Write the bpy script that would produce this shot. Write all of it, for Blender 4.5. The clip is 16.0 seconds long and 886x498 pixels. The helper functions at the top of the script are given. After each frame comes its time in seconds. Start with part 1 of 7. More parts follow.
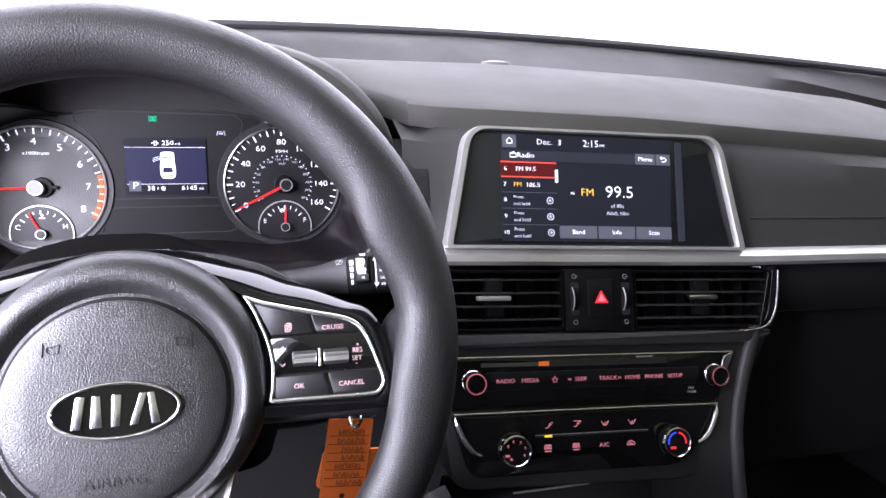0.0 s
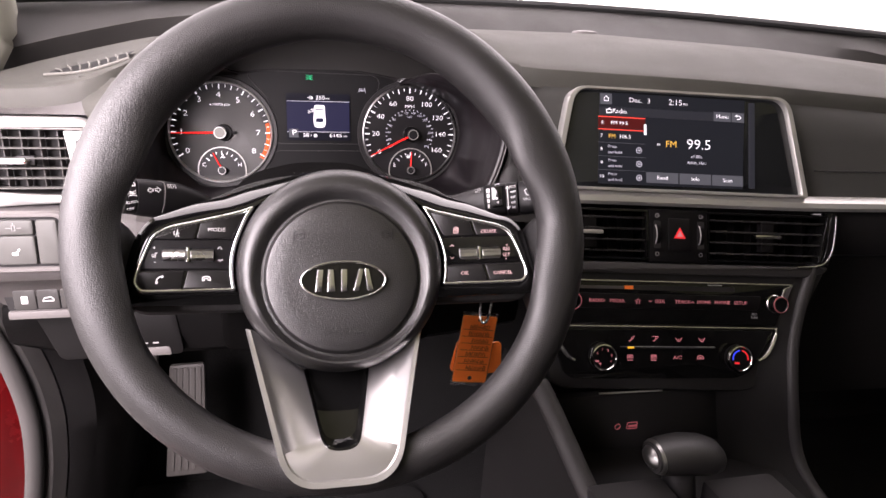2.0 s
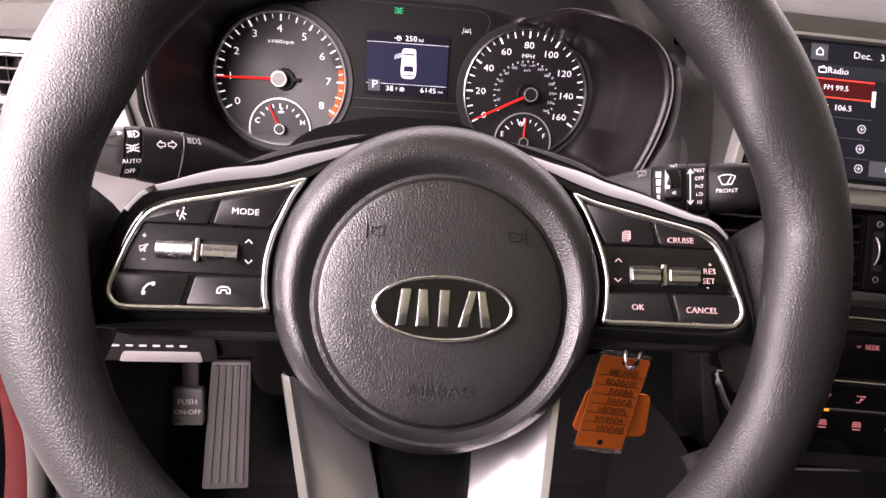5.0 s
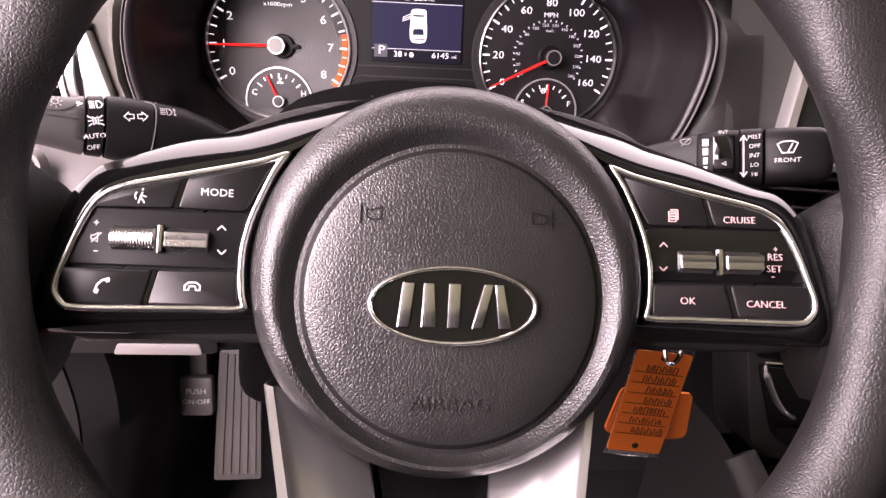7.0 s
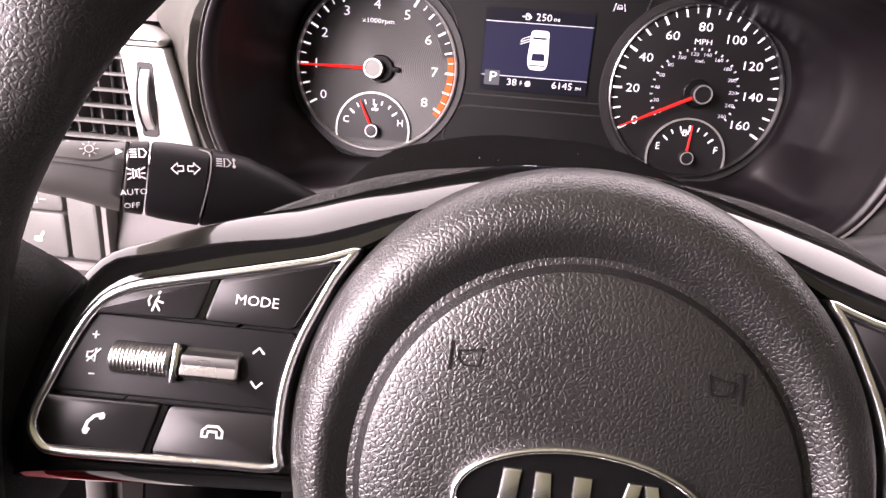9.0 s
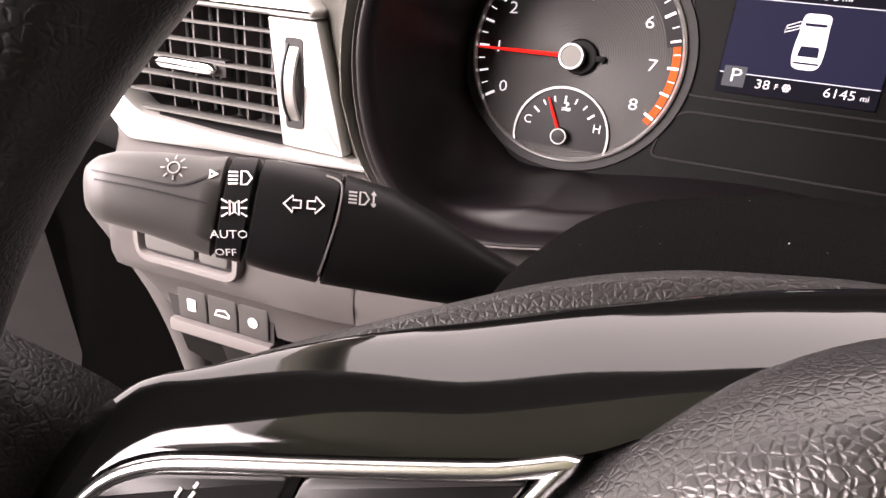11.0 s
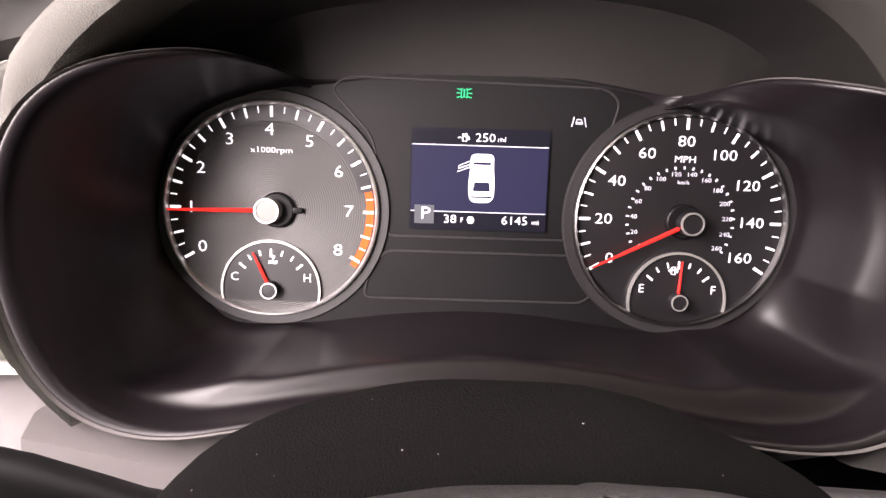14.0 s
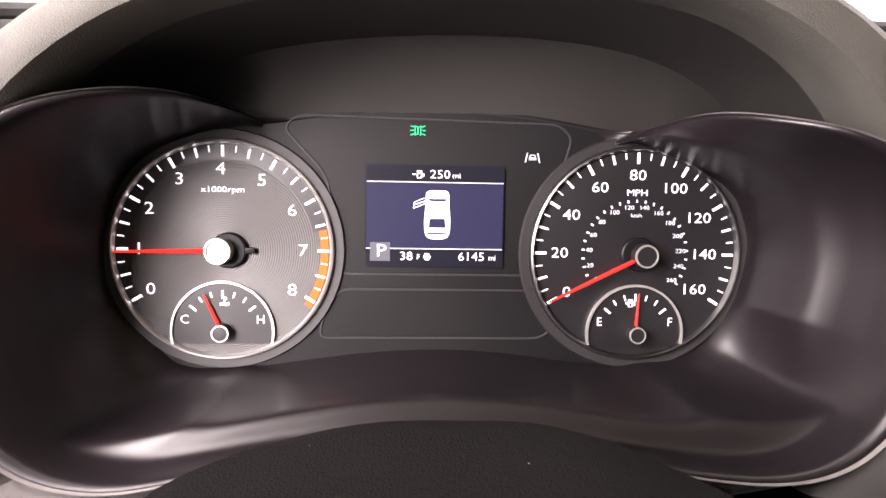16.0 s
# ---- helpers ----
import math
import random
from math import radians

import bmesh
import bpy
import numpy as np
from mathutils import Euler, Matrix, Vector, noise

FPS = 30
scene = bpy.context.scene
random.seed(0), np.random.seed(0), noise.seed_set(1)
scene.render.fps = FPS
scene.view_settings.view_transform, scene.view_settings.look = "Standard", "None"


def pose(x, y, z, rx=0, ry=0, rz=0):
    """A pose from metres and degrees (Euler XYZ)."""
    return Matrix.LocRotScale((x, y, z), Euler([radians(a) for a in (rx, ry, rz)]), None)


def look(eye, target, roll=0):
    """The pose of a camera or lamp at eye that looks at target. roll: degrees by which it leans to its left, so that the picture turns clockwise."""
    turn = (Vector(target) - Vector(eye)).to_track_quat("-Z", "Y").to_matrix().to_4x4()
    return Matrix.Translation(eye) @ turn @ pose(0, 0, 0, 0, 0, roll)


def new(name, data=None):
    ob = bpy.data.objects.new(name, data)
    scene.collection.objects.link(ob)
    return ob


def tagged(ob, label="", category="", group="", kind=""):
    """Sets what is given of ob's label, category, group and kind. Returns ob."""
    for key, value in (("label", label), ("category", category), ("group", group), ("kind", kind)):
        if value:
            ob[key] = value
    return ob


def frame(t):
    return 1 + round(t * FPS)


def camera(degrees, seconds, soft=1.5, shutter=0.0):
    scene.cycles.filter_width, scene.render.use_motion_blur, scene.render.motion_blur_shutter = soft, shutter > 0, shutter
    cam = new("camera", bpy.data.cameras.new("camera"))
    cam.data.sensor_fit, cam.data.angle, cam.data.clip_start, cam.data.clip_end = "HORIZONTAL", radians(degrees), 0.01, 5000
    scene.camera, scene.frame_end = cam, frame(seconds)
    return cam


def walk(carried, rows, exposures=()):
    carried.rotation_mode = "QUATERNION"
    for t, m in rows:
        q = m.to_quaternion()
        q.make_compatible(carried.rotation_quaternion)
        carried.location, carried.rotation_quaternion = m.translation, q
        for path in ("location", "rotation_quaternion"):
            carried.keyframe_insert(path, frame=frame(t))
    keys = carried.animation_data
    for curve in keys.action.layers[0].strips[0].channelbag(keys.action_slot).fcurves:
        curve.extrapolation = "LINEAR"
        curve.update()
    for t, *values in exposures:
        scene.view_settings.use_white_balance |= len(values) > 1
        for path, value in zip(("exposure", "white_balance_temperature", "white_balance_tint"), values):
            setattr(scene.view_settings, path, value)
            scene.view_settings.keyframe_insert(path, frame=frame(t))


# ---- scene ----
cam = camera(70.0, 16.0)
PATH = [
    (0, (0.073, -0.329, 0.817), (0.637, 1.526, 0.327), 1.8),
    (0.5, (0.018, -0.385, 0.818), (0.464, 1.497, 0.307), 3.1),
    (1, (-0.023, -0.423, 0.811), (0.401, 1.461, 0.289), 2.8),
    (1.5, (-0.025, -0.434, 0.809), (0.411, 1.435, 0.246), 2.4),
    (2, (-0.027, -0.436, 0.808), (0.401, 1.43, 0.232), 2.2),
    (2.5, (-0.028, -0.436, 0.807), (0.384, 1.433, 0.226), 2.1),
    (3, (-0.028, -0.435, 0.807), (0.375, 1.434, 0.219), 2.2),
    (3.5, (-0.029, -0.429, 0.806), (0.353, 1.445, 0.221), 2.6),
    (4, (-0.027, -0.366, 0.792), (0.291, 1.522, 0.215), 3.3),
    (4.5, (-0.032, -0.298, 0.782), (0.211, 1.587, 0.157), 4.1),
    (4.7, (-0.032, -0.277, 0.773), (0.2, 1.606, 0.14), 4.2),
    (6.8, (-0.021, -0.207, 0.752), (0.141, 1.656, 0.042), 3.0),
    (7, (-0.022, -0.207, 0.753), (0.135, 1.655, 0.041), 2.9),
    (7.5, (-0.022, -0.205, 0.752), (0.129, 1.658, 0.041), 2.9),
    (8, (-0.022, -0.205, 0.751), (0.127, 1.659, 0.041), 2.9),
    (8.5, (-0.022, -0.188, 0.752), (0.073, 1.679, 0.041), 3.7),
    (9, (-0.028, -0.123, 0.763), (-0.161, 1.738, 0.043), 4.2),
    (9.5, (-0.034, -0.07, 0.768), (-0.446, 1.738, 0.018), 4.0),
    (10, (-0.048, -0.042, 0.764), (-0.586, 1.718, -0.02), 4.2),
    (10.2, (-0.052, -0.037, 0.762), (-0.613, 1.711, -0.033), 4.2),
    (12.3, (-0.065, -0.029, 0.755), (-0.623, 1.706, -0.068), 6.3),
    (12.5, (-0.065, -0.029, 0.755), (-0.619, 1.708, -0.066), 6.3),
    (13, (-0.063, -0.029, 0.756), (-0.563, 1.745, -0.02), 5.9),
    (13.5, (-0.048, -0.019, 0.767), (-0.299, 1.863, 0.138), 3.8),
    (14, (-0.028, -0.005, 0.777), (-0.008, 1.943, 0.323), 1.9),
    (14.5, (-0.024, -0.003, 0.779), (0.094, 1.96, 0.414), 1.9),
    (15, (-0.021, -0.002, 0.78), (0.105, 1.964, 0.439), 1.4),
    (15.5, (-0.022, -0.002, 0.778), (0.105, 1.966, 0.443), 1.1),
    (16, (-0.022, -0.002, 0.776), (0.097, 1.967, 0.442), 1.3),
]
EXPOSURES = [(0.0, 0.55, 5500, 24), (0.8, 0.3, 6000, 25), (1.5, 0.05, 6300, 27), (2.5, 0.15, 6400, 28), (3.5, 0.45, 6500, 29), (4.5, 0.18, 6500, 31), (7.0, 0.3, 6600, 38), (8.0, 0.3, 6600, 38), (9.0, 0.4, 6500, 33), (9.5, 0.5, 6550, 29), (10.0, 0.1, 6600, 26), (12.5, 0.15, 6800, 25), (14.0, 0.8, 6600, 26), (16.0, 1.08, 6600, 26)]
walk(cam, [(t, look(eye, target, roll)) for t, eye, target, roll in PATH], EXPOSURES)

# ---- world and light ----
world = bpy.data.worlds.new("hall")
scene.world = world
world.use_nodes = True
bg = world.node_tree.nodes["Background"]
bg.inputs["Color"].default_value = (1.0, 0.95, 0.88, 1)
# the hall is brightest overhead and ahead of the windscreen and dims towards the sides and rear
wt = world.node_tree
w_co, w_dot, w_range = wt.nodes.new("ShaderNodeTexCoord"), wt.nodes.new("ShaderNodeVectorMath"), wt.nodes.new("ShaderNodeMapRange")
w_dot.operation = "DOT_PRODUCT"
w_dot.inputs[1].default_value = (-0.34, 0.60, 0.724)
w_range.interpolation_type = "SMOOTHSTEP"
for key, value in (("From Min", -0.15), ("From Max", 0.75), ("To Min", 0.9), ("To Max", 5.6)):
    w_range.inputs[key].default_value = value
wt.links.new(w_co.outputs["Generated"], w_dot.inputs[0])
wt.links.new(w_dot.outputs["Value"], w_range.inputs["Value"])
wt.links.new(w_range.outputs["Result"], bg.inputs["Strength"])


def hall_lamp(name, x, y, z, tx, ty, tz, w, h, watts, colour=(1.0, 0.95, 0.9)):
    lamp = bpy.data.lights.new(name, "AREA")
    lamp.shape, lamp.size, lamp.size_y, lamp.energy, lamp.color = "RECTANGLE", w, h, watts, colour
    ob = new(name, lamp)
    ob.matrix_world = look((x, y, z), (tx, ty, tz))
    return ob


# daylight of the white hall in the opening of the driver's door, and a lamp bank behind it
hall_lamp("door_opening_light", -0.47, -0.19, 0.95, 0.12, 0.03, 0.67, 0.46, 0.42, 15.5)
hall_lamp("hall_lamp_rear", -1.25, -1.98, 1.40, -0.1, 0.25, 0.7, 1.0, 0.8, 90)


# ---- materials ----
def material(name, colour, rough=0.5, metal=0.0, coat=0.0, grain=None, bump=0.0, vary=0.0, stain=0.0, spec=0.5, emit=None, power=0.0, dust=0.0):
    """grain: (kind, size in metres); bump: strength; vary: colour variation; stain: roughness variation."""
    m = bpy.data.materials.new(name)
    m.use_nodes = True
    t = m.node_tree
    b = t.nodes["Principled BSDF"]
    b.inputs["Base Color"].default_value = (*colour, 1)
    b.inputs["Roughness"].default_value = rough
    b.inputs["Metallic"].default_value = metal
    b.inputs["Coat Weight"].default_value = coat
    b.inputs["Coat Roughness"].default_value = 0.04
    b.inputs["Specular IOR Level"].default_value = spec
    if emit:
        b.inputs["Emission Color"].default_value = (*emit, 1)
        b.inputs["Emission Strength"].default_value = power
    co = t.nodes.new("ShaderNodeTexCoord")
    if vary or stain:
        n = t.nodes.new("ShaderNodeTexNoise")
        n.inputs["Scale"].default_value, n.inputs["Detail"].default_value = 14, 8
        t.links.new(co.outputs["Object"], n.inputs["Vector"])
        if vary:
            r = t.nodes.new("ShaderNodeMix")
            r.data_type = "RGBA"
            r.inputs[6].default_value = (*[c * (1 - vary) for c in colour], 1)
            r.inputs[7].default_value = (*[min(1, c * (1 + vary)) for c in colour], 1)
            t.links.new(n.outputs["Fac"], r.inputs[0])
            t.links.new(r.outputs[2], b.inputs["Base Color"])
        if stain:
            k = t.nodes.new("ShaderNodeMapRange")
            k.inputs["From Min"].default_value, k.inputs["From Max"].default_value = 0.3, 0.7
            k.inputs["To Min"].default_value, k.inputs["To Max"].default_value = max(0, rough - stain), rough + stain
            t.links.new(n.outputs["Fac"], k.inputs["Value"])
            t.links.new(k.outputs["Result"], b.inputs["Roughness"])
    if dust:
        v = t.nodes.new("ShaderNodeTexVoronoi")
        v.inputs["Scale"].default_value = dust
        sp = t.nodes.new("ShaderNodeSeparateColor")
        t.links.new(co.outputs["Object"], v.inputs["Vector"])
        t.links.new(v.outputs["Color"], sp.inputs[0])
        size_of = t.nodes.new("ShaderNodeMapRange")
        size_of.inputs["From Min"].default_value, size_of.inputs["From Max"].default_value = 0.78, 1.0
        size_of.inputs["To Min"].default_value, size_of.inputs["To Max"].default_value = 0.0, 0.09
        t.links.new(sp.outputs[0], size_of.inputs["Value"])
        lt = t.nodes.new("ShaderNodeMath")
        lt.operation = "LESS_THAN"
        t.links.new(v.outputs["Distance"], lt.inputs[0])
        t.links.new(size_of.outputs["Result"], lt.inputs[1])
        dm = t.nodes.new("ShaderNodeMix")
        dm.data_type = "RGBA"
        dm.inputs[6].default_value, dm.inputs[7].default_value = (*colour, 1), (0.35, 0.34, 0.32, 1)
        for l in list(t.links):
            if l.to_socket == b.inputs["Base Color"]:
                t.links.new(l.from_socket, dm.inputs[6])
        t.links.new(lt.outputs[0], dm.inputs[0])
        t.links.new(dm.outputs[2], b.inputs["Base Color"])
    if grain:
        kind, size = grain
        bp = t.nodes.new("ShaderNodeBump")
        bp.inputs["Strength"].default_value, bp.inputs["Distance"].default_value = bump, size * 0.35
        if kind == "leather":
            v = t.nodes.new("ShaderNodeTexVoronoi")
            v.feature = "DISTANCE_TO_EDGE"
            v.inputs["Scale"].default_value = 1 / size
            w = t.nodes.new("ShaderNodeTexNoise")
            w.inputs["Scale"].default_value, w.inputs["Detail"].default_value = 0.9 / size, 2
            ad = t.nodes.new("ShaderNodeVectorMath")
            ad.operation = "MULTIPLY_ADD"
            ad.inputs[1].default_value = (size * 0.55,) * 3
            t.links.new(co.outputs["Object"], w.inputs["Vector"])
            t.links.new(w.outputs["Color"], ad.inputs[0])
            t.links.new(co.outputs["Object"], ad.inputs[2])
            t.links.new(ad.outputs[0], v.inputs["Vector"])
            ramp = t.nodes.new("ShaderNodeMapRange")
            ramp.interpolation_type = "SMOOTHERSTEP"
            ramp.inputs["From Max"].default_value = 0.26
            t.links.new(v.outputs["Distance"], ramp.inputs["Value"])
            t.links.new(ramp.outputs["Result"], bp.inputs["Height"])
        else:
            w = t.nodes.new("ShaderNodeTexNoise")
            w.inputs["Scale"].default_value, w.inputs["Detail"].default_value = 1 / size, 3
            t.links.new(co.outputs["Object"], w.inputs["Vector"])
            t.links.new(w.outputs["Fac"], bp.inputs["Height"])
        t.links.new(bp.outputs["Normal"], b.inputs["Normal"])
    return m


LEATHER = material("black_leather", (0.0125, 0.0117, 0.0117), 0.45, grain=("leather", 0.0015), bump=0.27, vary=0.15, stain=0.06, spec=0.5)
COVER = material("grained_airbag_cover", (0.0085, 0.0080, 0.0080), 0.37, grain=("leather", 0.0014), bump=0.26, vary=0.15, stain=0.05, spec=0.72)
SOFT = material("soft_black_plastic", (0.028, 0.026, 0.026), 0.55, grain=("leather", 0.0013), bump=0.25, vary=0.18, stain=0.08)
SKIN = material("grained_face_skin", (0.085, 0.083, 0.078), 0.6, grain=("leather", 0.0012), bump=0.25, vary=0.2, stain=0.08)
PAD = material("soft_dash_skin", (0.105, 0.102, 0.089), 0.6, grain=("leather", 0.0012), bump=0.25, vary=0.2, stain=0.08)
PANEL = material("grey_hard_plastic", (0.135, 0.125, 0.121), 0.5, grain=("noise", 0.0008), bump=0.15, vary=0.15, stain=0.08)
LINING = material("hood_lining_plastic", (0.040, 0.038, 0.036), 0.5, grain=("noise", 0.001), bump=0.1, vary=0.15, stain=0.08)
DARK = material("matt_black_plastic", (0.021, 0.0198, 0.0203), 0.48, grain=("noise", 0.0007), bump=0.12, vary=0.2, stain=0.08, spec=0.3)
# dusty black plastic, lowered to near-black for shade behind the wheel and hinge
SHADEBLACK = material("shaded_grained_plastic", (0.0042, 0.0039, 0.0039), 0.7, grain=("leather", 0.0010), bump=0.4, vary=0.2, stain=0.08, spec=0.01, dust=420)
BAND = material("dark_grey_cowl_plastic", (0.050, 0.047, 0.044), 0.55, grain=("noise", 0.0015), bump=0.3, vary=0.2, stain=0.1)
# the same black plastic as elsewhere, darkened for the shade under the dash
KNEE = material("shaded_black_plastic", (0.0085, 0.0080, 0.0080), 0.5, grain=("leather", 0.0010), bump=0.2, vary=0.2, stain=0.08, spec=0.1)
PLATE = material("matt_face_plate", (0.0045, 0.0042, 0.0045), 0.5, grain=("noise", 0.0007), bump=0.1, vary=0.2, stain=0.06, spec=0.2)
BOWL = material("satin_black_bezel", (0.0070, 0.0053, 0.0063), 0.37, grain=("noise", 0.0006), bump=0.04, vary=0.15, stain=0.04, spec=0.40)
GLOSS = material("piano_black", (0.004, 0.0039, 0.0039), 0.05, coat=0.1, vary=0.2, stain=0.02)
BUTTON = material("black_button_plastic", (0.006, 0.0055, 0.006), 0.45, grain=("noise", 0.0005), bump=0.05, vary=0.2, stain=0.06, spec=0.14)
KEY = material("satin_key_plastic", (0.0075, 0.0068, 0.0072), 0.36, grain=("noise", 0.0005), bump=0.05, vary=0.2, stain=0.06, spec=0.34)
TRIM = material("satin_chrome", (0.88, 0.87, 0.87), 0.22, metal=1.0, stain=0.05)
CHROME = material("chrome", (0.82, 0.81, 0.80), 0.12, metal=1.0, stain=0.05)
SATIN = material("satin_silver", (0.62, 0.61, 0.59), 0.40, metal=0.8, vary=0.06, stain=0.05)
SILVER = material("silver_paint", (0.50, 0.49, 0.485), 0.33, metal=0.9, vary=0.05, stain=0.05)
DULL = material("dull_grey_metal", (0.24, 0.235, 0.23), 0.32, metal=1.0, vary=0.06, stain=0.05)
# cap colour raised to hold the reflection on the rev counter's hub
CAPSHEEN = material("needle_cap_sheen", (0.20, 0.195, 0.18), 0.45, vary=0.06, stain=0.05)
PALE = material("lit_side_dial_metal", (0.72, 0.71, 0.70), 0.34, metal=0.85, vary=0.05, stain=0.05)
BRIGHT = material("bright_roller_metal", (0.52, 0.51, 0.50), 0.27, metal=1.0, stain=0.05)
RUBBER = material("black_rubber", (0.020, 0.020, 0.020), 0.6, grain=("noise", 0.002), bump=0.2, vary=0.2)
SEAL = material("grey_rubber_seal", (0.062, 0.058, 0.056), 0.5, grain=("noise", 0.002), bump=0.2, vary=0.2, stain=0.1)
CARPET = material("black_carpet", (0.007, 0.0066, 0.0066), 0.95, grain=("noise", 0.003), bump=0.9, vary=0.4)
HEADLINER = material("beige_headliner", (0.27, 0.274, 0.200), 0.9, grain=("noise", 0.002), bump=0.3, vary=0.08)
PILLAR = material("beige_pillar_trim", (0.32, 0.315, 0.26), 0.7, grain=("noise", 0.001), bump=0.15, vary=0.08)
RED = material("red_car_paint", (0.22, 0.006, 0.008), 0.25, metal=0.3, coat=1.0, vary=0.15, stain=0.05)
ORANGE = material("orange_tag_plastic", (1.0, 0.22, 0.03), 0.4, grain=("noise", 0.002), bump=0.08, vary=0.06, stain=0.1)
INK = material("black_ink", (0.05, 0.01, 0.005), 0.6, vary=0.2)
CONCRETE = material("grey_hall_floor", (0.45, 0.44, 0.42), 0.5, grain=("noise", 0.02), bump=0.1, vary=0.1, stain=0.1)
STEEL = material("worn_pedal_metal", (0.085, 0.078, 0.073), 0.5, metal=0.1, grain=("noise", 0.002), bump=0.15, vary=0.15, stain=0.1)
GREYPRINT = material("white_print", (0.72, 0.71, 0.70), 0.5, vary=0.05)
DIMPRINT = material("grey_print", (0.30, 0.29, 0.29), 0.5, vary=0.05)
DIAL = material("dial_black", (0.010, 0.009, 0.010), 0.38, vary=0.1, stain=0.05)
SCREENGLASS = material("screen_glass_black", (0.012, 0.013, 0.014), 0.10, vary=0.1, stain=0.02)


def glow(name, colour, power):
    return material(name, [c * 0.5 for c in colour], 0.4, spec=0.12, emit=colour, power=power)


WHITE = glow("lit_white", (1.0, 0.98, 1.0), 0.9)
WHITEDIM = glow("lit_white_dim", (0.9, 0.9, 1.0), 0.42)
NEEDLE = glow("lit_red_needle", (1.0, 0.03, 0.02), 0.85)
ORANGELIT = glow("lit_orange", (1.0, 0.13, 0.025), 0.42)
AMBER = glow("lit_amber", (1.0, 0.50, 0.02), 0.9)
GREEN = glow("lit_green", (0.02, 0.75, 0.30), 0.6)
PINK = glow("lit_pink_print", (0.95, 0.30, 0.32), 0.33)
PINKDIM = glow("dim_pink_print", (0.85, 0.22, 0.24), 0.16)
PINKFAINT = glow("faint_pink_ring", (0.40, 0.11, 0.12), 0.05)
REDLIT = glow("lit_red", (0.95, 0.04, 0.04), 0.55)
BLUELIT = glow("lit_blue", (0.05, 0.08, 0.95), 0.75)
LCDBLUE = glow("lcd_blue_ground", (0.0144, 0.0144, 0.0336), 1.0)
LCDDARK = glow("lcd_dark_ground", (0.006, 0.006, 0.010), 1.0)
LCDGREY = glow("lcd_grey_button", (0.075, 0.078, 0.085), 1.0)
UIBLACK = glow("display_dark_ground", (0.012, 0.013, 0.016), 1.0)
UIBAR = glow("display_grey_bar", (0.022, 0.023, 0.027), 1.0)
UIRED = glow("display_red_row", (0.065, 0.008, 0.007), 1.0)
UIREDLINE = glow("display_red_line", (0.85, 0.08, 0.05), 0.8)
UIYELLOW = glow("display_yellow", (0.95, 0.55, 0.08), 0.85)
PINKPRINT = material("pinkish_print", (0.60, 0.40, 0.40), 0.5, vary=0.05)

# concentric turning marks on the dial faces
RINGS = material("dial_with_fine_rings", (0.024, 0.0225, 0.0205), 0.42, vary=0.1)
_t = RINGS.node_tree
_w = _t.nodes.new("ShaderNodeTexWave")
_w.wave_type, _w.rings_direction = "RINGS", "Z"
_w.inputs["Scale"].default_value = 260
_c = _t.nodes.new("ShaderNodeTexCoord")
_b = _t.nodes.new("ShaderNodeBump")
_b.inputs["Strength"].default_value, _b.inputs["Distance"].default_value = 0.25, 0.0004
_t.links.new(_c.outputs["Object"], _w.inputs["Vector"])
_t.links.new(_w.outputs["Fac"], _b.inputs["Height"])
_t.links.new(_b.outputs["Normal"], _t.nodes["Principled BSDF"].inputs["Normal"])

GLASS = bpy.data.materials.new("window_glass")
GLASS.use_nodes = True
_n = GLASS.node_tree
_n.nodes.clear()
_o, _m = _n.nodes.new("ShaderNodeOutputMaterial"), _n.nodes.new("ShaderNodeMixShader")
_p, _s = _n.nodes.new("ShaderNodeBsdfTransparent"), _n.nodes.new("ShaderNodeBsdfGlossy")
_s.inputs["Roughness"].default_value = 0.02
_m.inputs[0].default_value = 0.03
_n.links.new(_p.outputs[0], _m.inputs[1])
_n.links.new(_s.outputs[0], _m.inputs[2])
_n.links.new(_m.outputs[0], _o.inputs[0])
# unseen side glass, darkened to cut the hall's light from the right
DIMGLASS = GLASS.copy()
DIMGLASS.name = "light_dimming_glass"
for _q in DIMGLASS.node_tree.nodes:
    if _q.type == "BSDF_TRANSPARENT":
        _q.inputs[0].default_value = (0.22, 0.225, 0.22, 1)
CLEAR = bpy.data.materials.new("clear_plastic_sleeve")
CLEAR.use_nodes = True
_g = CLEAR.node_tree.nodes["Principled BSDF"]
_g.inputs["Transmission Weight"].default_value, _g.inputs["Roughness"].default_value, _g.inputs["IOR"].default_value = 0.9, 0.08, 1.2


# ---- mesh helpers ----
def thing(name, m, label, category, group="", kind=""):
    ob = new(name)
    ob.empty_display_size = 0.02
    ob.matrix_world = m
    return tagged(ob, label, category, group, kind)


def part(name, bm, mat, parent, label="", sharp=35):
    bmesh.ops.recalc_face_normals(bm, faces=bm.faces)
    me = bpy.data.meshes.new(name)
    bm.to_mesh(me)
    bm.free()
    me.materials.append(mat)
    me.shade_smooth()
    me.set_sharp_from_angle(angle=radians(sharp))
    ob = new(name, me)
    ob.parent = parent
    return tagged(ob, label) if label else ob


def solid(name, bm, mat, label, category="", kind="structure", sharp=35):
    ob = part(name, bm, mat, None, sharp=sharp)
    return tagged(ob, label, category or name.split("_")[0], kind=kind)


def lerp(table, x):
    return float(np.interp(x, [a for a, _ in table], [b for _, b in table]))


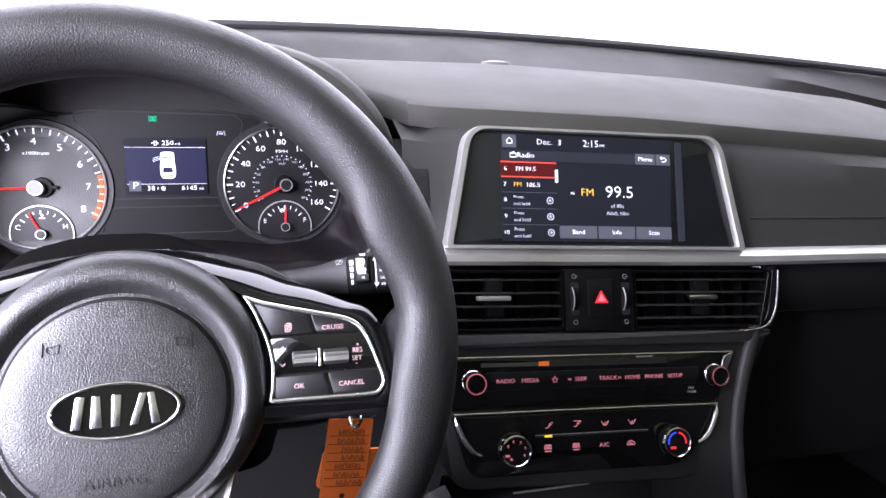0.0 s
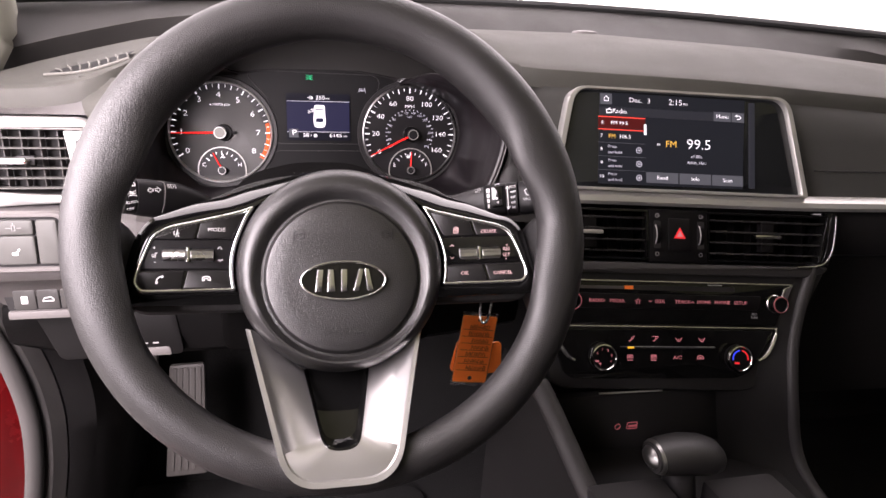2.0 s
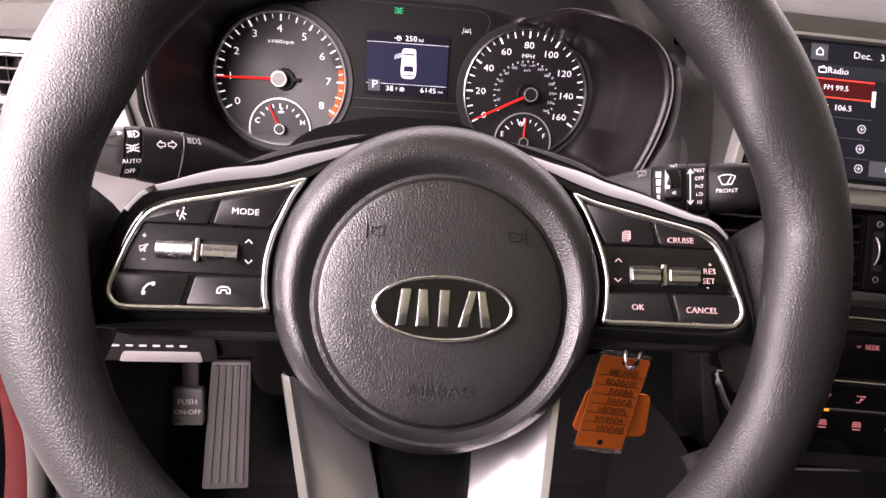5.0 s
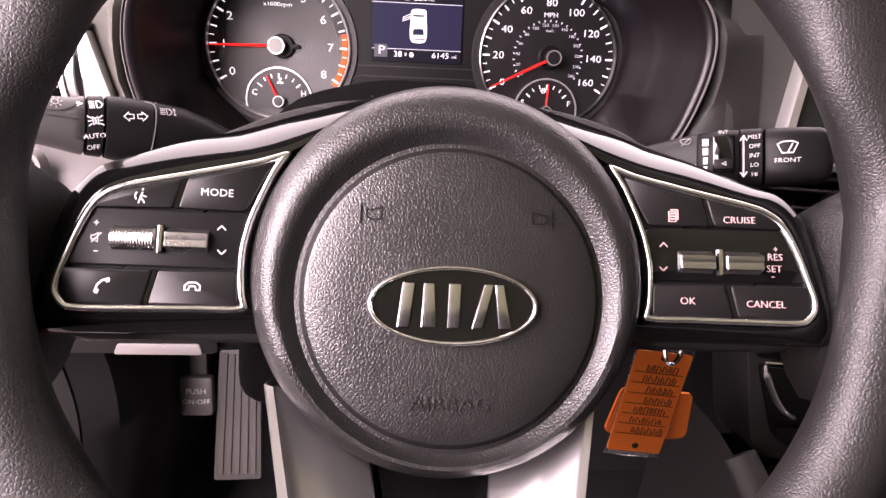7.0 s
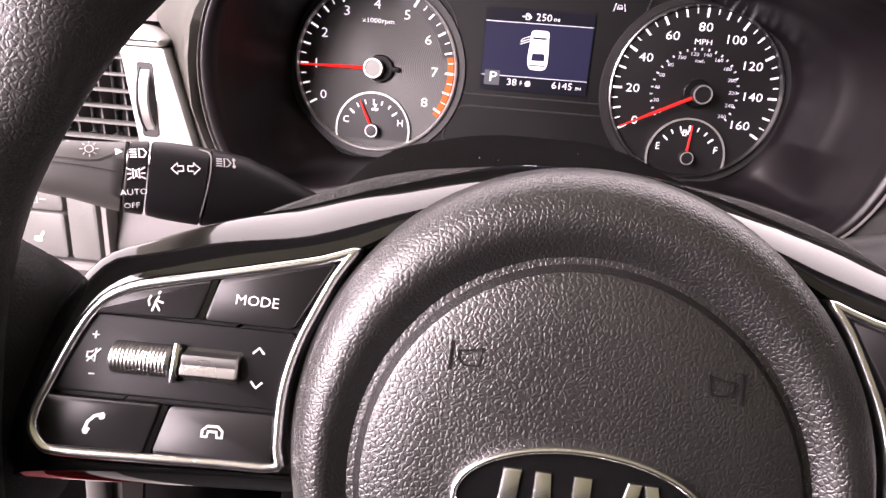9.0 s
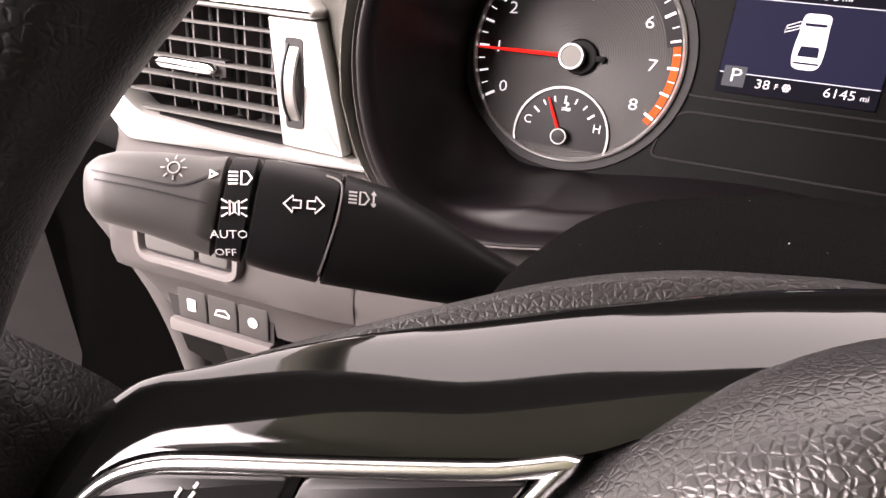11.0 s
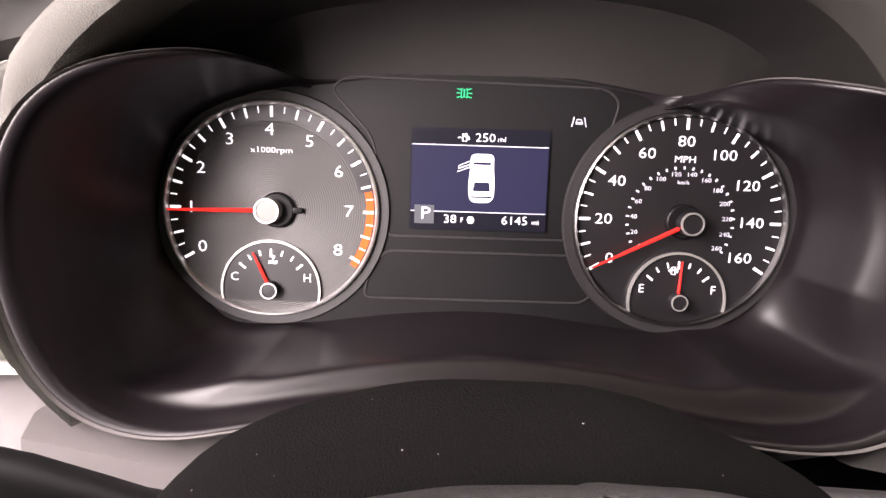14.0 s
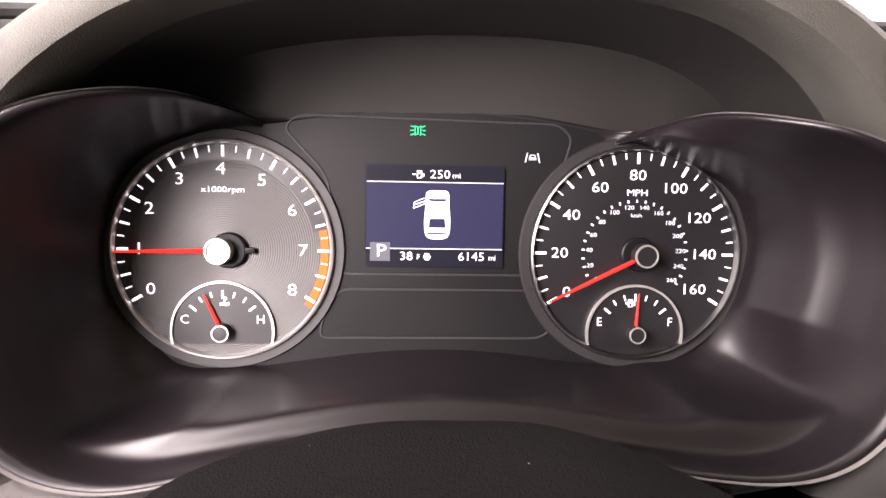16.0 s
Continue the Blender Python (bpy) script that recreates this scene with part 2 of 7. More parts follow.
def smooth(pts, n=6, closed=False):
    """A Catmull-Rom line through the points."""
    p = [Vector(q) for q in pts]
    out, m = [], len(p)
    for i in range(m if closed else m - 1):
        a, b, c, d = (p[(i - 1) % m], p[i], p[(i + 1) % m], p[(i + 2) % m]) if closed else (p[max(i - 1, 0)], p[i], p[i + 1], p[min(i + 2, m - 1)])
        for k in range(n):
            s = k / n
            out.append(0.5 * (2 * b + (c - a) * s + (2 * a - 5 * b + 4 * c - d) * s * s + (3 * b - a - 3 * c + d) * s ** 3))
    if not closed:
        out.append(p[-1])
    return out


def even(pts, n):
    """n points at even steps along a smoothed open line."""
    p = smooth(pts, 8)
    run = [0.0]
    for a, b in zip(p, p[1:]):
        run.append(run[-1] + (b - a).length)
    at = np.linspace(0, run[-1], n)
    return [Vector([float(np.interp(t, run, [q[c] for q in p])) for c in range(3)]) for t in at]


def rounded(pts, r, seg=4):
    """A closed 2D outline with rounded corners; r: one radius or one for each corner."""
    p = [Vector(q[:2]) for q in pts]
    out = []
    for i, b in enumerate(p):
        a, c = p[i - 1], p[(i + 1) % len(p)]
        rad = r[i] if isinstance(r, (list, tuple)) else r
        u, v = (a - b), (c - b)
        d = min(rad, u.length * 0.49, v.length * 0.49)
        s, e = b + u.normalized() * d, b + v.normalized() * d
        for k in range(seg + 1):
            w = k / seg
            out.append((1 - w) ** 2 * s + 2 * w * (1 - w) * b + w * w * e)
    return out


def rrect(x0, x1, y0, y1, r, seg=4):
    return rounded([(x0, y0), (x1, y0), (x1, y1), (x0, y1)], r, seg)


def circle(cx, cy, r, n=32, a0=0.0, a1=360.0):
    m = n if a1 - a0 >= 360 else n - 1
    return [Vector((cx + r * math.cos(radians(a0 + (a1 - a0) * k / m)), cy + r * math.sin(radians(a0 + (a1 - a0) * k / m)))) for k in range(n)]


def loft(bm, rings, closed=True, caps=True):
    vs = [[bm.verts.new(Vector(q)) for q in ring] for ring in rings]
    for a, b in zip(vs, vs[1:]):
        n = len(a)
        for i in range(n if closed else n - 1):
            j = (i + 1) % n
            bm.faces.new((a[i], a[j], b[j], b[i]))
    if caps and closed:
        bm.faces.new(vs[0])
        bm.faces.new(vs[-1][::-1])
    return vs


def inset2(pts, d):
    """Moves a closed, anticlockwise 2D outline inwards by d."""
    p = [Vector(q[:2]) for q in pts]
    area = sum(a.x * b.y - b.x * a.y for a, b in zip(p, p[1:] + p[:1]))
    s = 1 if area > 0 else -1
    out = []
    for i, b in enumerate(p):
        a, c = p[i - 1], p[(i + 1) % len(p)]
        e, f = (b - a), (c - b)
        e = e.normalized() if e.length > 1e-9 else f.normalized()
        f = f.normalized() if f.length > 1e-9 else e
        n1, n2 = Vector((-e.y, e.x)) * s, Vector((-f.y, f.x)) * s
        m = n1 + n2
        m = m.normalized() if m.length > 1e-6 else n1
        out.append(b + m * min(d / max(m.dot(n1), 0.5), d * 2))
    return out


def slab(bm, pts, z0, z1, edge=0.0):
    """A plate with a 2D outline from z0 up to z1, its upper edge bevelled by edge."""
    p = [Vector(q[:2]) for q in pts]
    rings = [[(q.x, q.y, z0) for q in p]]
    if edge:
        rings.append([(q.x, q.y, z1 - edge) for q in p])
        i1, i2 = inset2(p, edge * 0.35), inset2(p, edge)
        rings.append([(q.x, q.y, z1 - edge * 0.3) for q in i1])
        rings.append([(q.x, q.y, z1) for q in i2])
    else:
        rings.append([(q.x, q.y, z1) for q in p])
    loft(bm, rings)
    return bm


def band(bm, outer, inner, z0, z1, edge=0.0):
    """A frame between two outlines with as many points."""
    o, i = [Vector(q[:2]) for q in outer], [Vector(q[:2]) for q in inner]
    m1 = [a.lerp(b, 0.18) for a, b in zip(o, i)]
    m2 = [a.lerp(b, 0.82) for a, b in zip(o, i)]
    rings = [[(q.x, q.y, z0) for q in o], [(q.x, q.y, z1 - edge) for q in o]]
    if edge:
        rings += [[(q.x, q.y, z1) for q in m1], [(q.x, q.y, z1) for q in m2]]
    rings += [[(q.x, q.y, z1 - edge) for q in i], [(q.x, q.y, z0) for q in i]]
    rings.append(rings[0])
    loft(bm, rings, caps=False)
    bmesh.ops.remove_doubles(bm, verts=bm.verts, dist=1e-7)
    return bm


def bead(bm, outer, inner, z0, z1):
    """A frame between two outlines with a rounded, half-round top."""
    o, i = [Vector(q[:2]) for q in outer], [Vector(q[:2]) for q in inner]
    rings = [[(q.x, q.y, z0) for q in o]]
    for k in range(9):
        a = math.pi * k / 8
        w = 0.5 - 0.5 * math.cos(a)
        z = z1 - (1 - math.sin(a)) * min(0.0014, z1 - z0)
        rings.append([(*p.lerp(q, w), z) for p, q in zip(o, i)])
    rings.append([(q.x, q.y, z0) for q in i])
    rings.append(rings[0])
    loft(bm, rings, caps=False)
    bmesh.ops.remove_doubles(bm, verts=bm.verts, dist=1e-7)
    return bm


def line(bm, pts, w, z0, z1, closed=False):
    """A ribbon of width w along a 2D line."""
    p = [Vector(q[:2]) for q in pts]
    L, R = [], []
    n = len(p)
    for i in range(n):
        a, c = (p[i - 1], p[(i + 1) % n]) if closed else (p[max(i - 1, 0)], p[min(i + 1, n - 1)])
        d = (c - a)
        d = d.normalized() if d.length > 1e-9 else Vector((1, 0))
        q = Vector((-d.y, d.x)) * w / 2
        L.append(p[i] + q)
        R.append(p[i] - q)
    rings = [[(l.x, l.y, z0), (l.x, l.y, z1), (r.x, r.y, z1), (r.x, r.y, z0)] for l, r in zip(L, R)]
    if closed:
        rings.append(rings[0])
    loft(bm, rings, caps=not closed)
    if closed:
        bmesh.ops.remove_doubles(bm, verts=bm.verts, dist=1e-7)
    return bm


def tube(bm, pts, r, seg=10, caps=True, flat=1.0, up=(0, 0, 1)):
    """A round bar along 3D points; r: a radius or one for each point."""
    p = [Vector(q) for q in pts]
    rings = []
    up = Vector(up)
    for i, q in enumerate(p):
        d = (p[min(i + 1, len(p) - 1)] - p[max(i - 1, 0)]).normalized()
        s = d.cross(up)
        s = s.normalized() if s.length > 0.05 else d.cross(Vector((0, 1, 0))).normalized()
        t = s.cross(d).normalized()
        rad = r[i] if isinstance(r, (list, tuple)) else r
        rings.append([q + rad * (math.cos(2 * math.pi * k / seg) * s + flat * math.sin(2 * math.pi * k / seg) * t) for k in range(seg)])
    loft(bm, rings, caps=caps)
    return bm


def box(bm, x0, x1, y0, y1, z0, z1, bevel=0.0):
    vs = [bm.verts.new((x, y, z)) for x in (x0, x1) for y in (y0, y1) for z in (z0, z1)]
    fs = [(0, 1, 3, 2), (4, 6, 7, 5), (0, 4, 5, 1), (2, 3, 7, 6), (0, 2, 6, 4), (1, 5, 7, 3)]
    faces = [bm.faces.new([vs[i] for i in f]) for f in fs]
    if bevel:
        bmesh.ops.bevel(bm, geom=list({e for f in faces for e in f.edges}), offset=bevel, segments=2, affect="EDGES", profile=0.6)
    return bm


def lathe(bm, profile, cx=0.0, cy=0.0, seg=40, caps=True):
    """Turned round the z axis at (cx, cy): (radius, z) from the back to the front."""
    loft(bm, [[(cx + r * math.cos(2 * math.pi * k / seg), cy + r * math.sin(2 * math.pi * k / seg), z) for k in range(seg)] for r, z in profile], caps=caps)
    return bm


def warp(bm, f):
    for v in bm.verts:
        v.co = f(v.co)
    return bm


def sweep(bm, rows, thick, back=Vector((0, 1, 0))):
    """A skin over rows of points, given thickness behind it."""
    rows = [[Vector(q) for q in r] for r in rows]
    loft(bm, rows, closed=False)
    bmesh.ops.solidify(bm, geom=bm.faces[:], thickness=thick)
    return bm


def text(words, height, mat, parent, x, y, z=0.0, name="lettering", align="CENTER", turn=0.0, deep=0.00015, wide=1.0, f=None, label=""):
    """Raised lettering, with the built-in font, in the parent's xy plane; height: of a capital."""
    cu = bpy.data.curves.new(name, "FONT")
    cu.body, cu.size, cu.align_x, cu.align_y, cu.extrude, cu.resolution_u = words, height / 0.70, align, "CENTER", deep, 2
    cu.offset = -height * 0.012
    ob = bpy.data.objects.new(name, cu)
    scene.collection.objects.link(ob)
    bpy.context.view_layer.update()
    me = bpy.data.meshes.new_from_object(ob.evaluated_get(bpy.context.evaluated_depsgraph_get()))
    bpy.data.objects.remove(ob)
    bpy.data.curves.remove(cu)
    m = Matrix.Translation((x, y, z)) @ Matrix.Rotation(radians(turn), 4, "Z") @ Matrix.Diagonal((wide, 1, 1, 1))
    me.transform(m)
    if f:
        for v in me.vertices:
            v.co = f(v.co)
    me.materials.clear()
    me.materials.append(mat)
    ob = new(name, me)
    ob.parent = parent
    return tagged(ob, label) if label else ob


def icon(strokes, w, mat, parent, x, y, z, size=1.0, name="symbol", deep=0.0002, turn=0.0, f=None, label=""):
    """A printed symbol from strokes in units of size; a stroke that closes on itself is a loop."""
    bm = bmesh.new()
    for s in strokes:
        shut = len(s) > 3 and s[0] == s[-1]
        line(bm, [Vector(q) * size for q in (s[:-1] if shut else s)], w, -deep / 2, deep, closed=shut)
    bm.transform(Matrix.Translation((x, y, z)) @ Matrix.Rotation(radians(turn), 4, "Z"))
    if f:
        warp(bm, f)
    return part(name, bm, mat, parent, label)


def patch(x0, x1, y0, y1, z, mat, parent, name, r=0.0, deep=0.0003, f=None, label=""):
    """A thin printed or lit field."""
    bm = bmesh.new()
    slab(bm, rrect(x0, x1, y0, y1, r, 3) if r else [(x0, y0), (x1, y0), (x1, y1), (x0, y1)], z - deep, z)
    if f:
        bmesh.ops.subdivide_edges(bm, edges=[e for e in bm.edges if e.calc_length() > 0.03], cuts=2)
        warp(bm, f)
    return part(name, bm, mat, parent, label)


# ---- the car's shell and the hall ----
bm = bmesh.new()
slab(bm, [(-14, -14), (14, -14), (14, 14), (-14, 14)], -0.42, -0.36)
solid("ground", bm, CONCRETE, "grey polished hall floor under the car", "floor")

bm = bmesh.new()
box(bm, -0.34, 1.31, -1.75, 0.75, 0.0, 0.05)
solid("floor", bm, CARPET, "black carpeted footwell floor of the car", "floor")

bm = bmesh.new()
box(bm, -0.34, 1.31, 0.62, 0.70, 0.05, 0.80)
solid("wall_firewall", bm, CARPET, "black carpeted bulkhead behind the pedals", "wall")

bm = bmesh.new()
rows = []
for i in range(13):
    x = -0.36 + 1.69 * i / 12
    dz = -0.05 * abs((x - 0.386) / 0.745) ** 2.5
    rows.append([(x, y, 1.23 + dz - 0.03 * max(0, (y + 0.3)) ** 2) for y in (-1.75, -1.2, -0.6, -0.2, 0.0, 0.16)])
sweep(bm, rows, 0.03)
solid("ceiling", bm, HEADLINER, "pale beige fabric headliner of the car roof", "ceiling")

bm = bmesh.new()
box(bm, -0.36, 1.33, -1.80, -1.74, 0.0, 1.235)
solid("wall_rear", bm, SOFT, "plain black rear bulkhead of the cabin", "wall")

bm = bmesh.new()
box(bm, 1.30, 1.35, -1.74, 0.36, 0.0, 0.76)
box(bm, 1.30, 1.35, -1.74, -0.56, 0.76, 1.22)
box(bm, 1.30, 1.35, -0.56, 0.10, 1.14, 1.22)
box(bm, 1.30, 1.35, 0.36, 0.75, 0.0, 0.72)
solid("wall_right", bm, SOFT, "black passenger side door lining", "wall")
bm = bmesh.new()
box(bm, 1.322, 1.328, -0.56, 0.33, 0.755, 1.145)
solid("window_2", bm, DIMGLASS, "passenger side door window, darkened to dim unseen side light", "window")
bm = bmesh.new()
box(bm, -0.42, -0.36, -1.74, -0.62, 0.0, 1.215)
box(bm, -0.372, -0.350, 0.335, 0.72, 0.0, 0.76)
solid("wall_left", bm, SOFT, "black lining behind the open driver's door", "wall")

# red hinge pillar and sill round the open door
bm = bmesh.new()
edge = smooth([(-0.43, 0.58), (-0.385, 0.53), (-0.358, 0.47), (-0.345, 0.40), (-0.348, 0.33), (-0.36, 0.26), (-0.375, 0.18), (-0.39, 0.10)], 4)
FARTHER = 1.41  # the painted pillar stands well behind the seal
rows = []
for q in edge:
    x, z = -0.028 + (q.x - 0.004 + 0.028) * FARTHER, 0.804 + (q.y - 0.804) * FARTHER
    rows.append([(x + 0.02, 0.63, z), (x - 0.02, 0.60, z), (x - 0.075, 0.59, z), (x - 0.2, 0.63, z), (x - 0.4, 0.66, z), (x - 0.6, 0.70, z)])
# dark sheet added over the upper pillar to stand for its shade
sweep(bm, [r if r[0][2] > 0.39 else [(q[0], q[1] + 0.012, q[2]) for q in r[1:2]] + [(r[2][0] + 0.02 - 0.012 * k, r[2][1] + 0.012 - 0.004 * k, r[2][2]) for k in range(2)] + r[3:] for r in rows], 0.004)
solid("hinge_gap_cover", bm, SHADEBLACK, "near-black sheet added for the shade above the red pillar", "rubber cover")
bm = bmesh.new()
sweep(bm, [r[:3] for r in rows if r[0][2] < 0.40], 0.004)
solid("pillar", bm, RED, "glossy red painted door pillar beside the footwell", "pillar")
bm = bmesh.new()
sweep(bm, [[(-0.44, 0.66, z), (-0.50, 0.645, z), (-0.72, 0.64, z), (-0.80, 0.655, z), (-1.0, 0.70, z)] for z in (0.40, 0.50, 0.62, 0.70, 0.72)], 0.004)
solid("door_hinge_cover", bm, RUBBER, "black moulded cover at the open door's hinge side", "cover")
bm = bmesh.new()
sweep(bm, [[(-0.37, y, 0.06), (-0.40, y, 0.11), (-0.46, y, 0.105), (-0.56, y, 0.02), (-0.60, y, -0.15)] for y in (0.33, 0.0, -0.5, -1.0)], 0.004)
solid("door_sill", bm, RED, "glossy red painted door sill", "sill")

bm = bmesh.new()
sweep(bm, [[(-0.97 - 0.9 * k, 0.69 - 0.22 * k, -0.10), (-0.97 - 0.9 * k, 0.67 - 0.22 * k, 0.10), (-0.97 - 0.9 * k, 0.64 - 0.22 * k, 0.36), (-0.97 - 0.9 * k, 0.63 - 0.22 * k, 0.42), (-0.97 - 0.9 * k, 0.66 - 0.22 * k, 0.50), (-0.97 - 0.9 * k, 0.69 - 0.22 * k, 0.74)] for k in (0.0, 0.1, 0.5, 0.9, 1.0)], -0.05)
solid("door_1", bm, SOFT, "black lining of the opened driver's door", "door")

seal = thing("door_seal", Matrix.Identity(4), "grey rubber weather seal round the open door", "door seal", kind="structure")
bm = bmesh.new()
tube(bm, [(q.x + 0.004, 0.288, q.y) for q in edge], 0.010, 16, up=(0, 1, 0))
part("lip", bm, SEAL, seal)
bm = bmesh.new()
sweep(bm, [[(q.x + 0.006, 0.298, q.y), (q.x + 0.022, 0.293, q.y), (q.x + 0.034, 0.305, q.y)] for q in edge], 0.003)
part("flange", bm, SEAL, seal)

bm = bmesh.new()
rows = [[(q.x + 0.036, 0.306, q.y), (q.x + 0.060, 0.33, q.y), (q.x + 0.075, 0.42, q.y - 0.01), (q.x + 0.075, 0.62, q.y - 0.01)] for q in edge if q.y < 0.49]
sweep(bm, rows, 0.004)
solid("kick_panel", bm, SOFT, "dark grey plastic kick panel beside the footwell", "panel")

bm = bmesh.new()
tube(bm, smooth([(-0.485, 0.50, 0.72), (-0.418, 0.45, 0.79), (-0.388, 0.43, 0.86), (-0.370, 0.25, 1.03), (-0.35, 0.03, 1.20)], 6), 0.042, 16)
solid("pillar_trim_left", bm, PILLAR, "pale beige plastic windscreen pillar trim", "pillar trim")
bm = bmesh.new()
tube(bm, smooth([(1.47, 0.46, 0.68), (1.41, 0.40, 0.78), (1.38, 0.36, 0.86), (1.34, 0.22, 1.03), (1.30, 0.03, 1.20)], 6), 0.042, 16)
solid("pillar_trim_right", bm, PILLAR, "pale beige plastic windscreen pillar trim", "pillar trim")

bm = bmesh.new()
rows = []
for i in range(15):
    x = -0.38 + 1.72 * i / 14
    k = ((x - 0.386) / 0.765) ** 2
    rows.append([(x, 0.66 - 0.16 * k, 0.895 - 0.05 * k), (x, 0.45 - 0.10 * k, 1.02 - 0.04 * k), (x, 0.22 - 0.05 * k, 1.135 - 0.04 * k), (x, 0.05, 1.212 - 0.04 * k)])
sweep(bm, rows, 0.004)
wind = solid("window_1", bm, GLASS, "clear curved windscreen above the dashboard", "windscreen")
wind.visible_shadow = False

# ---- the dashboard ----
CREASE_Z = [(-0.40, 0.759), (-0.36, 0.761), (-0.30, 0.7645), (-0.265, 0.767), (-0.24, 0.771), (-0.208, 0.784), (-0.185, 0.799), (-0.165, 0.809), (0.0, 0.825), (0.18, 0.82), (0.205, 0.802), (0.45, 0.795), (0.75, 0.777), (1.1, 0.745), (1.35, 0.715)]
CREASE_Y = [(-0.36, 0.275), (-0.24, 0.262), (-0.205, 0.264), (-0.175, 0.31), (-0.15, 0.40), (0.18, 0.40), (0.205, 0.25), (0.55, 0.232), (0.8, 0.225), (1.1, 0.235), (1.35, 0.26)]
FAR_Z = [(-0.40, 0.763), (-0.36, 0.775), (-0.33, 0.785), (-0.266, 0.803), (-0.2, 0.820), (0.0, 0.838), (0.13, 0.846), (0.376, 0.849), (0.65, 0.840), (0.92, 0.820), (1.1, 0.785), (1.35, 0.735)]
FAR_Y = [(-0.36, 0.43), (0.0, 0.47), (0.4, 0.475), (0.9, 0.45), (1.1, 0.42), (1.35, 0.36)]


def soften(table, w=0.016):
    """The same table with its corners rounded over a width of w to either side."""
    xs = np.linspace(table[0][0] - w, table[-1][0] + w, 160)
    return [(float(x), sum(lerp(table, x + w * k / 4) for k in range(-4, 5)) / 9) for x in xs]


CREASE_Y, CREASE_Z, FAR_Y, FAR_Z = soften(CREASE_Y), soften(CREASE_Z), soften(FAR_Y), soften(FAR_Z)


def face_y(x, z):
    """The leaning plane of the centre stack."""
    return 0.181 - 0.05 * (x - 0.386) + 0.29 * (z - 0.628)


dash = thing("dashboard", Matrix.Translation((0.386, 0.3, 0.65)), "black soft-touch car dashboard with a satin silver trim strip", "dashboard")
IN = Matrix.Translation((-0.386, -0.3, -0.65))


def dpart(name, bm, mat, label="", sharp=35):
    bm.transform(IN)
    return part(name, bm, mat, dash, label, sharp)


bm = bmesh.new()
rows = []
for i in range(85):
    x = -0.36 + 1.66 * i / 84
    yc, zc, yf, zf = lerp(CREASE_Y, x), lerp(CREASE_Z, x), lerp(FAR_Y, x), lerp(FAR_Z, x)
    rows.append([(x, yf + 0.03, zf - 0.03), (x, yf + 0.008, zf - 0.008), (x, yf, zf), (x, yf - 0.02, zf + 0.001)]
                + [(x, yf + (yc - yf) * s, zf + (zc - zf) * s + (0.012 if x > -0.15 else 0.002) * math.sin(math.pi * s)) for s in (0.25, 0.45, 0.65, 0.8, 0.9)]
                + [(x, yc + 0.006, zc + 0.0035), (x, yc, zc), (x, yc - 0.003, zc - 0.008), (x, yc - 0.002, zc - 0.02)])
sweep(bm, rows, -0.004)
dpart("top_pad", bm, PAD, "smooth grey-black dash top skin")

# gutter and black band at the foot of the windscreen
bm = bmesh.new()
rows = []
for i in range(36):
    x = -0.42 + 1.74 * i / 35
    yf, zf = lerp(FAR_Y, x), lerp(FAR_Z, x)
    k = ((x - 0.386) / 0.765) ** 2
    rows.append([(x, yf + 0.010, zf - 0.014), (x, yf + 0.04, zf - 0.012), (x, yf + 0.07, zf + 0.002), (x, 0.585 - 0.13 * k, zf + 0.028), (x, 0.655 - 0.15 * k, 0.902 - 0.042 * k)])
sweep(bm, rows, 0.004)
dpart("windscreen_band", bm, BAND, "black ribbed band along the windscreen foot")
bm = bmesh.new()
tube(bm, [(x, 0.640 - 0.15 * ((x - 0.386) / 0.765) ** 2, 0.900 - 0.040 * ((x - 0.386) / 0.765) ** 2) for x in np.linspace(-0.40, 1.3, 36)], 0.0065, 8)
dpart("seal_strip", bm, RUBBER)

# sun sensor on the pad's far edge
bm = bmesh.new()
lathe(bm, [(0.021, 0.838), (0.021, 0.848), (0.018, 0.8525), (0.010, 0.854), (0.002, 0.8545)], 0.376, 0.462, 24)
for v in bm.verts:
    v.co.y = 0.462 + (v.co.y - 0.462) * 0.55
dpart("sun_sensor", bm, PANEL, "small oval grey sun sensor")

# left defroster grille: dark curved strip painting the slot's shade, with thin slanting fins


def pad_point(x, y, up=0.0):
    """A point on the dash pad left of the dials."""
    yc, zc, yf, zf = lerp(CREASE_Y, x), lerp(CREASE_Z, x), lerp(FAR_Y, x), lerp(FAR_Z, x)
    s = (y - yf) / (yc - yf)
    return Vector((x, y, zf + (zc - zf) * s + 0.002 * math.sin(math.pi * min(1, max(0, s))) + up))


NEAR_EDGE = [(-0.280, 0.312), (-0.262, 0.306), (-0.240, 0.301), (-0.215, 0.298), (-0.200, 0.300)]
DEPTH = [(-0.280, 0.008), (-0.262, 0.026), (-0.240, 0.034), (-0.200, 0.034)]
bm = bmesh.new()
sweep(bm, [[pad_point(x, lerp(NEAR_EDGE, x) + lerp(DEPTH, x) * k, 0.0026) for k in (0, 0.33, 0.66, 1)] for x in np.linspace(-0.280, -0.200, 17)], 0.001)
dpart("defroster_slot", bm, PLATE, "black strip for the shaded defroster slot")
bm = bmesh.new()
tube(bm, [pad_point(x, lerp(NEAR_EDGE, x) - 0.001, 0.0014) for x in np.linspace(-0.284, -0.198, 19)], 0.0017, 8)
dpart("defroster_lip", bm, PAD)
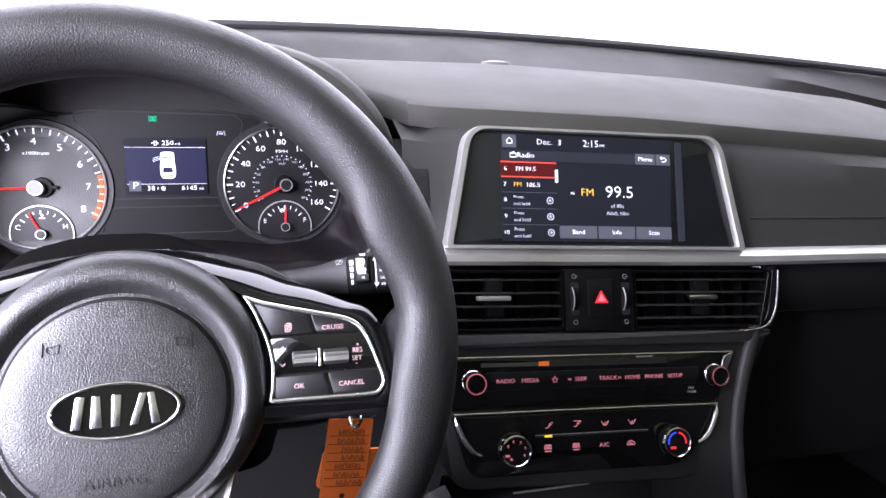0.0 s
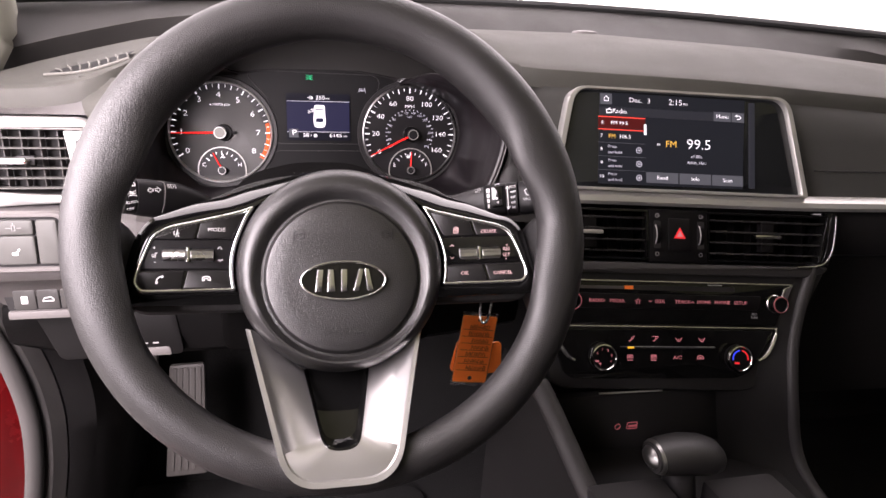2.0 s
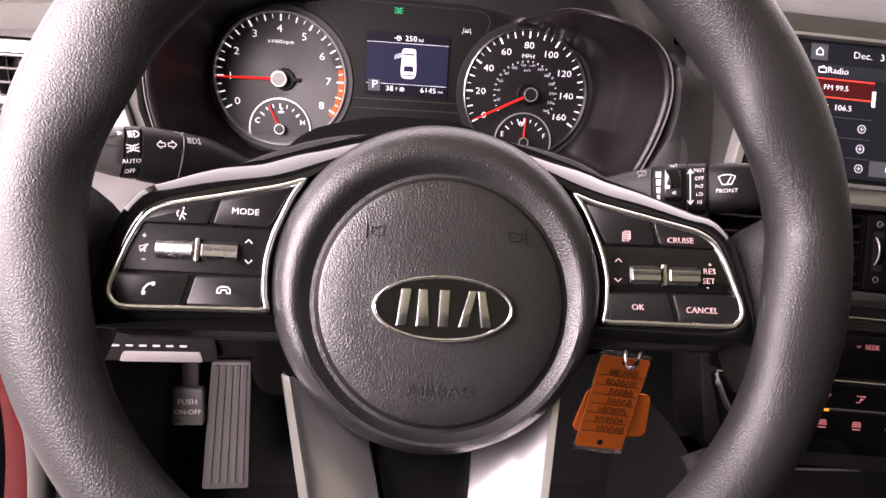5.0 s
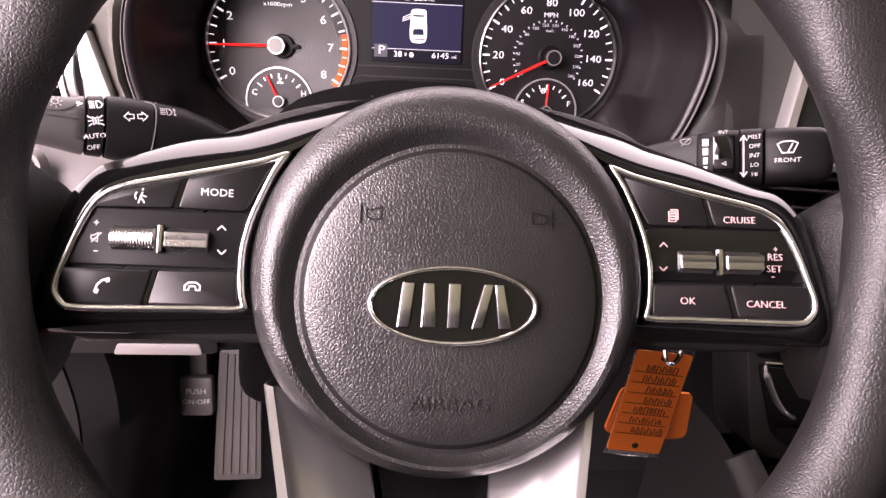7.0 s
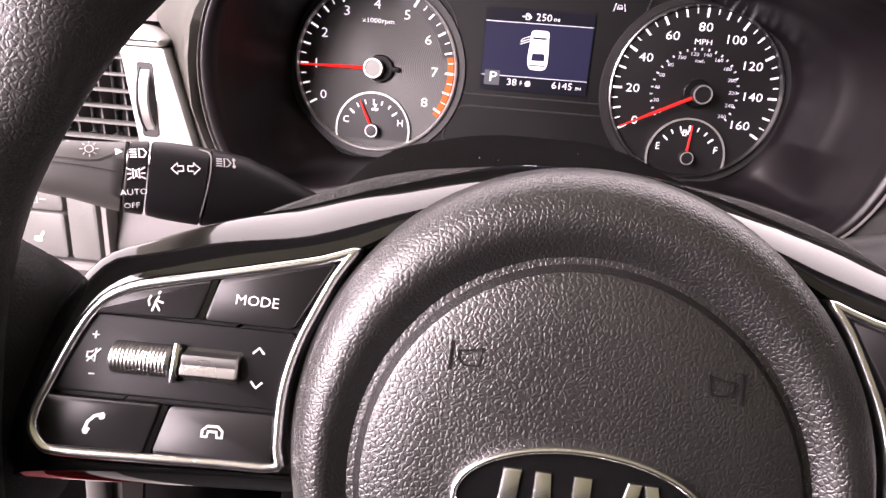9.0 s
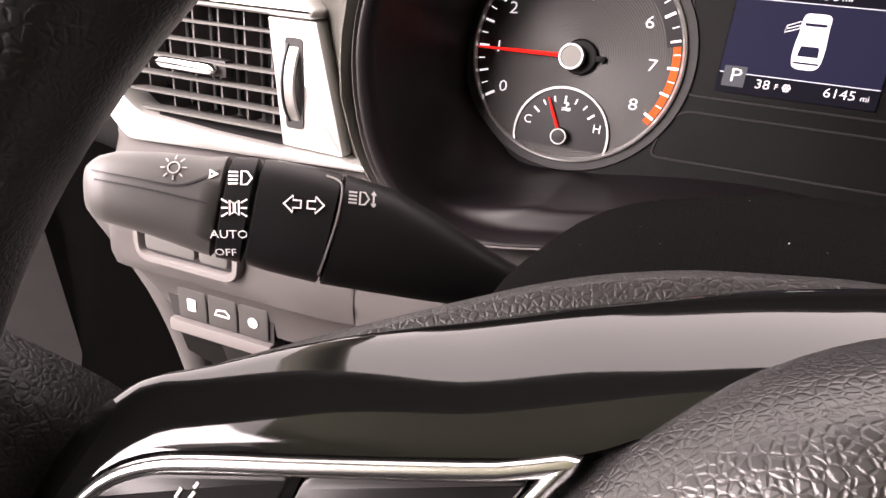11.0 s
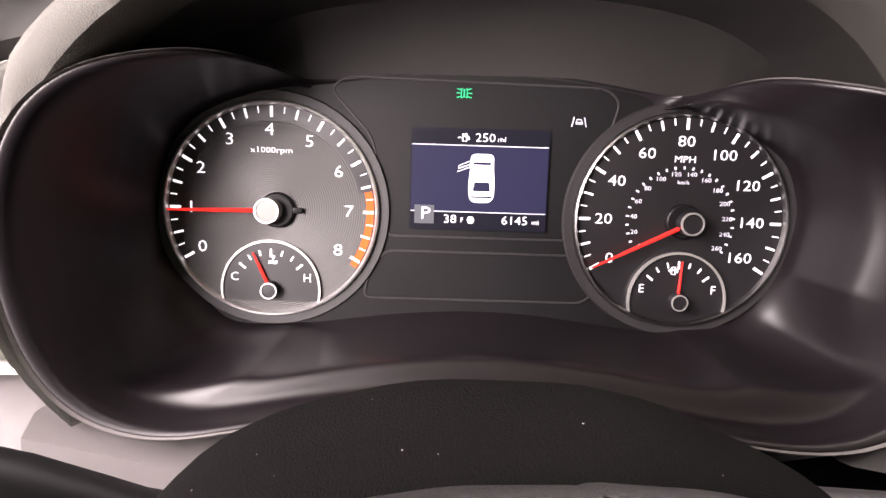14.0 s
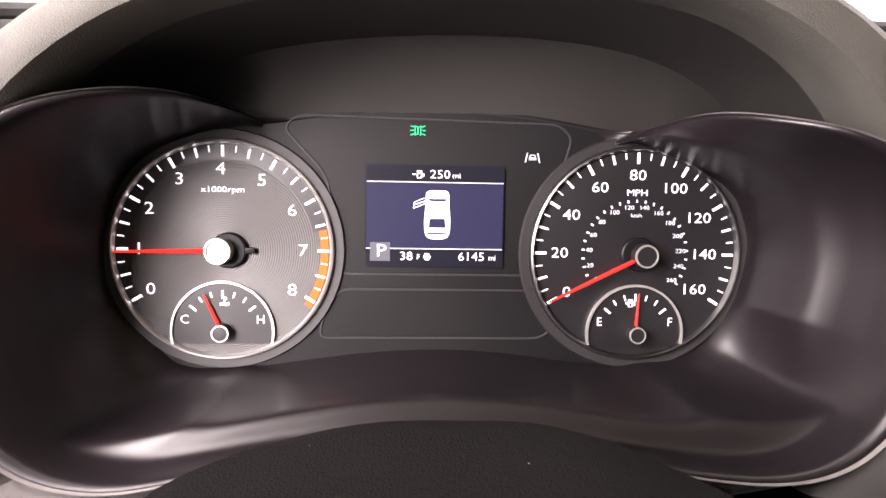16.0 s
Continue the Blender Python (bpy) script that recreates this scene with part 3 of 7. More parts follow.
for i in range(8):
    x = -0.270 + 0.0095 * i
    y0, y1 = lerp(NEAR_EDGE, x) + 0.001, lerp(NEAR_EDGE, x - 0.004) + lerp(DEPTH, x - 0.004)
    bm = bmesh.new()
    tube(bm, [pad_point(x + 0.004, y0, 0.0034), pad_point(x, (y0 + y1) / 2, 0.0038), pad_point(x - 0.006, y1, 0.0034)], 0.0011, 6)
    dpart("defroster_fin", bm, PAD)

# upper face to the right of the dials
bm = bmesh.new()
rows = []
for i in range(34):
    x = 0.203 + 1.097 * i / 33
    yc, zc = lerp(CREASE_Y, x), lerp(CREASE_Z, x)
    zs = 0.6635 - 0.034 * (min(x, 0.55) - 0.386) - 0.01 * max(0, x - 0.55)
    side = 0.002
    rows.append([(x, yc - 0.002, zc - 0.018)] + [(x, face_y(x, zc + (zs - zc) * s) + 0.006 + side + 0.02 * max(0, x - 0.75), zc + (zs - zc) * s) for s in (0.25, 0.45, 0.66, 0.7, 0.704, 0.708, 0.72, 0.85, 1.0)])
sweep(bm, rows, 0.004)
dpart("upper_panel", bm, SKIN, "black grained passenger side panel")
# stitched seam line above the strip
bm = bmesh.new()
tube(bm, [(x, face_y(x, 0.692) + 0.0055 + 0.02 * max(0, x - 0.75), 0.697 - 0.012 * (x - 0.55)) for x in np.linspace(0.565, 1.29, 20)], 0.0012, 6)
dpart("seam", bm, DARK)

# satin strip under the display, curling up at its driver's end
bm = bmesh.new()
rows = []
for i in range(36):
    x = 0.222 + 1.078 * i / 35
    zs = 0.6635 - 0.034 * (min(x, 0.55) - 0.386) - 0.012 * max(0, x - 0.55)
    y = face_y(x, zs) + 0.02 * max(0, x - 0.75)
    h = 0.0075
    rows.append([(x, y + 0.012, zs + h + 0.002), (x, y + 0.001, zs + h), (x, y - 0.004, zs + h * 0.55), (x, y - 0.006, zs - h * 0.2), (x, y - 0.003, zs - h * 0.8), (x, y + 0.004, zs - h), (x, y + 0.016, zs - h)])
loft(bm, rows)
dpart("trim_strip", bm, SATIN, "satin silver trim strip")

# lower passenger side
bm = bmesh.new()
rows = []
for i in range(20):
    x = 0.578 + 0.722 * i / 19
    zs = 0.652 - 0.012 * max(0, x - 0.55)
    y = face_y(x, zs) + 0.02 * max(0, x - 0.75)
    rows.append([(x, y + 0.014, zs + 0.004), (x, y + 0.010, zs), (x, y + 0.004, zs - 0.02), (x, y + 0.006, zs - 0.04), (x, y + 0.016, zs - 0.058), (x, y + 0.034, zs - 0.066), (x, y + 0.036, zs - 0.072), (x, y + 0.040, zs - 0.16), (x, y + 0.05, zs - 0.27), (x, y + 0.10, zs - 0.30), (x, 0.62, zs - 0.30)])
sweep(bm, rows, 0.004)
dpart("glovebox_panel", bm, DARK, "black glovebox face")

# panel left of the dials
bm = bmesh.new()
LOW = [(-0.362, 0.592), (-0.352, 0.573), (-0.337, 0.561), (-0.320, 0.545), (-0.187, 0.545)]
rows = []
for i in range(25):
    x = -0.362 + 0.174 * i / 24
    zc, yc, low = lerp(CREASE_Z, x), lerp(CREASE_Y, x), lerp(LOW, x)
    out = 1 - min(1, max(0, (-0.335 - x) / 0.027)) ** 2  # rounds off towards the door
    out *= 1 - min(1, max(0, (x + 0.235) / 0.05)) ** 2 * 0.1
    prof = [(0.6575, 0.250), (0.655, 0.246), (0.650, 0.236), (0.640, 0.224), (0.615, 0.214), (0.595, 0.213), (0.586, 0.216), (0.580, 0.226), (0.574, 0.232), (0.552, 0.236)]
    rows.append([(x, yc - 0.002, zc - 0.018), (x, 0.256, 0.742), (x, 0.288, 0.738), (x, 0.290, 0.70), (x, 0.288, 0.661)] + [(x, 0.250 - (0.250 - y) * out, max(z, low + 0.004 + 0.0002 * k)) for k, (z, y) in enumerate(prof)][:] + [(x, 0.256, low + 0.001), (x, 0.285, low - 0.002)])
sweep(bm, rows, 0.003)
dpart("driver_panel", bm, PANEL, "grey grained panel beside the steering column")

TOPS = [(-0.195, 0.650), (-0.165, 0.644), (-0.13, 0.637), (-0.10, 0.634)]
bm = bmesh.new()
sweep(bm, [[(x, 0.285, lerp(TOPS, x)), (x, 0.230, lerp(TOPS, x)), (x, 0.2205, lerp(TOPS, x) - 0.006), (x, 0.2170, 0.600), (x, 0.2190, 0.586), (x, 0.2275, 0.580), (x, 0.235, 0.574), (x, 0.2400, 0.552), (x, 0.256, 0.546), (x, 0.285, 0.543)] for x in np.linspace(-0.189, -0.10, 6)], 0.004)
dpart("column_panel", bm, PANEL, "grey panel beside the column")

# rolled skin between the vent and the dials
LEFT = [(0.648, -0.186), (0.6655, -0.2080), (0.70, -0.2160), (0.734, -0.2235), (0.745, -0.229), (0.778, -0.236)]
RIGHT = [(0.648, -0.1690), (0.66, -0.1805), (0.677, -0.1920), (0.70, -0.1990), (0.722, -0.2000), (0.75, -0.1960), (0.778, -0.186)]
bm = bmesh.new()
rows = []
for z in np.linspace(0.648, 0.778, 16):
    a, b = lerp(LEFT, z), lerp(RIGHT, z)
    back = 0.030 * max(0, (z - 0.742) / 0.036) ** 1.5
    rows.append([(a + (b - a) * k, y + back, z) for k, y in ((-0.15, 0.254), (0.15, 0.2475), (0.45, 0.2405), (0.7, 0.2315), (0.88, 0.2235), (1.0, 0.2210), (1.1, 0.2245), (1.12, 0.232))])
sweep(bm, rows, 0.002)
dpart("dial_cheek", bm, PAD, "grey rolled skin beside the dials")
EDGE = [(0.640, 0.140), (0.648, 0.1530), (0.66, 0.1670), (0.677, 0.1820), (0.70, 0.1945), (0.722, 0.1975), (0.75, 0.1945), (0.770, 0.185)]
bm = bmesh.new()
rows = []
for z in np.linspace(0.640, 0.770, 16):
    b = lerp(EDGE, z)
    back = 0.03 * max(0, (z - 0.745) / 0.025) ** 1.5
    y = face_y(0.226, z) + 0.007
    rows.append([(b - 0.004, 0.236 + back, z), (b - 0.002, 0.2255 + back, z), (b + 0.001, 0.2215 + back, z), (b + (0.222 - b) * 0.35, 0.2215 * 0.5 + y * 0.5 + back, z), (0.214, y + 0.0005 + back, z), (0.226, y + back, z)])
sweep(bm, rows, -0.002)
# same skin as the left cheek, darker colour holds the right side's shade
dpart("dial_cheek", bm, LINING)

# knee panel under the column
bm = bmesh.new()
rows = []
for i in range(24):
    x = -0.335 + 0.575 * i / 23
    lift = 0.02 * max(0, (-0.26 - x) / 0.08)
    zt = 0.548 if x < -0.185 else 0.622
    yb = 0.262 + 0.03 * max(0, (x - 0.12) / 0.12)
    rows.append([(x, 0.285, zt), (x, yb - 0.006, zt - 0.004), (x, yb - 0.010, zt - 0.02), (x, yb - 0.008, 0.505 + lift), (x, yb - 0.002, 0.484 + lift), (x, yb + 0.012, 0.474 + lift), (x, yb + 0.06, 0.470 + lift), (x, 0.50, 0.50)])
sweep(bm, rows, 0.004)
dpart("knee_panel", bm, KNEE, "black panel below the steering column")

# storage drawer in the knee panel
bm = bmesh.new()
F = pose(-0.235, 0.254, 0.512, 90, 0, 0)
slab(bm, rounded([(-0.050, -0.030), (0.075, -0.030), (0.068, 0.024), (-0.070, 0.024)], 0.008), -0.004, 0.0028, 0.0015)
bm.transform(F)
dpart("drawer", bm, KNEE, "black coin drawer front")
bm = bmesh.new()
slab(bm, rounded([(-0.008, -0.030), (0.062, -0.030), (0.060, -0.020), (-0.004, -0.020)], 0.003), 0.001, 0.0042, 0.001)
bm.transform(F)
dpart("drawer_lip", bm, PANEL, "grey drawer lip")
for i in range(6):
    bm = bmesh.new()
    slab(bm, rrect(-0.012 + 0.011 * i, -0.006 + 0.011 * i, -0.0150, -0.0135, 0.0004, 2), 0.0035, 0.0046)
    bm.transform(F)
    dpart("printed_bar", bm, DIMPRINT)

# hood over the dials: an arch that runs back into the pad
ARCH = smooth([(-0.205, 0.690), (-0.203, 0.735), (-0.188, 0.775), (-0.150, 0.812), (-0.095, 0.835), (0.0, 0.845), (0.09, 0.840), (0.145, 0.820), (0.183, 0.782), (0.200, 0.740), (0.203, 0.700)], 5)
bm = bmesh.new()
rings = []
def hood_lip(q, y, k):
    """A point of the hood's edge; k: 0 on the inner edge, 1 on the outer one."""
    side = min(1, max(0, (0.785 - q.y) / 0.03))
    inner = 0.935 if q.x < 0 else 0.90
    w = inner + (1.03 - inner) * k
    return (q.x * (w + max(0, 1.0 - w) * side), y + 0.016 * side, 0.74 + (q.y - 0.74) * (0.985 + 0.035 * k) - 0.006 + 0.012 * k)


for y, k in ((0.262, -0.02), (0.244, 0.0), (0.236, 0.04), (0.231, 0.15), (0.229, 0.4), (0.230, 0.7), (0.235, 0.9), (0.247, 1.0)):
    rings.append([hood_lip(q, y, k) for q in ARCH])
for y, sx, dz in ((0.30, 1.07, 0.008), (0.40, 1.10, -0.002), (0.47, 1.12, -0.02)):
    rings.append([(q.x * sx, y + 0.016 * min(1, max(0, (0.785 - q.y) / 0.03)), 0.74 + (q.y - 0.74) * (1 + (sx - 1) * 0.6) + dz) for q in ARCH])
loft(bm, rings, closed=False)
bmesh.ops.solidify(bm, geom=bm.faces[:], thickness=0.003)
dpart("dial_hood", bm, PAD, "black grained hood over the dials")

# ---- steering wheel ----
WHEEL = pose(0, 0, 0.65, 65, 0, 0) @ Matrix.Rotation(radians(-0.6), 4, "Z")  # x right, y up the wheel, z towards the driver
wheel = thing("steering_wheel", WHEEL, "black leather three-spoke steering wheel with silver lower spoke", "steering wheel")

bm = bmesh.new()
rings, NR, NS = [], 160, 28
RIM_V, RIM_N = 0.0385, 0.0095
for i in range(NR + 1):
    a = 2 * math.pi * i / NR
    deg = math.degrees(a) % 360
    upper = 0.5 + 0.5 * math.sin(a)
    grip = sum(math.exp(-((deg - g) / 16) ** 2) for g in (40, 140)) + 0.5 * sum(math.exp(-((deg - g) / 10) ** 2) for g in (-8 % 360, 188))
    r = 0.0155 + 0.0040 * min(1, upper * 1.25) ** 1.5 + 0.0012 * grip
    mid_r = 0.1838 - r
    thumb = 0.0095 * sum(math.exp(-((deg - g) / 11) ** 2) for g in (19, 161)) + 0.005 * sum(math.exp(-((deg - g) / 12) ** 2) for g in (344, 196))
    ring = []
    for k in range(NS):
        b = 2 * math.pi * k / NS
        bulge = thumb * max(0, math.cos(b - radians(140))) ** 2.5
        rr = mid_r + r * math.cos(b) - bulge
        ring.append((rr * math.cos(a), RIM_V + rr * math.sin(a), RIM_N + 1.02 * r * math.sin(b)))
    rings.append(ring)
loft(bm, rings, caps=False)
bmesh.ops.remove_doubles(bm, verts=bm.verts, dist=1e-6)
part("rim", bm, LEATHER, wheel, "black grained leather rim")

for s in (-1, 1):
    bm = bmesh.new()
    INNER = [(-0.036, 0.160), (-0.026, 0.153), (-0.012, 0.1475), (0.010, 0.1450), (0.028, 0.1430), (0.036, 0.1438), (0.043, 0.1470), (0.049, 0.1535), (0.055, 0.1630)]
    rows = []
    for v in np.linspace(-0.036, 0.055, 26):
        x = lerp(INNER, v)
        far = math.sqrt(0.1690 ** 2 - (v - RIM_V) ** 2)
        w = far - x
        thin = 1 - 0.8 * min(1, max(0, (v - 0.030) / 0.024)) ** 1.5  # dies away into the rim
        rows.append([(s * (x + w * k), v, 0.004 + (z - 0.004) * thin) for k, z in ((0.10, -0.040), (0.0, -0.026), (0.02, -0.0165), (0.12, -0.0080), (0.30, 0.0015), (0.52, 0.0105), (0.76, 0.0175), (1.0, 0.0205))])
    sweep(bm, rows, 0.003)
    part("spoke_root", bm, LEATHER, wheel, "black leather spoke root")

# airbag cover: flat disc, groove and rolled shoulder
bm = bmesh.new()
prof = [(0.0770, -0.050, 0.0125), (0.0775, -0.030, 0.0125), (0.0771, -0.022, 0.0125), (0.0760, -0.014, 0.0122), (0.0736, -0.007, 0.0115), (0.0700, -0.0022, 0.0100), (0.0662, -0.0005, 0.0085), (0.0634, -0.0008, 0.0070), (0.0614, -0.0024, 0.0058), (0.0598, -0.0042, 0.0052),
        (0.0580, -0.0054, 0.0050), (0.0562, -0.0052, 0.0050), (0.0550, -0.0036, 0.0050), (0.0540, -0.0020, 0.0050), (0.0522, -0.0013, 0.0050), (0.040, -0.0007, 0.0035), (0.02, -0.0002, 0.0015), (0.002, -0.0001, 0.0)]
loft(bm, [[(r * math.cos(2 * math.pi * k / 96), c + r * math.sin(2 * math.pi * k / 96) , z) for k in range(96)] for r, z, c in prof])
cover = part("airbag_cover", bm, COVER, wheel, "black grained airbag cover with a round groove")

bm = bmesh.new()
BADGE = Matrix.Translation((0.0003, 0.0016, 0))
oval = lambda a, b: [Vector((a * math.cos(2 * math.pi * k / 64), b * math.sin(2 * math.pi * k / 64))) for k in range(64)]
slab(bm, oval(0.0298, 0.0138), -0.002, 0.0014)
bm.transform(BADGE)
badge = part("badge", bm, GLOSS, cover, "glossy black oval badge")
bm = bmesh.new()
bead(bm, oval(0.0313, 0.0147), oval(0.0293, 0.0128), -0.002, 0.0024)
bm.transform(BADGE)
part("badge_rim", bm, TRIM, cover, "chrome badge rim")
# plain bars stand for the maker's mark
for pts in ([(-0.0205, -0.0080), (-0.0160, -0.0080), (-0.0142, 0.0080), (-0.0187, 0.0080)], [(-0.0118, -0.0080), (-0.0062, -0.0080), (-0.0072, 0.0080), (-0.0110, 0.0080)],
            [(-0.0022, -0.0080), (0.0022, -0.0080), (0.0026, 0.0080), (-0.0018, 0.0080)], [(0.0066, -0.0080), (0.0108, -0.0080), (0.0146, 0.0080), (0.0112, 0.0080)], [(0.0168, -0.0080), (0.0212, -0.0080), (0.0182, 0.0080), (0.0150, 0.0080)]):
    bm = bmesh.new()
    slab(bm, pts, 0.001, 0.0022, 0.0004)
    bm.transform(BADGE)
    part("badge_bar", bm, TRIM, cover, "chrome badge bar")
text("AIRBAG", 0.0048, COVER, cover, 0.0, -0.0340, -0.0006, deep=0.0007, wide=1.25)
for k, x in ((1, -0.0300), (-1, 0.0325)):
    icon([[(-k * 1.0, -.9), (-k * 1.0, .8)], [(-k * .55, .25), (-k * .1, .25), (k * .8, .5), (k * .65, -.55), (-k * .2, -.55), (-k * .55, -.25), (-k * .55, .25)]], 0.00045, BUTTON, cover, x, 0.0350, -0.0006, 0.0044, "horn_symbol", 0.0003)

# spokes with their switch pads
PADZ = -0.012


def pad_face(s):
    """Outline of a switch pad on side s, from the cover's top corner outwards."""
    inner = [(0.0630, 0.0596), (0.0678, 0.0505), (0.0723, 0.0400), (0.0756, 0.0310), (0.0776, 0.0215), (0.0780, 0.0132), (0.0774, 0.0040), (0.0772, -0.0026)]
    outer = [(0.0950, -0.0031), (0.1180, -0.0034), (0.1390, -0.0034), (0.1445, -0.0018), (0.1480, 0.0028), (0.1478, 0.0085), (0.1452, 0.0160), (0.1415, 0.0260), (0.1375, 0.0342), (0.1330, 0.0393), (0.1263, 0.0430), (0.1174, 0.0455), (0.1050, 0.0483), (0.0887, 0.0522), (0.0740, 0.0560)]
    return [Vector((s * x, y)) for x, y in inner + outer]


def tilt(p):
    """The pads lean a little back towards the cover."""
    k = (abs(p.x) - 0.066) / 0.08
    return Vector((p.x * (1 - 0.045 * max(0, k)), p.y, p.z - 0.05 * p.y + 0.011 * k))


for s in (-1, 1):
    drop = 0.0025 if s > 0 else 0.0  # the wheel is turned a touch, so this wing sits lower
    shell_pts = [(-0.0004, 0.0950), (0.020, 0.0938), (0.0347, 0.0904), (0.0431, 0.0880), (0.051, 0.0853), (0.060, 0.0820), (0.0685, 0.0790), (0.077, 0.0757), (0.087, 0.0718 - 0.2 * drop), (0.0955, 0.0688 - 0.4 * drop), (0.104, 0.0658 - 0.6 * drop), (0.114, 0.0618 - 0.9 * drop), (0.128, 0.0552 - drop), (0.140, 0.0495 - 0.6 * drop), (0.150, 0.036), (0.157, 0.012), (0.159, -0.004), (0.154, -0.0105), (0.140, -0.0115), (-0.0004, -0.0115)]
    rear = [(-0.025, 0.0750), (-0.003, 0.0955), (0.025, 0.0945), (0.051, 0.0900), (0.061, 0.0872), (0.070, 0.0842), (0.080, 0.0802), (0.0895, 0.0756 - 0.5 * drop), (0.099, 0.0710 - drop), (0.109, 0.0660 - drop), (0.119, 0.0612 - drop), (0.129, 0.0560 - drop), (0.143, 0.0490 - 0.5 * drop), (0.154, 0.036), (0.160, 0.008), (0.160, -0.010), (0.150, -0.016), (-0.006, -0.016)]
    bm = bmesh.new()
    slab(bm, rounded([(s * x, y) for x, y in rear], [0.0002] + [0.006] * (len(rear) - 2) + [0.0002]), -0.056, -0.037, 0.004)
    warp(bm, tilt)
    bm.transform(Matrix.Translation((0, 0.0003 * s, 0.0003 * s)))
    shell = part("spoke_shell", bm, LEATHER, wheel, "black grained rear spoke shell")
    bm = bmesh.new()
    outer_line = even([(x, y, -0.033 + 0.013 * min(1, max(0, (x - 0.085) / 0.05))) for x, y in shell_pts], 90)
    inner_line = even([(-0.0004, 0.0790, 0), (0.030, 0.0750, 0), (0.050, 0.0680, 0), (0.063, 0.0602, 0), (0.074, 0.0566, 0), (0.0887, 0.0528, 0), (0.105, 0.0489, 0), (0.1174, 0.0461, 0), (0.1268, 0.0436, 0), (0.1338, 0.0398, 0), (0.1385, 0.0345, 0), (0.1428, 0.0255, 0), (0.1465, 0.0150, 0), (0.1488, 0.0060, 0), (0.1482, 0.0005, 0), (0.1445, -0.0030, 0), (0.139, -0.0042, 0), (0.115, -0.0042, 0), (0.077, -0.0036, 0), (-0.0004, -0.0036, 0)], 90)
    rings = [[(s * o.x, o.y, o.z - 0.006) for o in outer_line]]
    for k, up in ((0.0, 0.0), (0.03, 0.10), (0.10, 0.22), (0.25, 0.42), (0.42, 0.61), (0.60, 0.78), (0.78, 0.91), (0.92, 0.98), (1.0, 1.0)):
        rings.append([(s * (o.x + (i.x - o.x) * k), o.y + (i.y - o.y) * k, o.z + (PADZ - 0.0006 - o.z) * up) for o, i in zip(outer_line, inner_line)])
    rings.append([(s * (i.x - 0.002), i.y, PADZ - 0.003) for i in inner_line])
    loft(bm, rings, closed=False)
    warp(bm, tilt)
    bm.transform(Matrix.Translation((0, 0.0002 * s, 0.0002 * s)))
    spoke = part("spoke", bm, GLOSS, wheel, "piano black spoke")
    face = pad_face(s)
    rim_o = smooth([(*q, 0) for q in face], 3, True)
    rim_o = [q.xy for q in rim_o]
    rim_i = inset2(rim_o, 0.0027)
    bm = bmesh.new()
    bead(bm, rim_o, rim_i, PADZ - 0.004, PADZ + 0.0012)
    warp(bm, tilt)
    part("chrome_surround", bm, TRIM, spoke, "chrome switch surround")
    bm = bmesh.new()
    slab(bm, inset2(rim_o, 0.0022), PADZ - 0.004, PADZ - 0.0020)
    warp(bm, tilt)
    part("switch_bed", bm, BUTTON, spoke)
    # four keys round the roller bed
    K = {
        "upper_outer": [(0.1062, 0.0350), (0.1365, 0.0340), (0.1325, 0.0378), (0.1255, 0.0408), (0.1030, 0.0463)],
        "upper_inner": [(0.0790, 0.0350), (0.1042, 0.0350), (0.1012, 0.0468), (0.0690, 0.0548)],
        "lower_outer": [(0.1150, -0.0008), (0.1425, -0.0008), (0.1452, 0.0030), (0.1450, 0.0120), (0.1120, 0.0120)],
        "lower_inner": [(0.0800, -0.0008), (0.1130, -0.0008), (0.1098, 0.0120), (0.0806, 0.0120)],
    }
    keys = {}
    for nm, pts in K.items():
        bm = bmesh.new()
        slab(bm, rounded([(s * x, y) for x, y in pts], 0.0018), PADZ - 0.004, PADZ + 0.0004, 0.0006)
        warp(bm, tilt)
        keys[nm] = part("key", bm, KEY, spoke, "satin black switch key")
    bm = bmesh.new()
    slab(bm, rounded([(s * x, y) for x, y in [(0.0804, 0.0132), (0.1445, 0.0132), (0.1375, 0.0340), (0.0782, 0.0340)]], 0.0015), PADZ - 0.004, PADZ - 0.0006, 0.0004)
    warp(bm, tilt)
    part("roller_bed", bm, BUTTON if s < 0 else GLOSS, spoke)
    YR = 0.0232 if s < 0 else 0.0208
    for x0, x1, ribbed in ((0.0920, 0.1080, False), (0.1112, 0.1280, True)) if s < 0 else ((0.0911, 0.1056, False), (0.1098, 0.1254, False)):
        bm = bmesh.new()
        n = 24
        xs = [x0] + list(np.linspace(x0 + 0.0005, x1 - 0.0005, 31 if ribbed else 4)) + [x1]
        rings = []
        for j, x in enumerate(xs):
            r = 0.0040 if j in (0, len(xs) - 1) else 0.0046 - (0.00012 * (j % 2) if ribbed else 0)
            rings.append([(s * x, YR + r * math.cos(2 * math.pi * k / n) * (1 + (0.0 if ribbed else 0.11 * math.cos(6 * 2 * math.pi * k / n))), PADZ - 0.0018 + r * math.sin(2 * math.pi * k / n) * (1 + (0.0 if ribbed else 0.11 * math.cos(6 * 2 * math.pi * k / n)))) for k in range(n)])
        loft(bm, rings)
        warp(bm, tilt)
        part("roller", bm, BRIGHT, spoke, "ribbed satin silver roller" if ribbed else "satin grey roller", sharp=25)
    bm = bmesh.new()
    fork = 0.1096 if s < 0 else 0.1077
    box(bm, s * fork - 0.0009, s * fork + 0.0009, YR - 0.0052, YR + 0.0052, PADZ - 0.003, PADZ + 0.0020, 0.0005)
    warp(bm, tilt)
    part("roller_fork", bm, CHROME, spoke)
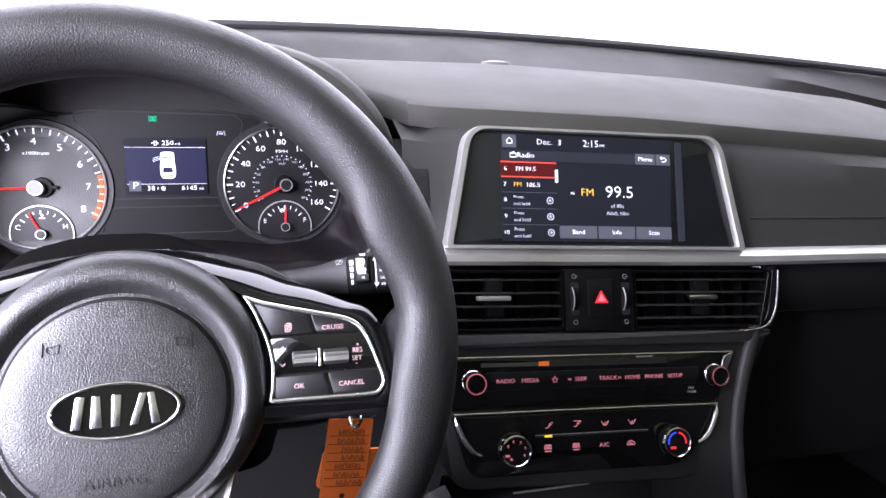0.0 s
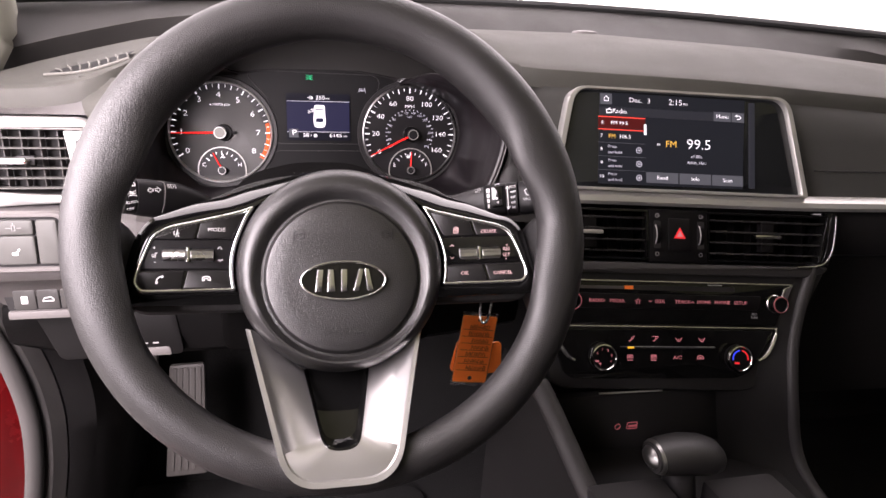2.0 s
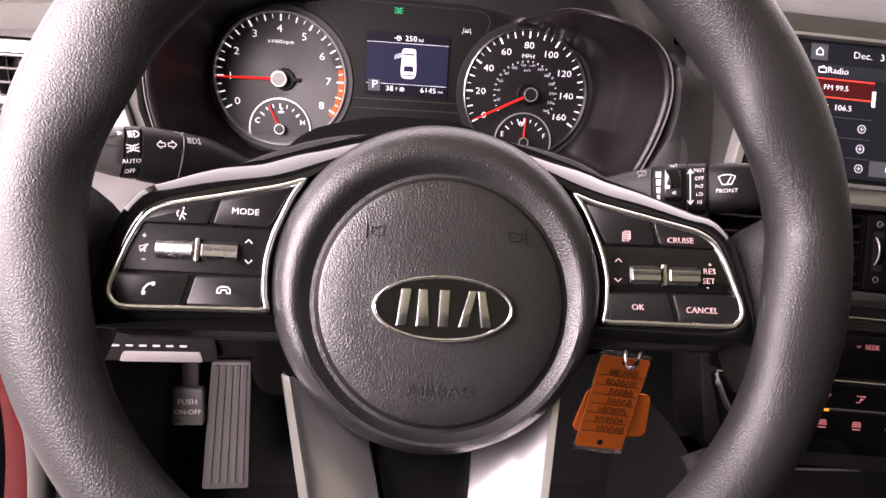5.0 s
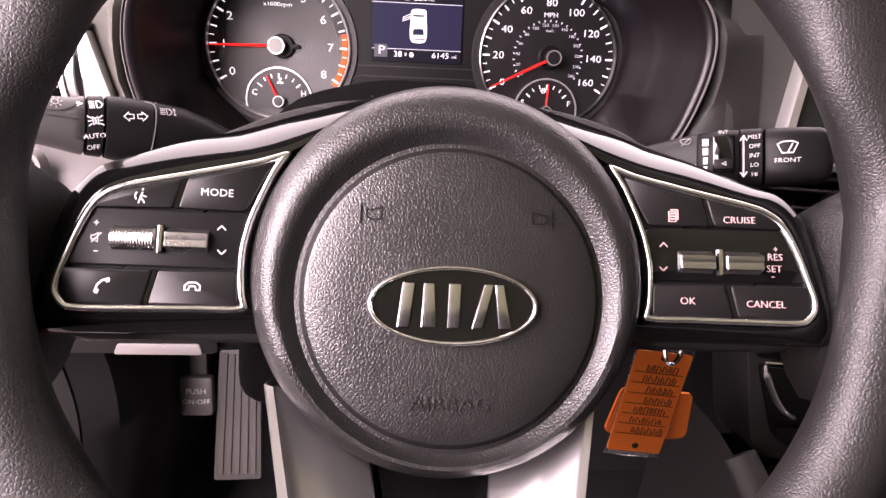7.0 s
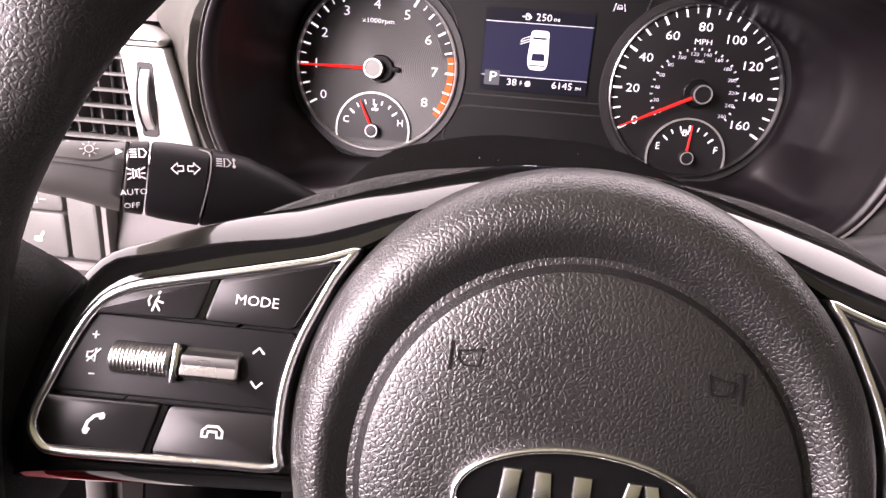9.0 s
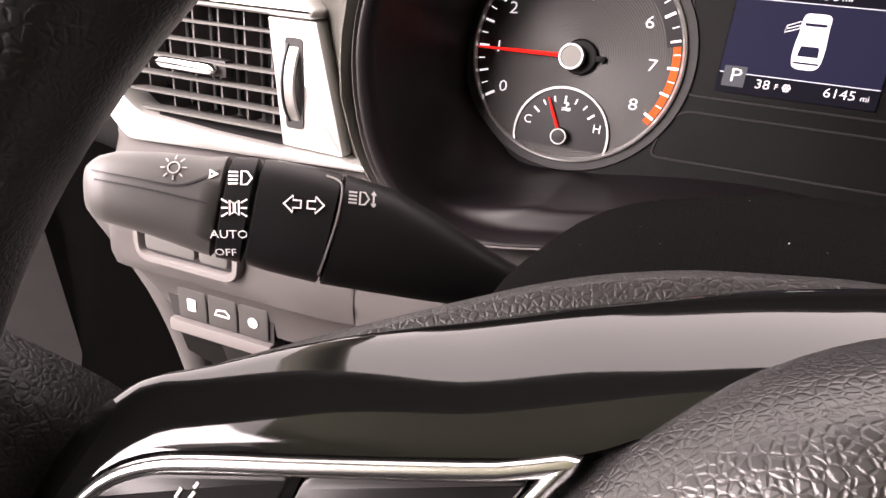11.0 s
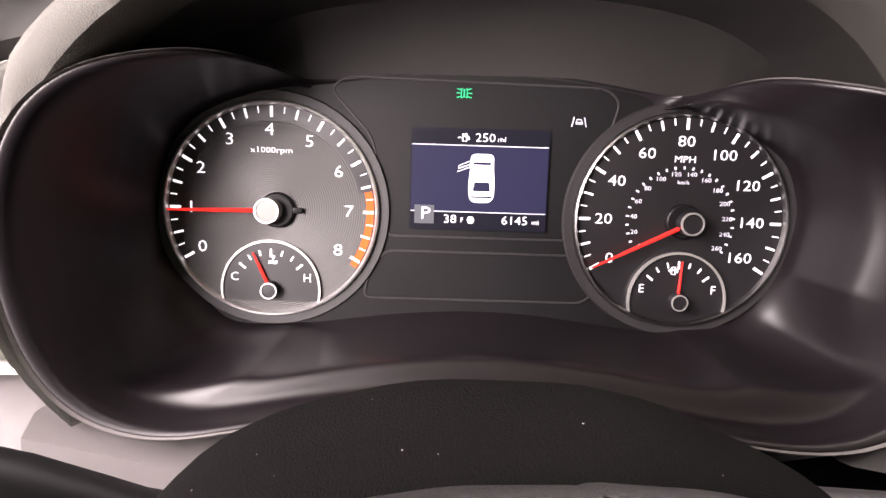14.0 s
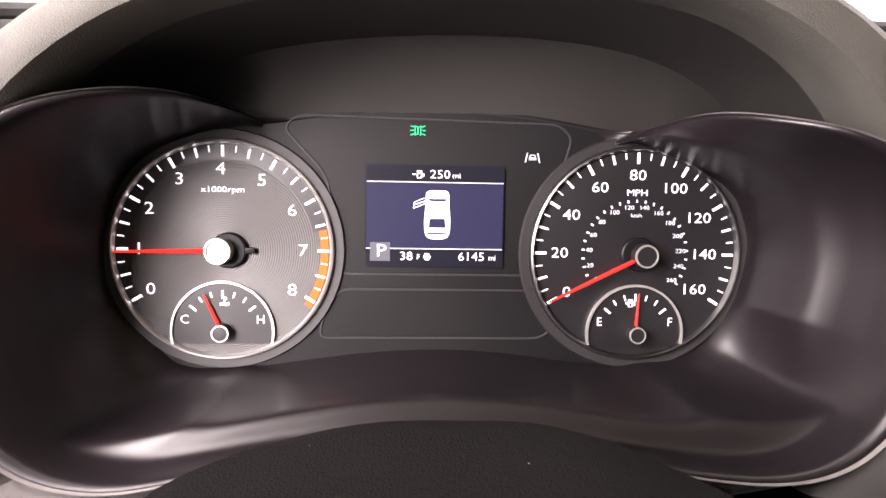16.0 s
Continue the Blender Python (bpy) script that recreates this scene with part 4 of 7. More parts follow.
    for pts in ([(s * 0.1052, 0.0352), (s * 0.1036, 0.0410), (s * 0.1024, 0.0466)], [(s * 0.1140, -0.0006), (s * 0.1124, 0.0060), (s * 0.1109, 0.0118)]):
        bm = bmesh.new()
        line(bm, pts, 0.0016, PADZ - 0.003, PADZ + 0.0002)
        warp(bm, tilt)
        part("key_gap_bar", bm, GLOSS, spoke)
    zt = PADZ + 0.0005
    zb = PADZ - 0.0005
    up, down = [(-1, -.5), (0, .5), (1, -.5)], [(-1, .5), (0, -.5), (1, .5)]
    if s < 0:
        text("MODE", 0.0028, GREYPRINT, keys["upper_inner"], -0.0899, 0.0415, zt, f=tilt, wide=1.1)
        icon([[(-.4, -1), (-.1, .1), (.1, .5)], [(-.1, .1), (.6, -.1)], [(-.7, -.5), (-.9, .0), (-.7, .5)], [(.0, .7), (.15, 1)], [(-.1, -.2), (.4, -.9)]], 0.0005, GREYPRINT, keys["upper_outer"], -0.1178, 0.0388, zt, 0.0028, "voice_symbol", f=tilt)
        icon([[(-1, -1), (-.7, 0), (-.1, .6), (.9, .9)], [(-1, -1), (-.7, -1.1), (-.5, -.6)], [(.9, .9), (.9, .55), (.5, .45)]], 0.0008, GREYPRINT, keys["lower_outer"], -0.1296, 0.0060, zt, 0.0026, "phone_symbol", f=tilt)
        icon([[(-1, -.4), (-1, .2), (-.5, .6), (.5, .6), (1, .2), (1, -.4), (.5, -.4), (.4, .1), (-.4, .1), (-.5, -.4), (-1, -.4)]], 0.0006, GREYPRINT, keys["lower_inner"], -0.0968, 0.0060, zt, 0.0028, "hang_up_symbol", f=tilt)
        icon([up], 0.0005, GREYPRINT, spoke, -0.0876, 0.0284, zb, 0.0016, "arrow_up", f=tilt)
        icon([down], 0.0005, GREYPRINT, spoke, -0.0871, 0.0193, zb, 0.0016, "arrow_down", f=tilt)
        text("+", 0.0030, GREYPRINT, spoke, -0.1340, 0.0281, zb, f=tilt)
        text("-", 0.0030, GREYPRINT, spoke, -0.1334, 0.0184, zb, f=tilt, wide=1.6)
        icon([[(-1, -.4), (-.4, -.4), (.3, -1), (.3, 1), (-.4, .4), (-1, .4), (-1, -.4)], [(-.9, -1), (1, 1)]], 0.0004, GREYPRINT, spoke, -0.1337, 0.0230, zb, 0.0018, "mute_symbol", f=tilt)
    else:
        text("CRUISE", 0.0027, PINKPRINT, keys["upper_outer"], 0.1165, 0.0376, zt, f=tilt, wide=1.1)
        text("OK", 0.0028, PINKPRINT, keys["lower_inner"], 0.0944, 0.0054, zt, f=tilt, wide=1.1)
        text("CANCEL", 0.0027, PINKPRINT, keys["lower_outer"], 0.1263, 0.0048, zt, f=tilt, wide=1.1)
        icon([[(-.6, -1), (.5, -1), (.5, .5), (-.6, .5), (-.6, -1)], [(-.3, .8), (.8, .8), (.8, -.7)], [(-.4, .2), (.3, .2)], [(-.4, -.2), (.3, -.2)], [(-.4, -.6), (.3, -.6)]], 0.0005, PINKPRINT, keys["upper_inner"], 0.0890, 0.0394, zt, 0.0026, "page_symbol", f=tilt)
        icon([up], 0.0005, PINKPRINT, spoke, 0.0855, 0.0275, zb, 0.0016, "arrow_up", f=tilt)
        icon([down], 0.0005, PINKPRINT, spoke, 0.0852, 0.0180, zb, 0.0016, "arrow_down", f=tilt)
        text("+", 0.0026, PINKPRINT, spoke, 0.1318, 0.0264, zb, f=tilt)
        text("RES", 0.0027, PINKPRINT, spoke, 0.1314, 0.0233, zb, f=tilt, wide=1.1)
        text("SET", 0.0027, PINKPRINT, spoke, 0.1309, 0.0187, zb, f=tilt, wide=1.1)
        text("-", 0.0026, PINKPRINT, spoke, 0.1303, 0.0160, zb, f=tilt, wide=1.6)

# lower spoke: silver dish with a window
def spoke_n(v):
    return lerp([(-0.150, 0.0350), (-0.1345, 0.0328), (-0.11, 0.0280), (-0.09, 0.014), (-0.06, -0.008), (-0.02, -0.020)], v)


def spoke_lift(p):
    return Vector((p.x - 0.0049, p.y, p.z + spoke_n(p.y)))


def u_shape(top, w_top, bottom, w_bot, r, n=6):
    """Left, bottom and right of a tapering U as an open line from top left to top right."""
    c = rounded([(-w_top, top), (-w_bot, bottom), (w_bot, bottom), (w_top, top)], [0.0005, r, r, 0.0005], n)
    return c


outer = u_shape(-0.030, 0.0650, -0.1345, 0.0356, 0.021)
lip = u_shape(-0.031, 0.0612, -0.1312, 0.0322, 0.019)
def dish_z(v, z):
    """The dish flattens out where the spoke crosses the rim."""
    return z * (1 - 0.93 * min(1, max(0, (-0.088 - v) / 0.022)))


dish = u_shape(-0.062, 0.0245, -0.1130, 0.0118, 0.010)
bm = bmesh.new()
rings = [[(q.x, q.y, -0.012) for q in outer], [(q.x, q.y, -0.001) for q in outer], [(q.x * 0.985, q.y, 0.001) for q in outer], [(q.x, q.y, 0.0005) for q in lip]]
loft(bm, [list(r) for r in zip(*rings)], closed=False)
warp(bm, spoke_lift)
low = part("lower_spoke", bm, SILVER, wheel, "silver painted lower spoke with a bright edge")
bm = bmesh.new()
rings = [[(q.x, q.y, 0.0005) for q in lip], [(q.x * 0.985, q.y * 0.995, -0.0015) for q in lip], [(a.x * 0.55 + b.x * 0.45, a.y * 0.55 + b.y * 0.45, dish_z(a.y * 0.55 + b.y * 0.45, -0.0115)) for a, b in zip(lip, dish)], [(q.x, q.y, dish_z(q.y, -0.0245)) for q in dish]]
loft(bm, [list(r) for r in zip(*rings)], closed=False)
warp(bm, spoke_lift)
part("spoke_dish", bm, SILVER, low)
bm = bmesh.new()
d2 = [Vector((q.x * 0.93, q.y * 0.985)) for q in dish]
rings = [[(q.x, q.y, dish_z(q.y, -0.0240)) for q in dish], [(q.x * 0.98, q.y * 0.995, dish_z(q.y, -0.0233)) for q in dish], [(q.x, q.y, dish_z(q.y, -0.0255)) for q in d2], [(q.x * 0.95, q.y * 0.99, -0.033) for q in d2]]
loft(bm, [list(r) for r in zip(*rings)], closed=False)
warp(bm, spoke_lift)
part("window_lip", bm, GLOSS, low)
bm = bmesh.new()
slab(bm, [Vector((q.x, q.y)) for q in dish], -0.037, -0.031)
warp(bm, spoke_lift)
part("window_back", bm, GLOSS, low)

# ---- steering column ----
column = thing("steering_column_cover", pose(0, 0.10, 0.62, 65, 0, 0), "black grained plastic steering column cover", "column cover")
bm = bmesh.new()
rings = []
for z, k, drop in ((0.046, 0.80, 0.040), (0.042, 0.90, 0.024), (0.034, 0.97, 0.009), (0.022, 1.0, 0.001), (0.0, 1.01, 0.0), (-0.045, 1.03, 0.0), (-0.085, 1.06, 0.0), (-0.12, 1.06, 0.004), (-0.16, 1.0, 0.012)):
    rings.append([(-0.008 + q.x * k, q.y - drop * max(0, q.y) / 0.088, z) for q in rounded([(-0.086, -0.06), (0.086, -0.06), (0.088, 0.050), (0.064, 0.080), (0.024, 0.0985), (-0.024, 0.0990), (-0.064, 0.0885), (-0.088, 0.0600)], 0.014, 4)])
loft(bm, rings)
part("shroud", bm, SHADEBLACK, column, "black grained shroud with shade in its colour")
bm = bmesh.new()
tube(bm, [(0, 0.02, -0.02), (0, 0.02, 0.062)], 0.028, 20)
part("shaft", bm, DARK, column)

# ---- instrument cluster ----
CL = pose(0, 0.325, 0.70, 85, 0, 0)
cluster = thing("instrument_cluster", CL, "instrument cluster with two lit dials and a small display", "instrument cluster")

RIM = [(-0.193, 0.022, .101), (-0.191, -0.006, .100), (-0.184, -0.032, .099), (-0.169, -0.053, .098), (-0.148, -0.0625, .097), (-0.128, -0.0640, .096), (-0.108, -0.0615, .094), (-0.04, -0.052, .085), (0.03, -0.052, .085), (0.092, -0.061, .094), (0.128, -0.063, .097), (0.153, -0.056, .099), (0.173, -0.036, .100), (0.187, 0.003, .10),
       (0.190, 0.030, .101), (0.182, 0.054, .100), (0.164, 0.068, .099), (0.146, 0.0760, .095), (0.130, 0.0812, .080), (0.118, 0.0862, .058), (0.109, 0.0870, .032), (0.100, 0.0830, .006), (0.080, 0.0850, .003), (0.04, 0.092, .003), (-0.01, 0.094, .003), (-0.05, 0.092, .003), (-0.090, 0.0855, .004), (-0.101, 0.0870, .010), (-0.113, 0.0890, .045), (-0.125, 0.0872, .076), (-0.146, 0.0813, .094), (-0.166, 0.0728, .099), (-0.184, 0.055, .101)]
rim = smooth(RIM, 16, True)
for _ in range(110):
    rim = [(rim[i - 1] + rim[i] * 2 + rim[(i + 1) % len(rim)]) / 4 for i in range(len(rim))]
bm = bmesh.new()
cx, cy = -0.006, 0.022


def towards(q, k, z):
    """A point of the bowl; its floor sags in a cove behind the front lip."""
    f = min(1, max(0, z / max(q.z, 0.02)))
    sag = 0.003 * math.sin(math.pi * f) * min(1, max(0, (-0.01 - q.y) / 0.03))
    return (cx + (q.x - cx) * k, cy + (q.y - cy) * k - sag, z)


def low(q):
    """1 along the bowl's floor, 0 along its sides and top."""
    return min(1, max(0, (-0.01 - q.y) / 0.03))


def ease(x):
    x = min(1, max(0, x))
    return x * x * (3 - 2 * x)


def lip(q, k, z):
    """A point of the lip, which fades out where the rim runs along the face plate."""
    m = ease((q.z - 0.004) / 0.05)
    return towards(q, 1 + (k - 1) * m, q.z + z * m - 0.004 * (1 - m))


rings = [[lip(q, 1.035, -0.006) for q in rim], [lip(q, 1.022, 0.001) for q in rim], [lip(q, 1.0, 0.002) for q in rim], [lip(q, 0.985, -0.002) for q in rim]]
# a shelf under the dials with a cove before it, flaring walls elsewhere
COVE = [(0.02, 0.850), (0.07, 0.880), (0.13, 0.910), (0.22, 0.938), (0.34, 0.962), (0.5, 0.978), (0.7, 0.984), (0.86, 0.985), (1.0, 0.987)]
WALL = [(0.02, 0.912), (0.07, 0.928), (0.2, 0.950), (0.4, 0.962), (0.7, 0.975), (0.9, 0.981)]
FLARE = [(0.02, 0.865), (0.2, 0.873), (0.36, 0.881), (0.43, 0.887), (0.47, 0.893), (0.50, 0.900), (0.53, 0.910), (0.56, 0.919), (0.61, 0.931), (0.75, 0.957), (0.9, 0.979)]
SHELF = [(0.02, 0.760), (0.2, 0.775), (0.40, 0.789), (0.58, 0.801), (0.63, 0.806), (0.67, 0.815), (0.69, 0.826), (0.705, 0.846), (0.72, 0.880), (0.735, 0.920), (0.75, 0.950), (0.77, 0.967), (0.81, 0.977), (0.90, 0.985)]


def bowl_scale(q, f):
    side = lerp(FLARE, f) if q.x > 0 else lerp(WALL, f)
    k = side + (lerp(COVE, f) - side) * low(q)
    on = low(q) * ease((q.x + 0.170) / 0.036) * ease((0.172 - q.x) / 0.035)
    return k + (lerp(SHELF, f) - k) * on


for f in (0.90, 0.84, 0.81, 0.785, 0.77, 0.76, 0.75, 0.742, 0.735, 0.7275, 0.72, 0.7125, 0.705, 0.6975, 0.69, 0.68, 0.67, 0.65, 0.63, 0.61, 0.58, 0.545, 0.52, 0.50, 0.48, 0.46, 0.43, 0.40, 0.36, 0.30, 0.2, 0.13, 0.07, 0.02):
    rings.append([towards(q, bowl_scale(q, f), q.z * f + 0.001 - 0.004 * (1 - ease((q.z - 0.004) / 0.03))) for q in rim])
rings.append([towards(q, bowl_scale(q, 0.02) - 0.01, -0.002) for q in rim])
loft(bm, rings, caps=False)
part("bowl", bm, BOWL, cluster, "dark satin bowl round the dials", sharp=120)
bm = bmesh.new()
rings = [[lip(q, 1.014, 0.0035) for q in rim], [lip(q, 1.022, 0.001) for q in rim], [lip(q, 1.010, 0.001) for q in rim]]
rings.append(rings[0])
loft(bm, rings, caps=False)
part("bowl_edge", bm, PANEL, cluster, "grey bowl edge")
bm = bmesh.new()
slab(bm, [Vector((cx + (q.x - cx) * 1.0, cy + (q.y - cy) * 1.0)) for q in rim], -0.008, -0.0005)
plate = part("face_plate", bm, PLATE, cluster, "matt black face plate")

# lining between the bowl and the hood
bm = bmesh.new()
rows = []
for q in ARCH:
    if q.y > 0.735:
        w = CL.inverted() @ Vector(hood_lip(q, 0.262, -0.02))
        foot = min(0.083, w.y - 0.004)
        rows.append([w, Vector((w.x, w.y - 0.001, 0.045)), Vector((w.x, w.y - 0.004, 0.015)), Vector((w.x, foot, -0.004))])
sweep(bm, rows, -0.003)
part("hood_lining", bm, LINING, cluster, "matt black lining under the hood")

# raised outlines round the display and the blank field below it
for pts in ([(-0.057, 0.006), (0.045, 0.006), (0.049, 0.030), (0.062, 0.066), (0.066, 0.080), (0.058, 0.087), (-0.078, 0.089), (-0.086, 0.082), (-0.064, 0.058), (-0.058, 0.030)], [(-0.068, -0.028), (0.052, -0.028), (0.060, -0.020), (0.051, -0.001), (-0.056, -0.001), (-0.064, -0.012)]):
    bm = bmesh.new()
    o = rounded(pts, 0.006, 4)
    band(bm, o, inset2(o, 0.0011), -0.001, 0.0004, 0.0002)
    part("outline", bm, DARK, cluster)


def ticks(parent, r1, table, mat, a_from, a_to, count, z, name):
    """Tick marks: table picks length and width by index."""
    shared = {}
    for i in range(count + 1):
        length, w = table(i)
        if (length, w) not in shared:
            bm = bmesh.new()
            line(bm, [(r1 - length, 0), (r1, 0)], w, z - 0.0002, z + 0.0002)
            ob = part(name, bm, mat, parent)
            shared[length, w] = ob.data
        else:
            ob = new(name, shared[length, w])
            ob.parent = parent
        ob.matrix_local = Matrix.Rotation(radians(a_from + (a_to - a_from) * i / count), 4, "Z")


def dial(cx, cy, r, face, label):
    bm = bmesh.new()
    slab(bm, circle(0, 0, r - 0.001, 72), -0.002, 0.0012)
    d = part("dial", bm, face, cluster, label)
    d.location = (cx, cy, 0)
    bm = bmesh.new()
    lathe(bm, [(r - 0.0022, 0.0005), (r - 0.0020, 0.0030), (r - 0.0012, 0.0042), (r - 0.0002, 0.0038), (r + 0.0004, 0.0020), (r + 0.0004, -0.001)], 0, 0, 96, caps=False)
    # one chrome in two tones: paler for the lit left dial, duller right
    part("dial_ring", bm, PALE if face is RINGS else DULL, d, "chrome dial ring")
    bm = bmesh.new()
    lathe(bm, [(r + 0.0006, -0.001), (r + 0.0006, 0.0012), (r + 0.005, 0.0016), (r + 0.006, -0.001)], 0, 0, 96, caps=False)
    part("dial_surround", bm, DARK, d)
    return d


def needle(parent, x, y, angle, length, hub, mat, w, z, cap):
    c, s = math.cos(radians(angle)), math.sin(radians(angle))
    bm = bmesh.new()
    rings = []
    for k, ww in ((hub * 0.7, w), (length * 0.6, w * 0.85), (length, w * 0.45)):
        rings.append([(x + c * k - s * ww / 2, y + s * k + c * ww / 2, z), (x + c * k, y + s * k, z + w * 0.35), (x + c * k + s * ww / 2, y + s * k - c * ww / 2, z), (x + c * k, y + s * k, z - 0.0003)])
    loft(bm, rings)
    part("needle", bm, mat, parent, "glowing red needle")
    bm = bmesh.new()
    lathe(bm, [(hub, 0.0), (hub, z + 0.0025), (hub * 0.93, z + 0.0036), (hub * 0.8, z + 0.0038), (hub * 0.76, z + 0.0034), (hub * 0.4, z + 0.0035), (0.0002, z + 0.0035)], x, y, 28)
    part("needle_hub", bm, cap, parent, "dark needle cap with a pale edge" if cap is DIAL else "needle cap with a painted pale sheen")
    bm = bmesh.new()
    lathe(bm, [(hub * 0.97, z + 0.0028), (hub * 0.95, z + 0.0042), (hub * 0.82, z + 0.0042), (hub * 0.80, z + 0.0034)], x, y, 28, caps=False)
    part("hub_ring", bm, SATIN, parent)


def subdial(d, x, y, r, marks, ang, label, left, right):
    bm = bmesh.new()
    pts = circle(x, y, r, 40, -14, 194)
    slab(bm, pts, 0.0008, 0.0022)
    part("small_dial", bm, DIAL, d, label)
    bm = bmesh.new()
    line(bm, pts, 0.0011, 0.0008, 0.0034)
    part("small_dial_rim", bm, SATIN, d)
    for i in range(7):
        a = radians(141 - 102 * i / 6)
        l, w = ((0.0042, 0.0010) if i % 3 == 0 else (0.0030, 0.0008))
        bm = bmesh.new()
        line(bm, [(x + (r * 0.83 - l) * math.cos(a), y + (r * 0.83 - l) * math.sin(a)), (x + r * 0.83 * math.cos(a), y + r * 0.83 * math.sin(a))], w, 0.0022, 0.0025)
        part("small_scale_mark", bm, WHITE, d)
    text(left, 0.0046, WHITE, d, x - r * 0.745, y + 0.0062, 0.0024)
    text(right, 0.0046, WHITE, d, x + r * 0.745, y + 0.0062, 0.0024)
    needle(d, x, y, ang, r * 0.84, 0.0046, NEEDLE, 0.0016, 0.0042, DIAL)


# rev counter
R1 = 0.0566
tacho = dial(-0.1155, 0.0185, R1, RINGS, "rev counter with fine turned rings")
ticks(tacho, R1 - 0.0030, lambda i: (0.0056, 0.0014) if i % 4 == 0 else (0.0050, 0.0011) if i % 2 == 0 else (0.0034, 0.0006), WHITE, 210, -30, 32, 0.0014, "scale_mark")
bm = bmesh.new()
arc_o, arc_i = circle(0, 0, R1 - 0.003, 24, -34, 12), circle(0, 0, R1 - 0.0068, 24, -34, 12)
slab(bm, arc_o + arc_i[::-1], 0.0010, 0.00145)
part("red_zone", bm, ORANGELIT, tacho, "glowing orange red-line arc")
bm = bmesh.new()
slab(bm, circle(0, 0, R1 - 0.0024, 40, 12, 150) + circle(0, 0, R1 - 0.0100, 40, 12, 150)[::-1], 0.0008, 0.00135)
part("outer_band", bm, DIAL, tacho)
for i in range(9):
    a = radians(210 - 30 * i)
    text(str(i), 0.0062, WHITE, tacho, -0.0010 + 0.0415 * math.cos(a), 0.0415 * math.sin(a), 0.0014, wide=1.2)
text("x1000rpm", 0.0030, WHITE, tacho, 0.0, 0.0310, 0.0014, wide=1.25)
bm = bmesh.new()
lathe(bm, [(0.0094, 0.001), (0.0092, 0.0040), (0.0084, 0.0046), (0.0003, 0.0046)], 0.0030, 0.0, 28)
box(bm, 0.009, 0.0165, -0.0016, 0.0016, 0.002, 0.0044, 0.0006)
part("needle_base", bm, BUTTON, tacho, "black needle base with a short tail")
needle(tacho, -0.0005, 0.0, 181.0, 0.0520, 0.0068, NEEDLE, 0.0022, 0.0075, CAPSHEEN)
subdial(tacho, -0.0005, -0.0425, 0.0260, 7, 115, "coolant temperature dial", "C", "H")
icon([[(0, -.2), (0, 1)], [(0, .8), (.5, .8)], [(0, .4), (.5, .4)], [(-1, -.5), (-.3, -.3), (.3, -.5), (1, -.3)], [(-1, -.9), (-.3, -.7), (.3, -.9), (1, -.7)]], 0.0005, WHITE, tacho, 0.0005, -0.0265, 0.0024, 0.0024, "thermometer_symbol")

# speedometer
R2 = 0.0568
speedo = dial(0.1008, 0.0190, R2, DIAL, "black speedometer dial")
ticks(speedo, R2 - 0.0030, lambda i: (0.0058, 0.0014) if i % 4 == 0 else (0.0050, 0.0011) if i % 2 == 0 else (0.0034, 0.0006), WHITE, 210, -30, 32, 0.0014, "scale_mark")
for i in range(9):
    a = radians(210 - 30 * i)
    rr = (0.0420, 0.0408, 0.0404, 0.0404, 0.0417, 0.0405, 0.0391, 0.0377, 0.0381)[i]
    text(str(20 * i), 0.0056, WHITE, speedo, rr * math.cos(a), rr * math.sin(a), 0.0014, wide=1.2)
text("MPH", 0.0034, WHITE, speedo, 0, 0.0325, 0.0014, wide=1.2)
text("km/h", 0.0021, WHITEDIM, speedo, 0, 0.0205, 0.0014)
ticks(speedo, 0.0290, lambda i: (0.0016, 0.0009), WHITEDIM, 214, -34, 26, 0.0014, "inner_scale_mark")
for i in range(14):
    a = radians(214 - 248 * i / 13)
    text(str(20 * i), 0.0023, WHITEDIM, speedo, 0.0250 * math.cos(a), 0.0250 * math.sin(a), 0.0014, wide=1.15)
bm = bmesh.new()
lathe(bm, [(0.0094, 0.001), (0.0092, 0.0040), (0.0084, 0.0046), (0.0003, 0.0046)], 0.0010, 0.0, 28)
part("needle_base", bm, BUTTON, speedo, "black needle base")
needle(speedo, 0.0030, -0.0005, 206.5, 0.0560, 0.0064, NEEDLE, 0.0022, 0.0075, DIAL)
subdial(speedo, 0.0010, -0.0430, 0.0260, 7, 87, "fuel gauge dial", "E", "F")
icon([[(-.5, -.8), (-.5, .8), (.3, .8), (.3, -.8), (-.5, -.8)], [(-.5, .2), (.3, .2)], [(.3, .3), (.8, .1), (.8, -.5)], [(-1.2, 0), (-.8, .3), (-.8, -.3), (-1.2, 0)]], 0.0006, WHITE, speedo, -0.0015, -0.0265, 0.0024, 0.0024, "pump_symbol")

# small display between the dials
bm = bmesh.new()
slab(bm, rrect(-0.0430, 0.0296, 0.0108, 0.0640, 0.001, 2), -0.001, 0.0008)
lcd = part("display", bm, LCDDARK, cluster, "lit blue-black trip display")
patch(-0.0424, 0.0290, 0.0206, 0.0550, 0.0011, LCDBLUE, lcd, "display_field")
for y in (0.0552, 0.0204):
    patch(-0.0424, 0.0290, y - 0.0002, y + 0.0002, 0.0013, WHITEDIM, lcd, "rule")
text("250", 0.0044, WHITE, lcd, -0.0043, 0.0592, 0.0012, wide=1.15)
text("mi", 0.0028, WHITE, lcd, 0.0043, 0.0587, 0.0012, wide=1.15)
